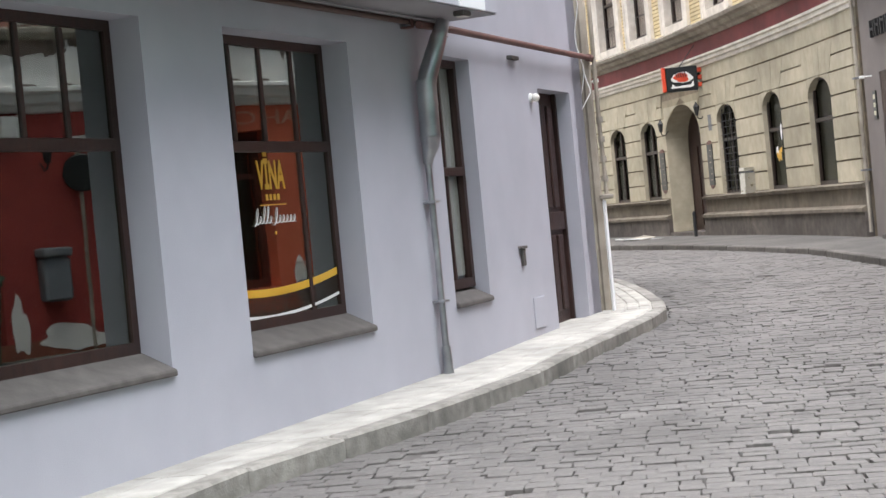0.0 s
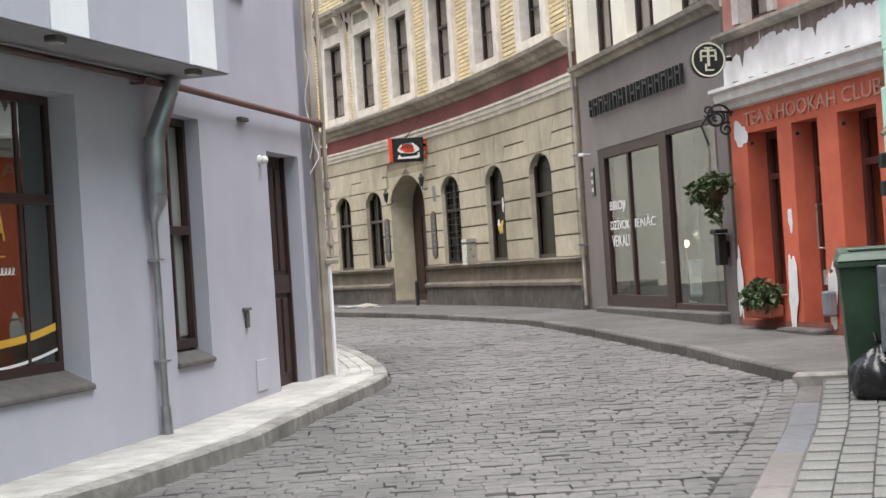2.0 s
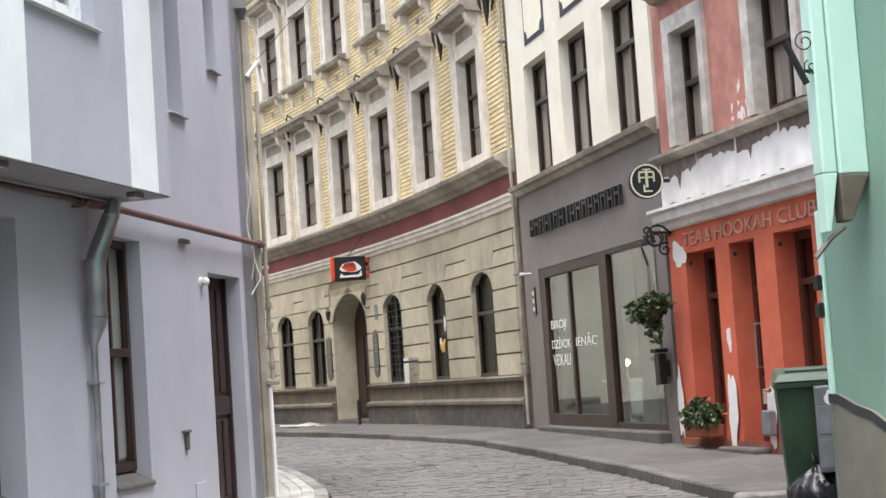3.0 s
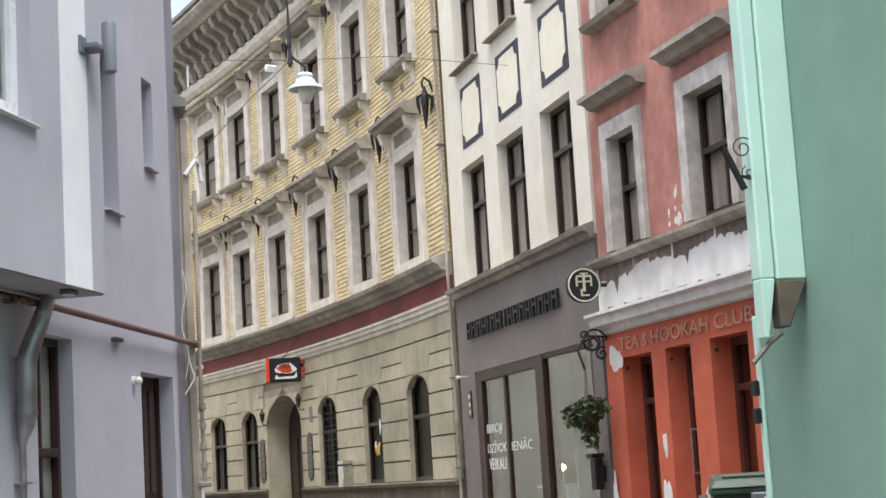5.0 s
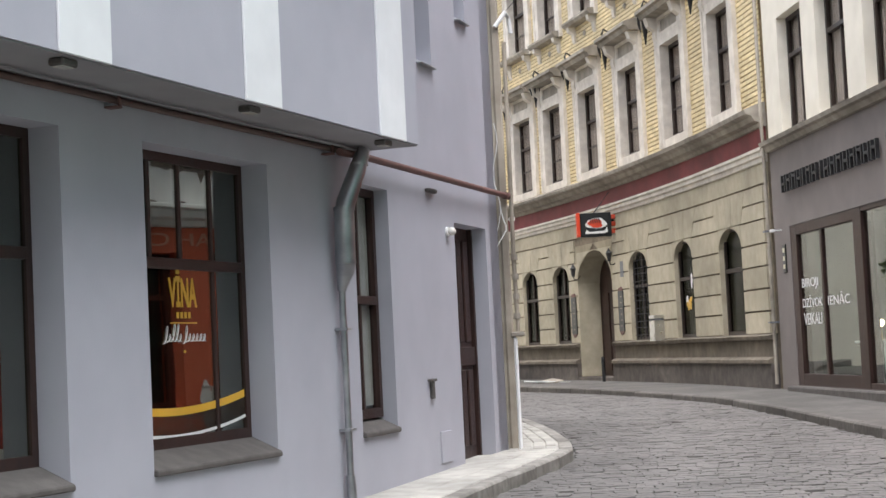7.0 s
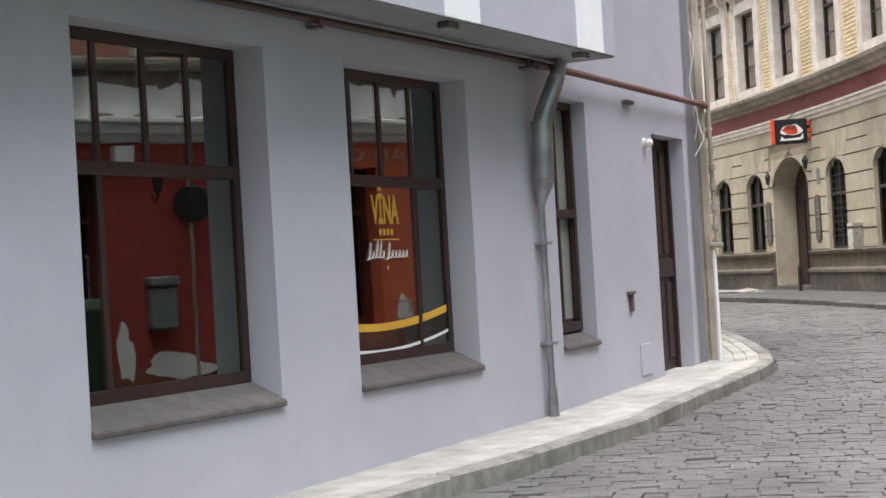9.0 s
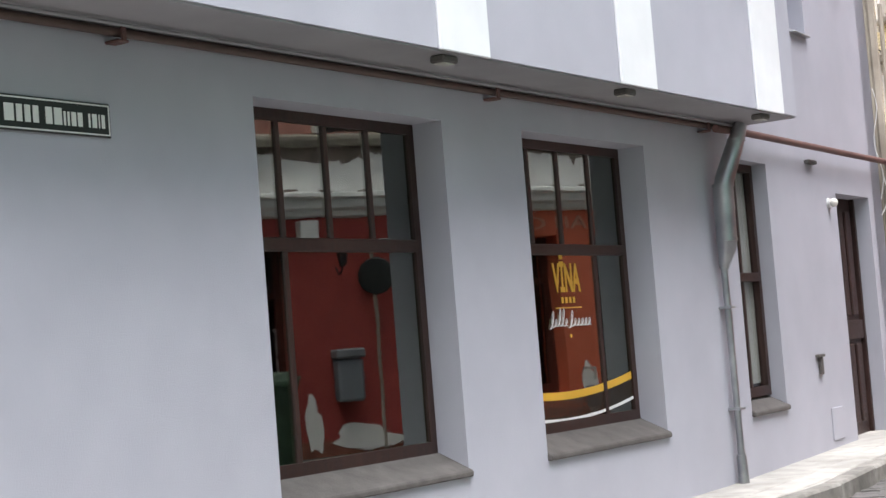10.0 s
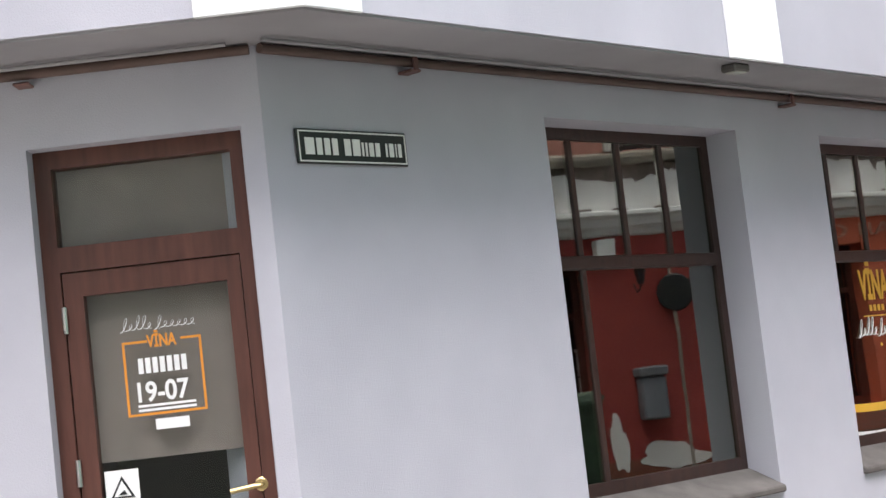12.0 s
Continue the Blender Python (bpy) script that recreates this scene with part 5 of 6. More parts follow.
for k in range(8):
    ragged_band(0.05 + 1.13 * k, 1.18 + 1.13 * k, 3.865, 0.2, rh)
for k in range(16):
    w = rag.uniform(0.1, 0.3)
    part("chip", plate(blob(w, 0.035, 110 + k, 18, 0.3), 0.004, R.basis(0.3 + 0.55 * k + rag.uniform(-0.15, 0.15), 3.335, 0.04)), BARE_BROWN, rh)

# ---------- green house ----------
GW_ = Wall((3.08, 10.75), (3.235, 9.75))
gh = thing("green_house", "grey-green rendered house with a mint bay and grey plinth", "house")
part("wall", wall_mesh(GW_, 0, 24, -0.6, 8.0, 0.4, []), GREEN_WALL, gh, "grey-green street wall")
GS = Wall((3.08, 10.75), (9.08, 11.9), -1)
part("wall", wall_mesh(GS, 0.0, 5, -0.6, 8.0, 0.3, []), GREEN_WALL, gh)
part("bay", block(GW_, 0.66, 0.80, 2.45, 7.9, 0.0, 0.197, 0.012), MINT, gh, "mint painted upright fin of the bay")
part("bay_edge", block(GW_, 0.64, 0.785, 2.46, 7.9, 0.203, 0.30, 0.012), MINT, gh)
bm = bmesh.new()
hexa(bm, [GW_(0.66, 2.1, 0.275), GW_(0.785, 2.1, 0.275), GW_(0.785, 2.1, 0.302), GW_(0.66, 2.1, 0.302), GW_(0.66, 2.46, 0.205), GW_(0.785, 2.46, 0.205), GW_(0.785, 2.46, 0.30), GW_(0.66, 2.46, 0.30)])
part("bay_tip", bevel(bm, 0.006), MINT, gh)
bm = bmesh.new()
hexa(bm, [GW_(0.66, 2.16, 0.13), GW_(0.79, 2.16, 0.13), GW_(0.79, 2.16, 0.19), GW_(0.66, 2.16, 0.19), GW_(0.66, 2.449, 0.0), GW_(0.80, 2.449, 0.0), GW_(0.80, 2.449, 0.2), GW_(0.66, 2.449, 0.2)])
part("corbel", bevel(bm, 0.01), GRIMY, gh, "dark grey corbel under the bay")
part("stay", tube([GW_(0.74, 1.95, 0.375), GW_(0.74, 2.07, 0.26), GW_(0.74, 2.13, 0.17)], 0.017, 6), BASE_GREY, gh, "grey slanting stay")
part("strip", block(GW_, 0.0, 0.06, 0.3, 2.3, 0.0, 0.03, 0.008), MINT, gh, "pale corner strip")
n = 40
edge = [(s, 1.10 - 0.2 * s + 0.018 * math.sin(s * 5.1) + 0.012 * math.sin(s * 12.7)) for s in (k * 0.12 for k in range(n))]
edge = [(s, max(z, 0.35)) for s, z in edge]
bm = bmesh.new()
for (s0, a), (s1, b) in zip(edge, edge[1:]):
    hexa(bm, [GW_(s0, -0.5, 0), GW_(s1, -0.5, 0), GW_(s1, -0.5, 0.03), GW_(s0, -0.5, 0.03), GW_(s0, a, 0), GW_(s1, b, 0), GW_(s1, b, 0.03), GW_(s0, a, 0.03)])
bmesh.ops.remove_doubles(bm, verts=bm.verts, dist=0.0005)
part("plinth", bm, BASE_GREY, gh, "grey rendered plinth with a wavy top")
bm = bmesh.new()
for (s0, a), (s1, b) in zip(edge, edge[1:]):
    hexa(bm, [GW_(s0, a - 0.055, 0.03), GW_(s1, b - 0.06, 0.03), GW_(s1, b - 0.06, 0.036), GW_(s0, a - 0.055, 0.036), GW_(s0, a + 0.004, 0.03), GW_(s1, b + 0.004, 0.03), GW_(s1, b + 0.004, 0.036), GW_(s0, a + 0.004, 0.036)])
bmesh.ops.remove_doubles(bm, verts=bm.verts, dist=0.0005)
part("band", bm, TAR_BLACK, gh, "wavy black painted line")
part("doorstep", block(GW_, 0.1, 1.2, 0.0, 0.29, 0.0, 0.14, 0.02), KERB_STONE, gh)

# ---------- neighbour behind the lavender corner, and unseen walls added for light and reflections ---
nb = thing("neighbour_house", "stained beige house corner with old pipes beyond the lavender wall", "house")
N1 = Wall(B(4.58, 0, 0.02).xy, (B(4.58, 0, 0.02).xy + Vector((-0.13, 1.0))))
part("wall", wall_mesh(N1, 0.02, 6.0, -0.1, 5.35, 0.6, []), NEIGHBOUR, nb)
part("pier", block(N1, 0.0, 0.35, 0.1, 5.2, 0.0, 0.09, 0.02), NEIGHBOUR, nb, "worn plaster pier")
part("lower_pier", block(N1, 0.0, 0.2, 0.1, 1.42, 0.08, 0.125, 0.02), WHITE_PLASTER, nb, "white painted foot of the pier")
part("pier_cap", block(N1, -0.02, 0.24, 1.42, 1.47, 0.06, 0.2, 0.01), CORNICE_GREY, nb)
bm = bmesh.new()
hexa(bm, [N1(-0.1, 5.3, -1.2), N1(3, 5.3, -1.2), N1(3, 5.3, 0.12), N1(-0.1, 5.3, 0.08), N1(-0.1, 6.1, -1.2), N1(3, 6.1, -1.2), N1(3, 5.36, 0.12), N1(-0.1, 5.38, 0.08)])
part("roof", bm, ROOF_SHEET, nb, "sloping grey sheet roof")
part("roof_flashing", plate([(-0.12, -0.12), (0.07, -0.15), (0.09, 0.03), (0.03, 0.1), (-0.1, 0.12)], 0.01, N1.basis(0.5, 5.75, 0.15)), WHITE_PAINT, nb, "crumpled white sheet flashing")
op = thing("old_pipes", "old white drain pipe with joints on the house corner", "pipe")
smooth(part("pipe", tube([N1(-0.02, 4.6, 0.05), N1(0.0, 4.75, 0.16), N1(0.1, 4.72, 0.2), N1(0.1, 4.55, 0.22)], 0.024, 10), WHITE_PAINT, op))
smooth(part("pipe", tube([N1(0.05, 4.45, 0.14), N1(0.05, 2.2, 0.13), N1(0.05, 1.45, 0.14)], 0.022, 8), NEIGHBOUR, op))
for z in (2.2, 2.0, 1.8, 1.6):
    smooth(part("joint", tube([N1(0.05, z, 0.135), N1(0.05, z + 0.06, 0.135)], 0.036, 8), CORNICE_GREY, op))
cb = thing("loose_cable", "loose white cable hanging down the house corner", "cable")
smooth(part("cable", tube([B(4.5, 3.6 - 0.1 * k, 0.03 + 0.03 * math.sin(k * 0.9)) for k in range(12)], 0.005, 6), WHITE_PAINT, cb))
smooth(part("cable", tube([B(4.53, 2.8 - 0.05 * k, 0.05 + 0.002 * k * k) if k < 6 else B(4.53 - 0.02 * (k - 6), 2.5 - 0.04 * (k - 6), 0.1 - 0.02 * (k - 6)) for k in range(11)], 0.006, 6), WHITE_PAINT, cb))
cam_box = thing("security_camera", "small white security camera on the house corner", "camera")
part("body", block(N1, 0.52, 0.58, 2.635, 2.685, 0.14, 0.2, 0.01), WHITE_PAINT, cam_box)
part("arm", tube([N1(0.55, 2.66, 0.0), N1(0.55, 2.66, 0.15)], 0.012, 6), WHITE_PAINT, cam_box)
# invented walls out of view: they cut off low sky and feed the shop glass
for nm, (p, q), z, m in (("wall_south", ((-16, -13), (14, -13)), 12, OFF_WHITE), ("wall_west", ((-15, 2.0), (-15, -13)), 12, NEIGHBOUR), ("wall_bend", ((-24, 50), (4, 52)), 9, OFF_WHITE),
                         ("wall_bend_west", ((-3.6, 24.5), (-9.5, 45)), 10, OFF_WHITE), ("wall_far_west", ((-14, 18.5), (-26, 36)), 10, OFF_WHITE)):
    w = part(nm, wall_mesh(Wall(p, q), 0, (Vector(q) - Vector(p)).length, -0.6, z, 0.4, []), m, None, "unseen plain wall added to block sky and fill reflections", "structure")
    tagged(w, category="wall")

# ---------- things in the street ----------


def wheelie_bin():
    ob = thing("wheelie_bin", "dark green plastic wheelie bin with a faded lid", "bin")
    g = ground_z(12.35) - 0.03
    bm = bmesh.new()
    hexa(bm, [(-0.23, -0.24, 0.06), (0.23, -0.24, 0.06), (0.23, 0.24, 0.06), (-0.23, 0.24, 0.06), (-0.285, -0.34, 0.96), (0.285, -0.34, 0.96), (0.285, 0.32, 0.96), (-0.285, 0.32, 0.96)])
    m = pose(3.37, 12.35, g, 0, 0, -12) @ Matrix.Diagonal((0.96, 0.96, 1.03, 1))
    part("body", turn(bevel(bm, 0.02, 2), m), BIN_GREEN, ob)
    part("rim", turn(box(-0.3, 0.3, -0.36, 0.33, 0.92, 0.97, 0.012), m), BIN_GREEN, ob)
    bm = bmesh.new()
    hexa(bm, [(-0.3, -0.37, 0.972), (0.3, -0.37, 0.972), (0.3, 0.34, 0.972), (-0.3, 0.34, 0.972), (-0.26, -0.3, 1.03), (0.26, -0.3, 1.03), (0.27, 0.3, 1.07), (-0.27, 0.3, 1.07)])
    part("lid", turn(bevel(bm, 0.015, 2), m), BIN_LID, ob, "faded green lid")
    part("lid_panel", turn(box(-0.2, 0.2, -0.22, 0.24, 1.035, 1.06, 0.008), m), BIN_LID, ob)
    part("handle", turn(tube([(-0.25, 0.36, 0.98), (-0.22, 0.42, 1.0), (0.22, 0.42, 1.0), (0.25, 0.36, 0.98)], 0.017, 8), m), BIN_GREEN, ob)
    for x in (-0.22, 0.22):
        wh = part("wheel", turn(lathe([(0.02, -0.025), (0.09, -0.025), (0.1, -0.01), (0.1, 0.01), (0.09, 0.025), (0.02, 0.025)], (0, 0, 0), 18), m @ pose(x, 0.27, 0.1, 0, 90, 0)), SIGN_BLACK, ob)


wheelie_bin()
gb = thing("grey_container", "blue-grey plastic container with a pale lid", "bin")
g = ground_z(12.45) - 0.03
part("body", box(3.6, 4.1, 12.2, 12.7, g, 1.24, 0.025, 2), BIN_GREY, gb)
bm = bmesh.new()
hexa(bm, [(3.58, 12.17, 1.242), (4.12, 12.17, 1.242), (4.12, 12.72, 1.242), (3.58, 12.72, 1.242), (3.64, 12.22, 1.28), (4.06, 12.22, 1.28), (4.04, 12.6, 1.33), (3.66, 12.6, 1.33)])
part("lid", bevel(bm, 0.01), WHITE_PLASTER, gb, "pale grey lid")
mb = thing("metal_cabinet", "grey metal cabinet with a torn white sticker", "cabinet")
cabm = pose(3.42, 11.82, 0.035, 0, 0, -14)
part("body", turn(box(-0.17, 0.3, -0.12, 0.16, 0.49, 1.10, 0.008), cabm), BOX_GREY, mb)
for z in (0.52, 0.76):
    part("door_seam", turn(box(-0.16, 0.1, -0.127, -0.119, z, z + 0.2, 0.003), cabm), BOX_GREY, mb)
part("slot", turn(box(0.115, 0.14, -0.13, -0.118, 0.68, 0.9, 0.002), cabm), SIGN_BLACK, mb)
part("sticker", turn(plate(blob(0.16, 0.14, 7, 20, 0.3), 0.002, Matrix.Rotation(radians(90), 4, "X")), cabm @ pose(-0.02, -0.1215, 1.0)), VINYL_WHITE, mb, "torn white sticker")
for x in (-0.12, 0.25):
    part("leg", turn(box(x - 0.015, x + 0.015, 0.08, 0.11, ground_z(11.8) - 0.065, 0.5, 0.003), cabm), BOX_GREY, mb)


def rubbish_bag():
    ob = thing("rubbish_bag", "knotted black rubbish bag leaning by the bins", "bag")
    bm = bmesh.new()
    bmesh.ops.create_icosphere(bm, subdivisions=4, radius=1)
    for v in bm.verts:
        p = v.co.copy()
        top = max(0.0, p.z)
        k = 1 + 0.09 * noise.noise(p * 2.2) + 0.06 * math.sin(9 * math.atan2(p.y, p.x) + 3 * p.z) * (0.25 + top)
        k += 0.05 * noise.noise(p * 6 + Vector((3, 1, 7)))
        v.co = Vector((p.x * k * 0.235 * (1 - 0.55 * top ** 2), p.y * k * 0.21 * (1 - 0.55 * top ** 2), p.z * k * 0.24 if p.z > -0.7 else -0.7 * 0.24))
    g = ground_z(11.72) - 0.03
    smooth(part("bag", turn(bm, Matrix.Translation((3.27, 11.95, g + 0.168))), RUBBISH_BAG, ob), 60)
    for k, a in enumerate((0.4, 2.2, 3.9)):
        c = Vector((3.27, 11.95, g + 0.39))
        part("knot_end", tube([c, c + Vector((0.04 * math.cos(a), 0.04 * math.sin(a), 0.05)), c + Vector((0.06 * math.cos(a), 0.06 * math.sin(a), 0.1))], [0.018, 0.014, 0.004], 6), RUBBISH_BAG, ob)


rubbish_bag()


def street_lamp():
    ob = thing("street_lamp", "pale blue enamel lamp hanging from a cable over the street", "lamp")
    c = Vector((0.40, 23.0, 6.70))
    smooth(part("shade", lathe([(0.10, 0.40), (0.115, 0.37), (0.10, 0.33), (0.13, 0.31), (0.15, 0.25), (0.235, 0.21), (0.245, 0.17), (0.235, 0.17), (0.2, 0.2), (0.1, 0.24)], c, 28), LAMP_ENAMEL, ob))
    smooth(part("bowl", lathe([(0.115, 0.19), (0.11, 0.1), (0.085, 0.02), (0.04, -0.03), (0.008, -0.035)], c, 20), MILK_GLASS, ob, "clear glass bowl"))
    part("stem", tube([c + Vector((0, 0, 0.4)), c + Vector((0, 0, 0.5)), (0.22, 23.0, 7.35)], 0.018, 6), BLACK_IRON, ob)
    part("hanger", lathe([(0.02, 0), (0.04, 0.05), (0.02, 0.25), (0.035, 0.3), (0.012, 0.9)], (0.2, 23.0, 7.2), 8), BLACK_IRON, ob)
    cables = thing("overhead_cable", "thin span wire across the street between the houses", "cable")
    part("wire", tube([(-2.2, 23.0, 7.42), (-1.0, 23.0, 7.345), (0.2, 23.0, 7.30), (1.6, 23.0, 7.305), (3.45, 24.1, 7.38)], 0.004, 5), BLACK_IRON, cables)
    part("wire", tube([(0.2, 23.0, 7.3), (-0.4, 23.0, 6.75), (-1.25, 23.0, 5.87), (-2.6, 23.0, 4.6)], 0.005, 5), BLACK_IRON, cables)
    fl = thing("floodlight", "small white floodlight hung on the cable", "lamp")
    part("body", turn(box(-0.07, 0.07, -0.05, 0.05, -0.05, 0.05, 0.012), pose(-0.08, 23.0, 7.19, 20, 0, 25)), WHITE_PAINT, fl)
    part("yoke", tube([(-0.08, 23.0, 7.24), (-0.06, 23.0, 7.33)], 0.01, 6), BLACK_IRON, fl)


street_lamp()


def bar_sign():
    """Illuminated box that hangs out from the yellow house: black face, red ends, plain red and white shapes."""
    ob = thing("hanging_sign", "black and red box sign with plain red and white shapes", "sign")
    m = Matrix.Translation(Y(9.75, 3.96, 0.47)) @ Matrix.Rotation(radians(6), 4, "Z") @ Matrix.Rotation(radians(90), 4, "X")
    part("box", turn(box(-0.34, 0.36, -0.27, 0.27, -0.1, 0.1, 0.012), m), SIGN_BLACK, ob)
    part("red_end", turn(box(-0.42, -0.34, -0.26, 0.28, -0.12, 0.12, 0.012), m), SIGN_RED, ob)
    for k in range(3):
        part("red_end", turn(box(0.36, 0.46, -0.2 + 0.16 * k, -0.1 + 0.16 * k, -0.06, 0.06, 0.01), m), SIGN_RED, ob)
    f = m @ Matrix.Translation((0, 0, 0.102))
    part("shape", plate(blob(0.44, 0.26, 3, 26, 0.14), 0.006, f @ Matrix.Translation((0.02, 0.03, 0))), SIGN_WHITE, ob)
    part("shape", plate(blob(0.34, 0.19, 5, 26, 0.16), 0.006, f @ Matrix.Translation((0.0, 0.03, 0.007))), SIGN_RED, ob)
    for k in range(5):
        part("shape", plate(rect(-0.012, 0.012, -0.07, 0.07), 0.004, f @ Matrix.Translation((-0.11 + k * 0.05, 0.1, 0.014)) @ Matrix.Rotation(0.2, 4, "Z")), SIGN_BLACK, ob)
    part("lettering_bar", plate([(-0.24, -0.2), (-0.2, -0.1), (-0.14, -0.16), (0.2, -0.14), (0.26, -0.05), (0.27, -0.17), (0.2, -0.2)], 0.006, f @ Matrix.Translation((0, 0, 0.012))), SIGN_WHITE, ob)
    part("arm", tube([Y(9.75, 4.05, 0.0), Y(9.75, 4.05, 0.1)], 0.03, 8), BLACK_IRON, ob)
    part("stay", tube([Y(9.75, 4.22, 0.5), Y(9.75, 4.7, 0.1)], 0.012, 6), BLACK_IRON, ob)


bar_sign()


def wall_lantern(M, s, z, parent_label):
    ob = thing("wall_lantern", parent_label, "lamp", "lanterns")
    c = M(s, z, 0.18)
    part("body", lathe([(0.035, -0.12), (0.065, 0.06), (0.075, 0.07), (0.035, 0.13), (0.01, 0.18)], c, 6), BLACK_IRON, ob)
    part("glass", lathe([(0.03, -0.1), (0.058, 0.05)], c, 6), MILK_GLASS, ob)
    part("arm", tube([M(s, z - 0.1, 0.0), M(s, z - 0.2, 0.08), M(s, z - 0.18, 0.16), M(s, z - 0.12, 0.18)], 0.012, 6), BLACK_IRON, ob)
    return ob


wall_lantern(Y, 12.36, 3.05, "black wrought-iron lantern beside the arched door")
wall_lantern(Y, 9.75, 3.25, "black wrought-iron lantern beside the arched door")
for s in (12.78, 9.45):
    mbd = thing("menu_board", "narrow black menu board with dull red ornamental ends", "sign", "menu boards by the arched door")
    part("board", slab(bmesh.new(), Y, s - 0.17, s + 0.17, 1.55, 2.45, 0.03, 0.07), SIGN_BLACK, mbd)
    for z in (1.52, 2.45):
        part("end", plate(blob(0.3, 0.12, int(z * 10), 20, 0.2), 0.03, Y.local(s).basis(0, z + 0.02, 0.035)), RUSTY_PIPE, mbd)
    for k in range(6):
        part("lettering_bar", slab(bmesh.new(), Y, s - 0.09, s + 0.05 - 0.03 * (k % 3), 1.66 + k * 0.13, 1.675 + k * 0.13, 0.07, 0.075), CORNICE_GREY, mbd)
np_ = thing("wall_plate", "small dark plate above the menu board", "sign")
part("plate", slab(bmesh.new(), Y, 9.2, 9.42, 2.75, 3.1, 0.03, 0.05), BOX_GREY, np_)
lb = thing("litter_box", "grey metal litter box standing on the sill ledge", "bin")
part("body", slab(bmesh.new(), Y, 6.66, 7.0, 1.30, 1.72, 0.05, 0.26), STEEL, lb)
part("hood", slab(bmesh.new(), Y, 6.65, 7.01, 1.77, 1.83, 0.05, 0.26), STEEL, lb)
for s in (6.66, 6.97):
    part("post", slab(bmesh.new(), Y, s, s + 0.03, 1.72, 1.76, 0.06, 0.25), BOX_GREY, lb)
for s, z in ((3.75, 2.1), (0.3, 2.3), (0.35, 1.9), (3.3, 1.06)):
    vb = thing("wall_vent", "small dark vent in the cream wall", "vent", "vents in the cream wall")
    part("slot", slab(bmesh.new(), Y, s, s + 0.1, z, z + 0.2, 0.03, 0.045), JOINT_CREAM, vb)
ps = thing("boundary_post", "short dark metal post by the arched door", "post")
part("post", tube([Y(9.9, 0.4, 0.4), Y(9.9, 0.95, 0.4)], 0.04, 8), BLACK_IRON, ps)
part("cap", lathe([(0.045, 0), (0.03, 0.04), (0.005, 0.06)], Y(9.9, 0.95, 0.4), 8), BLACK_IRON, ps)
pb = thing("cardboard_sheet", "flattened pale cardboard lying on the footway", "litter")
part("sheet", turn(box(-0.5, 0.5, -0.3, 0.3, 0.0, 0.03, 0.004), pose(-1.45, 39.5, ground_z(39.5), 0, 4, 20)), WHITE_PLASTER, pb)
part("flap", turn(box(-0.35, 0.1, -0.25, 0.2, 0.03, 0.06, 0.004), pose(-1.3, 39.5, ground_z(39.5), 6, -8, 35)), CORNICE_GREY, pb)
sc = thing("security_camera", "small white camera at the joint of the facades", "camera")
part("body", block(S, -0.48, -0.42, 2.96, 3.01, 0.12, 0.2, 0.008), WHITE_PAINT, sc)
part("arm", tube([S(-0.44, 2.99, 0), S(-0.44, 2.99, 0.13)], 0.012, 6), WHITE_PAINT, sc)
hn = thing("wall_plaque", "small dark plaque with pale bars on the taupe wall", "sign")
part("plate", block(S, -0.42, -0.24, 2.3, 2.75, 0.0, 0.025), SIGN_BLACK, hn)
for k in range(3):
    part("lettering_bar", block(S, -0.38, -0.28, 2.36 + 0.13 * k, 2.43 + 0.13 * k, 0.025, 0.029, 0), PALE_LETTER, hn)


def leaves(name, centre, size, count, seed, parent, droop=0.0):
    """Many small folded leaves in an uneven clump."""
    rnd = random.Random(seed)
    v, f = [], []
    while len(f) < count * 2:
        p = Vector((rnd.uniform(-1, 1), rnd.uniform(-1, 1), rnd.uniform(-1, 1)))
        if p.length > 1 or noise.noise(p * 2.0 + Vector((seed, 0, 0))) < -0.12:
            continue
        if droop and p.z < 0 and (p.x ** 2 + p.y ** 2) > (1 + p.z) ** 1.5:
            continue
        p = Vector((p.x * size[0], p.y * size[1], p.z * size[2]))
        ln, w = rnd.uniform(0.05, 0.09), rnd.uniform(0.022, 0.04)
        m = Matrix.Translation(Vector(centre) + p) @ Euler((rnd.uniform(-1, 1), rnd.uniform(-1, 1), rnd.uniform(0, 6.3))).to_matrix().to_4x4()
        i = len(v)
        v += [m @ Vector(q) for q in ((0, 0, 0), (ln * 0.5, w, 0.012), (ln, 0, -0.01), (ln * 0.5, -w, 0.012), (ln * 0.5, 0, -0.006))]
        f += [(i, i + 4, i + 2, i + 1), (i, i + 3, i + 2, i + 4)]
    me = bpy.data.meshes.new(name)
    me.from_pydata([tuple(q) for q in v], [], f)
    me.materials.append(LEAF)
    ob = new(name, me)
    ob.parent = parent
    return tagged(ob, kind="stuff")


fb = thing("flower_trough", "terracotta trough of leafy green plants under the red window", "plant")
part("trough", block(R, 0.58, 1.38, 0.46, 0.62, 0.03, 0.22, 0.02), TERRA_BOX, fb)
leaves("leaves", R(0.75, 0.70, 0.15), (0.16, 0.18, 0.15), 260, 4, fb)
leaves("leaves", R(1.02, 0.75, 0.15), (0.17, 0.18, 0.19), 300, 14, fb)
leaves("leaves", R(1.27, 0.70, 0.16), (0.16, 0.18, 0.15), 240, 24, fb)
for k in range(9):
    a = R(0.62 + k * 0.09, 0.6, 0.15)
    part("stem", tube([a, a + Vector((0.03 * math.sin(k), 0.03 * math.cos(k * 2), 0.2))], [0.008, 0.004], 5), STEM, fb)
hb = thing("hanging_basket", "dark leafy hanging basket on a wrought-iron scroll bracket", "plant")
hc = R(0.12, 2.05, 0.34)
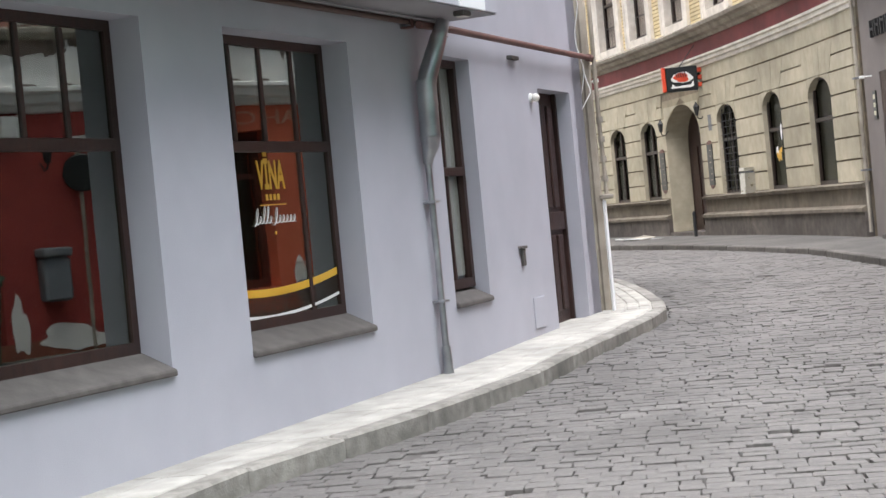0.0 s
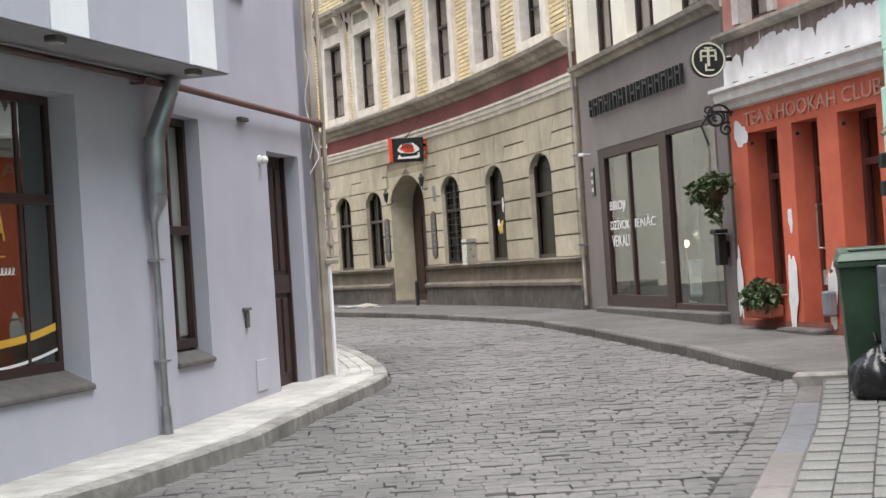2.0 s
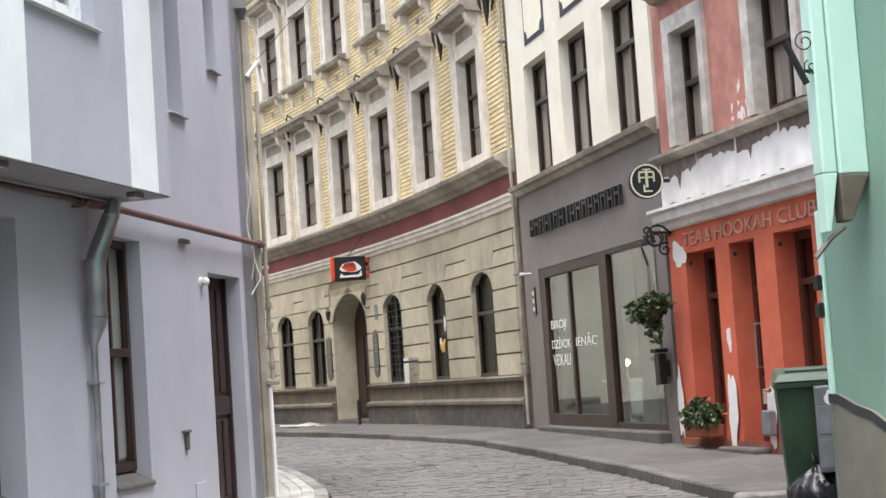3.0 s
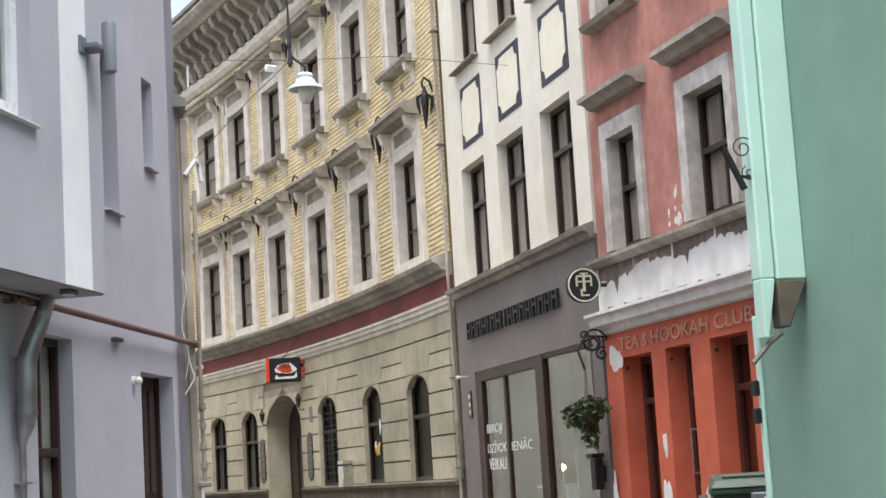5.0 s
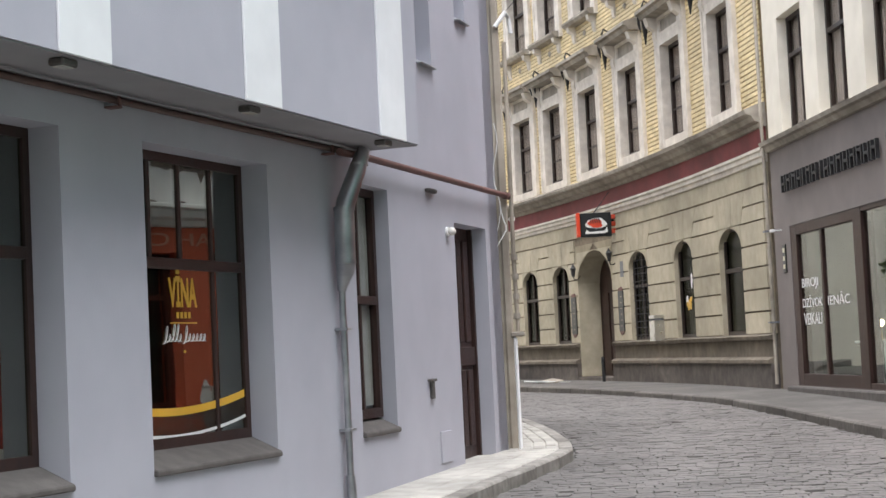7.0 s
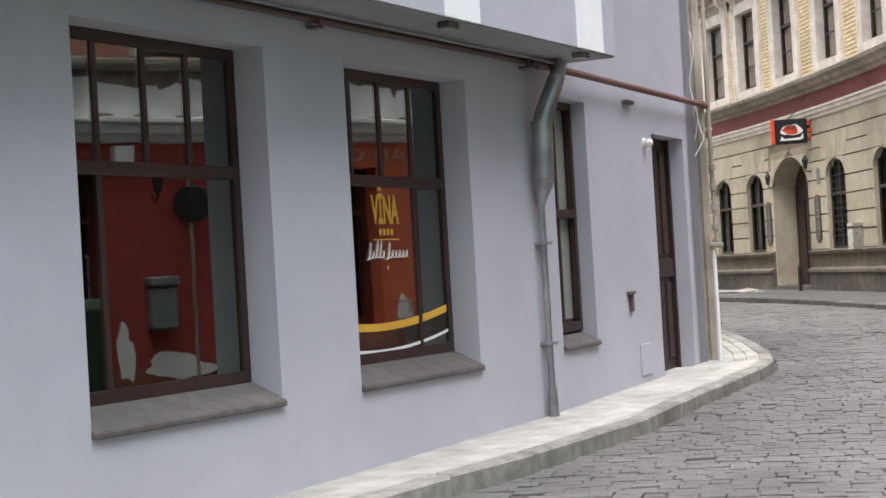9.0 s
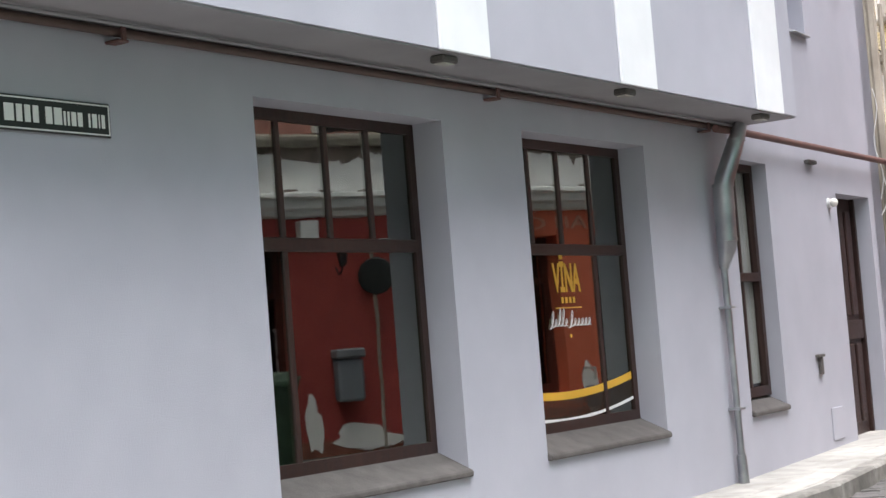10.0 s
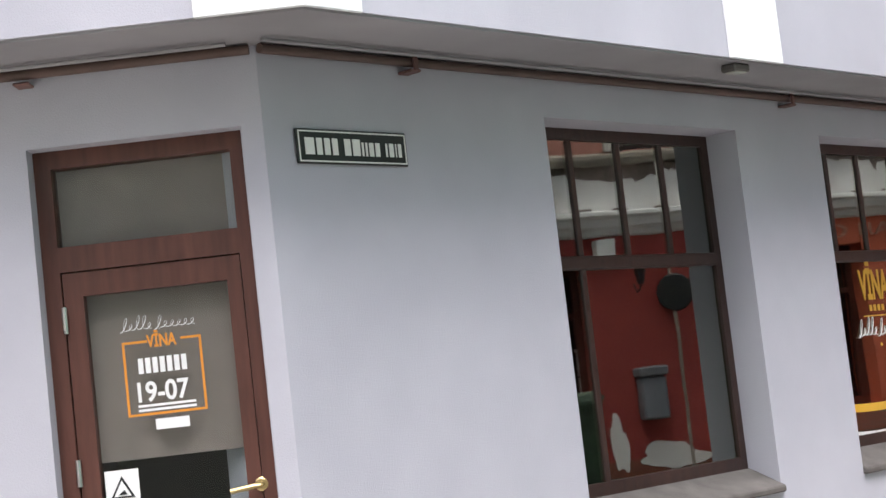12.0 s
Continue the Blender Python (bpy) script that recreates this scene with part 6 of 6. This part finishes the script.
leaves("leaves", hc + Vector((0.05, 0, 0.03)), (0.23, 0.22, 0.19), 420, 9, hb, 1.0)
leaves("leaves", hc + Vector((-0.14, 0, -0.02)), (0.18, 0.18, 0.16), 240, 19, hb)
leaves("leaves", hc + Vector((0.02, 0, -0.26)), (0.11, 0.11, 0.18), 130, 29, hb)
part("basket", lathe([(0.05, -0.2), (0.14, -0.1), (0.17, 0.02), (0.15, 0.03)], hc, 14), STEM, hb)
part("chain", merge(tube([hc + Vector((0.14, 0, 0.02)), hc + Vector((0, 0, 0.55))], 0.006, 5), tube([hc + Vector((-0.14, 0, 0.02)), hc + Vector((0, 0, 0.55))], 0.006, 5), tube([hc + Vector((0, 0.1, 0.02)), hc + Vector((0, 0, 0.55))], 0.02, 5)), CORNICE_GREY, hb)


def spiral(c, r, turns, m, a0=0.0, wire=0.014):
    pts = []
    n = int(14 * turns)
    for k in range(n + 1):
        a = a0 + 2 * math.pi * turns * k / n
        q = r * (1 - 0.8 * k / n)
        pts.append(m @ Vector((c[0] + q * math.cos(a), c[1] + q * math.sin(a), 0)))
    return tube(pts, wire, 6)


bk = thing("scroll_bracket", "black wrought-iron scroll bracket for the basket", "bracket")
fm = Matrix.Translation(R(0.12, 2.95, 0.2)) @ Matrix.Rotation(radians(4), 4, "Z") @ Matrix.Rotation(radians(90), 4, "X")
part("scroll", merge(spiral((0.0, 0.0), 0.17, 1.6, fm), spiral((-0.02, -0.02), 0.12, 1.5, fm, 2.0), spiral((0.1, -0.16), 0.09, 1.4, fm, 1.0), spiral((-0.12, 0.08), 0.08, 1.3, fm, 4.0)), BLACK_IRON, bk)
part("arm", tube([R(0.12, 3.0, 0.0), R(0.12, 3.02, 0.3), R(0.12, 2.85, 0.42), R(0.12, 2.6, 0.34)], 0.016, 6), BLACK_IRON, bk)
ml = thing("wall_mailbox", "dark metal mailbox on the pier between the shop fronts", "mailbox")
part("body", block(S, 5.79, 5.97, 1.1, 1.5, 0.05, 0.16, 0.012), BLACK_IRON, ml)
part("hood", block(S, 5.77, 5.99, 1.505, 1.56, 0.03, 0.2, 0.01), BLACK_IRON, ml)
part("bracket", block(S, 5.84, 5.92, 1.2, 1.4, 0.0, 0.05, 0.004), BLACK_IRON, ml)
# things on the far part of the red house, seen in the display windows
mx = thing("wall_mailbox", "grey rounded mailbox on the red wall", "mailbox")
part("body", block(R, 6.0, 6.32, 0.86, 1.36, 0.0, 0.2, 0.03), BIN_GREY, mx)
part("lid", block(R, 5.98, 6.34, 1.36, 1.47, 0.0, 0.23, 0.02), BOX_GREY, mx)
rs = thing("round_sign", "dark back of a round sign on a slim pale post", "sign")
part("disc", turn(lathe([(0.2, 0.0), (0.22, 0.008), (0.22, 0.02), (0.2, 0.028)], (0, 0, 0), 28), R.basis(5.74, 2.3, 0.16) @ Matrix.Rotation(radians(35), 4, "Y")), SIGN_BLACK, rs)
part("top_plate", block(R, 5.54, 5.96, 2.64, 2.70, 0.1, 0.14, 0.004), WHITE_PAINT, rs)
part("post", tube([R(5.74, 0.2, 0.12), R(5.76, 2.66, 0.12)], 0.022, 8), CORNICE_GREY, rs)
wall_lantern(R, 6.16, 2.55, "black wrought-iron lantern on the red wall")
jb = thing("junction_box", "white junction box under the cornice", "box")
part("body", block(R, 6.42, 6.66, 2.72, 2.98, 0.0, 0.12, 0.01), WHITE_PAINT, jb)
gp = thing("gas_meter", "grey gas meter with steel valve beside the red door", "meter")
part("body", block(R, 2.64, 2.82, 0.5, 0.78, 0.03, 0.14, 0.02), BOX_GREY, gp)
part("valve", tube([R(2.7, 0.85, 0.1), R(2.7, 1.0, 0.1), R(2.86, 1.0, 0.1)], 0.02, 8), STEEL, gp)
# scroll bracket and dark bar on the green house
gs = thing("sign_bracket", "black iron scroll bracket with a tilted dark bar", "bracket")
fm = Matrix.Translation(GW_(0.76, 3.22, 0.37)) @ Matrix.Rotation(radians(90), 4, "X")
part("scroll", merge(spiral((0.03, 0.06), 0.075, 1.6, fm, wire=0.0045), spiral((0.06, -0.1), 0.05, 1.4, fm, 2.0, 0.0045)), BLACK_IRON, gs)
part("bar", tube([GW_(0.76, 3.28, 0.465), GW_(0.76, 3.02, 0.345)], 0.022, 8), BLACK_IRON, gs)
part("arm", tube([GW_(0.76, 3.1, 0.29), GW_(0.76, 3.1, 0.385)], 0.01, 6), BLACK_IRON, gs)
for z, s in ((1.78, 0.03), (1.6, 0.03)):
    hk = thing("wall_hook", "small dark fitting on the green corner", "fitting")
    part("body", block(GW_, s - 0.05, s + 0.02, z, z + 0.1, 0.03, 0.07, 0.008), BLACK_IRON, hk)

# ---------- pieces: cornerstones, bricks, kerbs, paving, cobbles ----------
ROWS_Z = [1.345, 1.73, 2.11, 2.49, 2.87, 3.275, 3.56, 3.85]
gaps = sorted([(a - 0.02, b + 0.02, 1.33, 3.26) for a, b in AW] + [(ARCH[0] - 0.02, ARCH[1] + 0.02, 0.4, 3.62)])
for z0, z1 in zip(ROWS_Z, ROWS_Z[1:]):
    spans, at = [], 0.26
    for a, b, g0, g1 in gaps:
        if g0 < (z0 + z1) / 2 < g1:
            spans.append((at, a))
            at = b
    spans.append((at, 21.8))
    if z0 > 3.2:
        edge_of = lambda z: 0.06 + 0.32 * (z - 3.272) / 0.55
        lo_z = max(edge_of(z0), 0.04)
        spans, at = [], 0.26
        for a, b, g0, g1 in gaps:
            wide = lo_z - 0.02 if b - a < 1.6 else 0.15
            spans.append((at, a - wide))
            at = b + wide
        spans.append((at, 21.8))
    for a, b in spans:
        if b - a > 0.1:
            part("stone_block", slab(bmesh.new(), Y, a, b, z0, z1 - 0.032, 0.0, 0.045, max(1, round(b - a))), CREAM_STONE, yh)


def brick_field(M, s0, s1, z0, z1, holes, length, course, proud, seed):
    rnd = random.Random(seed)
    v, f = [], []
    n = int((z1 - z0) / course)
    for r in range(n):
        za, zb = z0 + r * course, z0 + (r + 1) * course - 0.017
        s = s0 - (length / 2 if r % 2 else 0)
        while s < s1:
            a, b = max(s, s0), min(s + length - 0.012, s1)
            s += length
            for h0, h1, g0, g1 in holes:
                if g0 < (za + zb) / 2 < g1:
                    if a < h0 < b:
                        b = h0
                    elif a < h1 < b:
                        a = h1
                    elif h0 <= a and b <= h1:
                        b = a
            if b - a < 0.03:
                continue
            d = proud + rnd.uniform(-0.002, 0.003)
            i = len(v)
            v += [M(a, za, 0), M(b, za, 0), M(b, zb, 0), M(a, zb, 0), M(a + 0.003, za + 0.004, d), M(b - 0.003, za + 0.004, d), M(b - 0.003, zb - 0.004, d), M(a + 0.003, zb - 0.004, d)]
            f += [(i + 4, i + 5, i + 6, i + 7), (i, i + 1, i + 5, i + 4), (i + 1, i + 2, i + 6, i + 5), (i + 2, i + 3, i + 7, i + 6), (i + 3, i, i + 4, i + 7)]
    me = bpy.data.meshes.new("bricks")
    me.from_pydata([tuple(p) for p in v], [], [tuple(reversed(q)) for q in f])
    return me


holes = [(c - WIN_NEAR - 0.3, c + WIN_FAR + 0.24, z0 - 0.35 if z0 < 6 else z0 - 0.17, z1 + 0.18) for c in CENTRES for z0, z1 in (ROW1, ROW2)] + \
        [(c - WIN_NEAR - 0.12, c + WIN_FAR + 0.12, z1 + 0.17, z1 + 0.6) for c in CENTRES for z0, z1 in (ROW1, ROW2)]
bricks = new("bricks", brick_field(Y, 0.0, 20.0, 5.18, 11.98, holes, 0.27, 0.088, 0.012, 5))
bricks.data.materials.append(YELLOW_BRICK)
bricks.parent = yh
tagged(bricks, "courses of yellow glazed brick", kind="stuff")


def along(pts, length, start=0.0):
    """Cuts a line of plan points (y, x) into pieces of that length: pairs of ends."""
    line = [Vector((x, y)) for y, x in pts]
    out, i, p, left = [], 0, line[0], length
    a = p
    while i < len(line) - 1:
        step = (line[i + 1] - p).length
        if step < left:
            left -= step
            i += 1
            p = line[i]
        else:
            p = p + (line[i + 1] - p).normalized() * left
            out.append((a, p))
            a, left = p, length
    return out


def kerb_run(pts, width, inward, length, parent, material, dz=0.0, deep=0.3, seed=1, name="kerb_stone"):
    rnd = random.Random(seed)
    for a, b in along(pts, length):
        t = (b - a).normalized()
        n = Vector((t.y, -t.x)) * inward
        a2, b2 = a + t * 0.006, b - t * 0.006
        j = rnd.uniform(-0.006, 0.006)
        za, zb = ground_z(a.y) + dz + j, ground_z(b.y) + dz + rnd.uniform(-0.006, 0.006)
        q = [(a2, za), (b2, zb), (b2 + n * width, zb), (a2 + n * width, za)]
        bm = bmesh.new()
        hexa(bm, [(p.x, p.y, z - deep) for p, z in q] + [(p.x, p.y, z) for p, z in q])
        part(name, bevel(bm, 0.018, 1), material(a, rnd) if callable(material) else material, parent)


kerb_run(KERB_LEFT[:14], 0.15, -1, 0.95, footway_left, PALE_KERB, 0.003, seed=3)
kerb_run(KERB_RIGHT, 0.15, 1, 1.0, footway_right, KERB_STONE, 0.003, seed=4)
kerb_run([p for p in STRIP if p[0] >= 0.0], 0.21, 1, 1.25, footway_near, lambda a, r: PINK_KERB if 6.0 < a.y < 8.6 else BLUE_KERB if 8.6 <= a.y < 12 else KERB_STONE, -0.02, seed=5)
# raised end stone where the kerb meets the flush strip
part("kerb_stone", turn(box(-0.12, 0.12, -0.3, 0.3, -0.25, 0.01, 0.02), pose(3.36, 13.9, ground_z(13.9), 0, 0, 70)), PALE_KERB, footway_right)

# concrete slabs of the left pavement: long joints
for i in range(11):
    y0 = 5.4 + i * 1.05
    y1 = y0 + 1.04
    bm = bmesh.new()
    wall_x = lambda y: (A.p.x + (y - A.p.y) * A.u.x / A.u.y) if y < 12.57 else (B.p.x + (y - B.p.y) * B.u.x / B.u.y)
    split = lambda y: left_of(y) - 0.16 - 0.24
    for fa, fb, in ((lambda y: wall_x(y) - 0.02, lambda y: split(y) - 0.006), (lambda y: split(y) + 0.006, lambda y: left_of(y) - 0.158)):
        if fb(y0) - fa(y0) < 0.05:
            continue
        bm = bmesh.new()
        q = [(fa(y0), y0), (fb(y0), y0), (fb(y1), y1), (fa(y1), y1)]
        hexa(bm, [(x, y, ground_z(y) - 0.06) for x, y in q] + [(x, y, ground_z(y) + 0.008) for x, y in q])
        part("paving_slab", bevel(bm, 0.008), CONCRETE, footway_left)
# curved rows of setts round the lavender corner
rnd = random.Random(12)
for row in range(4):
    prev = None
    off = 0.16 + row * 0.125
    for a, b in along([(y, x - off) for y, x in KERB_LEFT[7:14]], 0.3):
        if a.x < -0.98 and a.y < 17.2:
            continue
        t = (b - a).normalized()
        n = Vector((-t.y, t.x)) * 0.112
        bm = bmesh.new()
        q = [a + t * 0.005, b - t * 0.005, b - t * 0.005 + n, a + t * 0.005 + n]
        dz = rnd.uniform(0.004, 0.014)
        hexa(bm, [(p.x, p.y, ground_z(p.y) - 0.08) for p in q] + [(p.x, p.y, ground_z(p.y) + dz) for p in q])
        part("sett", bevel(bm, 0.01), CONCRETE, footway_left)

# paving blocks of the near right footway, in runs along the strip
pm = bmesh.new()
hexa(pm, [(-0.5, -0.5, -0.08), (0.5, -0.5, -0.08), (0.5, 0.5, -0.08), (-0.5, 0.5, -0.08), (-0.47, -0.485, 0), (0.47, -0.485, 0), (0.47, 0.485, 0), (-0.47, 0.485, 0)])
paver_mesh = bpy.data.meshes.new("paving_block")
bmesh.ops.recalc_face_normals(pm, faces=pm.faces)
pm.to_mesh(paver_mesh)
pm.free()
paver_mesh.materials.append(PAVER)
yaw = -math.degrees(math.atan2(0.277, 1))
for r in range(9):
    y = 5.0 + (0.16 if r % 2 else 0)
    while y < 13.4:
        x = strip_x(y) + 0.22 + 0.1 + r * 0.2
        gx = 3.0 + 0.155 * (10.75 - y)
        if y > 10.75 or x < gx - 0.05:
            ob = new("paving_block", paver_mesh)
            ob.matrix_basis = pose(x, y, ground_z(y) - 0.012 + rnd.uniform(-0.002, 0.002), 0, 0, yaw) @ Matrix.Diagonal((0.193, 0.329, 1, 1))
            ob.parent = footway_near
        y += 0.33
rest_v, rest_f = [], []


def sett(x, y, w, l, z, ang, rise, v, f, rnd):
    """One worn stone: sloping sides and a slightly domed top."""
    c, s = math.cos(ang), math.sin(ang)
    i = len(v)
    tilt, tilt2 = rnd.uniform(-0.025, 0.025), rnd.uniform(-0.025, 0.025)
    for k, (inset, dz) in enumerate(((0.0, -0.05), (0.0, -0.004), (0.006, 0.0))):
        for px, py in ((-w / 2 + inset, -l / 2 + inset), (w / 2 - inset, -l / 2 + inset), (w / 2 - inset, l / 2 - inset), (-w / 2 + inset, l / 2 - inset)):
            jx, jy = rnd.uniform(-0.004, 0.004), rnd.uniform(-0.004, 0.004)
            px, py = px + jx, py + jy
            v.append((x + px * c - py * s, y + px * s + py * c, z + dz + (px * tilt + py * tilt2 if k else 0)))
    v.append((x, y, z + rise))
    for k in range(2):
        for q in range(4):
            a, b = i + 4 * k + q, i + 4 * k + (q + 1) % 4
            f.append((a, b, b + 4, a + 4))
    for q in range(4):
        f.append((i + 8 + q, i + 8 + (q + 1) % 4, i + 12))


def put_single(x, y, w, l, z, ang, rise, rnd):
    v, f = [], []
    sett(0, 0, w, l, 0, ang, rise, v, f, rnd)
    me = bpy.data.meshes.new("cobblestone")
    me.from_pydata(v, [], f)
    me.materials.append(COBBLE_PIECE)
    ob = new("cobblestone", me)
    ob.matrix_basis = Matrix.Translation((x, y, z))
    ob.parent = road


rnd = random.Random(77)
y, singles = 4.6, 0
while y < 40:
    depth = rnd.uniform(0.105, 0.14)
    x = left_of(y) + 0.02 + rnd.uniform(0, 0.05)
    xr = right_of(y) - 0.02
    if y < 14.2:
        xr -= 0.235
    while x < xr - 0.06:
        w = min(rnd.uniform(0.11, 0.2), xr - x)
        bow = 0.10 * math.sin((x - left_of(y)) / max(xr - left_of(y), 1) * math.pi)
        yy = y + bow + rnd.uniform(-0.012, 0.012)
        z = ground_z(yy) - ROAD_DROP + 0.02 * math.sin((x + 1) * 0.9) + rnd.uniform(-0.004, 0.004)
        if rnd.random() > 0.012:
            if 7.3 < y < 9.6 and singles < 300:
                put_single(x + w / 2, yy, w - rnd.choice((0.0, 0.001, 0.002, 0.003, 0.016)), depth - rnd.choice((0.0, 0.002, 0.003, 0.004, 0.018)), z, rnd.uniform(-0.06, 0.06), rnd.uniform(0.001, 0.005), rnd)
                singles += 1
            elif -14 < x < 6:
                sett(x + w / 2, yy, w - rnd.choice((0.0, 0.001, 0.002, 0.003, 0.016)), depth - rnd.choice((0.0, 0.002, 0.003, 0.004, 0.018)), z, rnd.uniform(-0.06, 0.06), rnd.uniform(0.001, 0.005), rest_v, rest_f, rnd)
        x += w
    y += depth
# two rows of stones laid lengthways along the strip
for off in (0.07, 0.19):
    y = 4.6
    while y < 14.1:
        l = rnd.uniform(0.2, 0.3)
        sett(strip_x(y + l / 2) - off, y + l / 2, 0.115, l - 0.014, ground_z(y) - 0.05 - off * 0.2, -0.27, 0.006, rest_v, rest_f, rnd)
        y += l
me = bpy.data.meshes.new("cobblestones")
me.from_pydata(rest_v, [], rest_f)
me.materials.append(COBBLE)
stones = new("cobblestones", me)
stones.parent = road
tagged(stones, "worn grey cobblestones of the carriageway", kind="stuff")
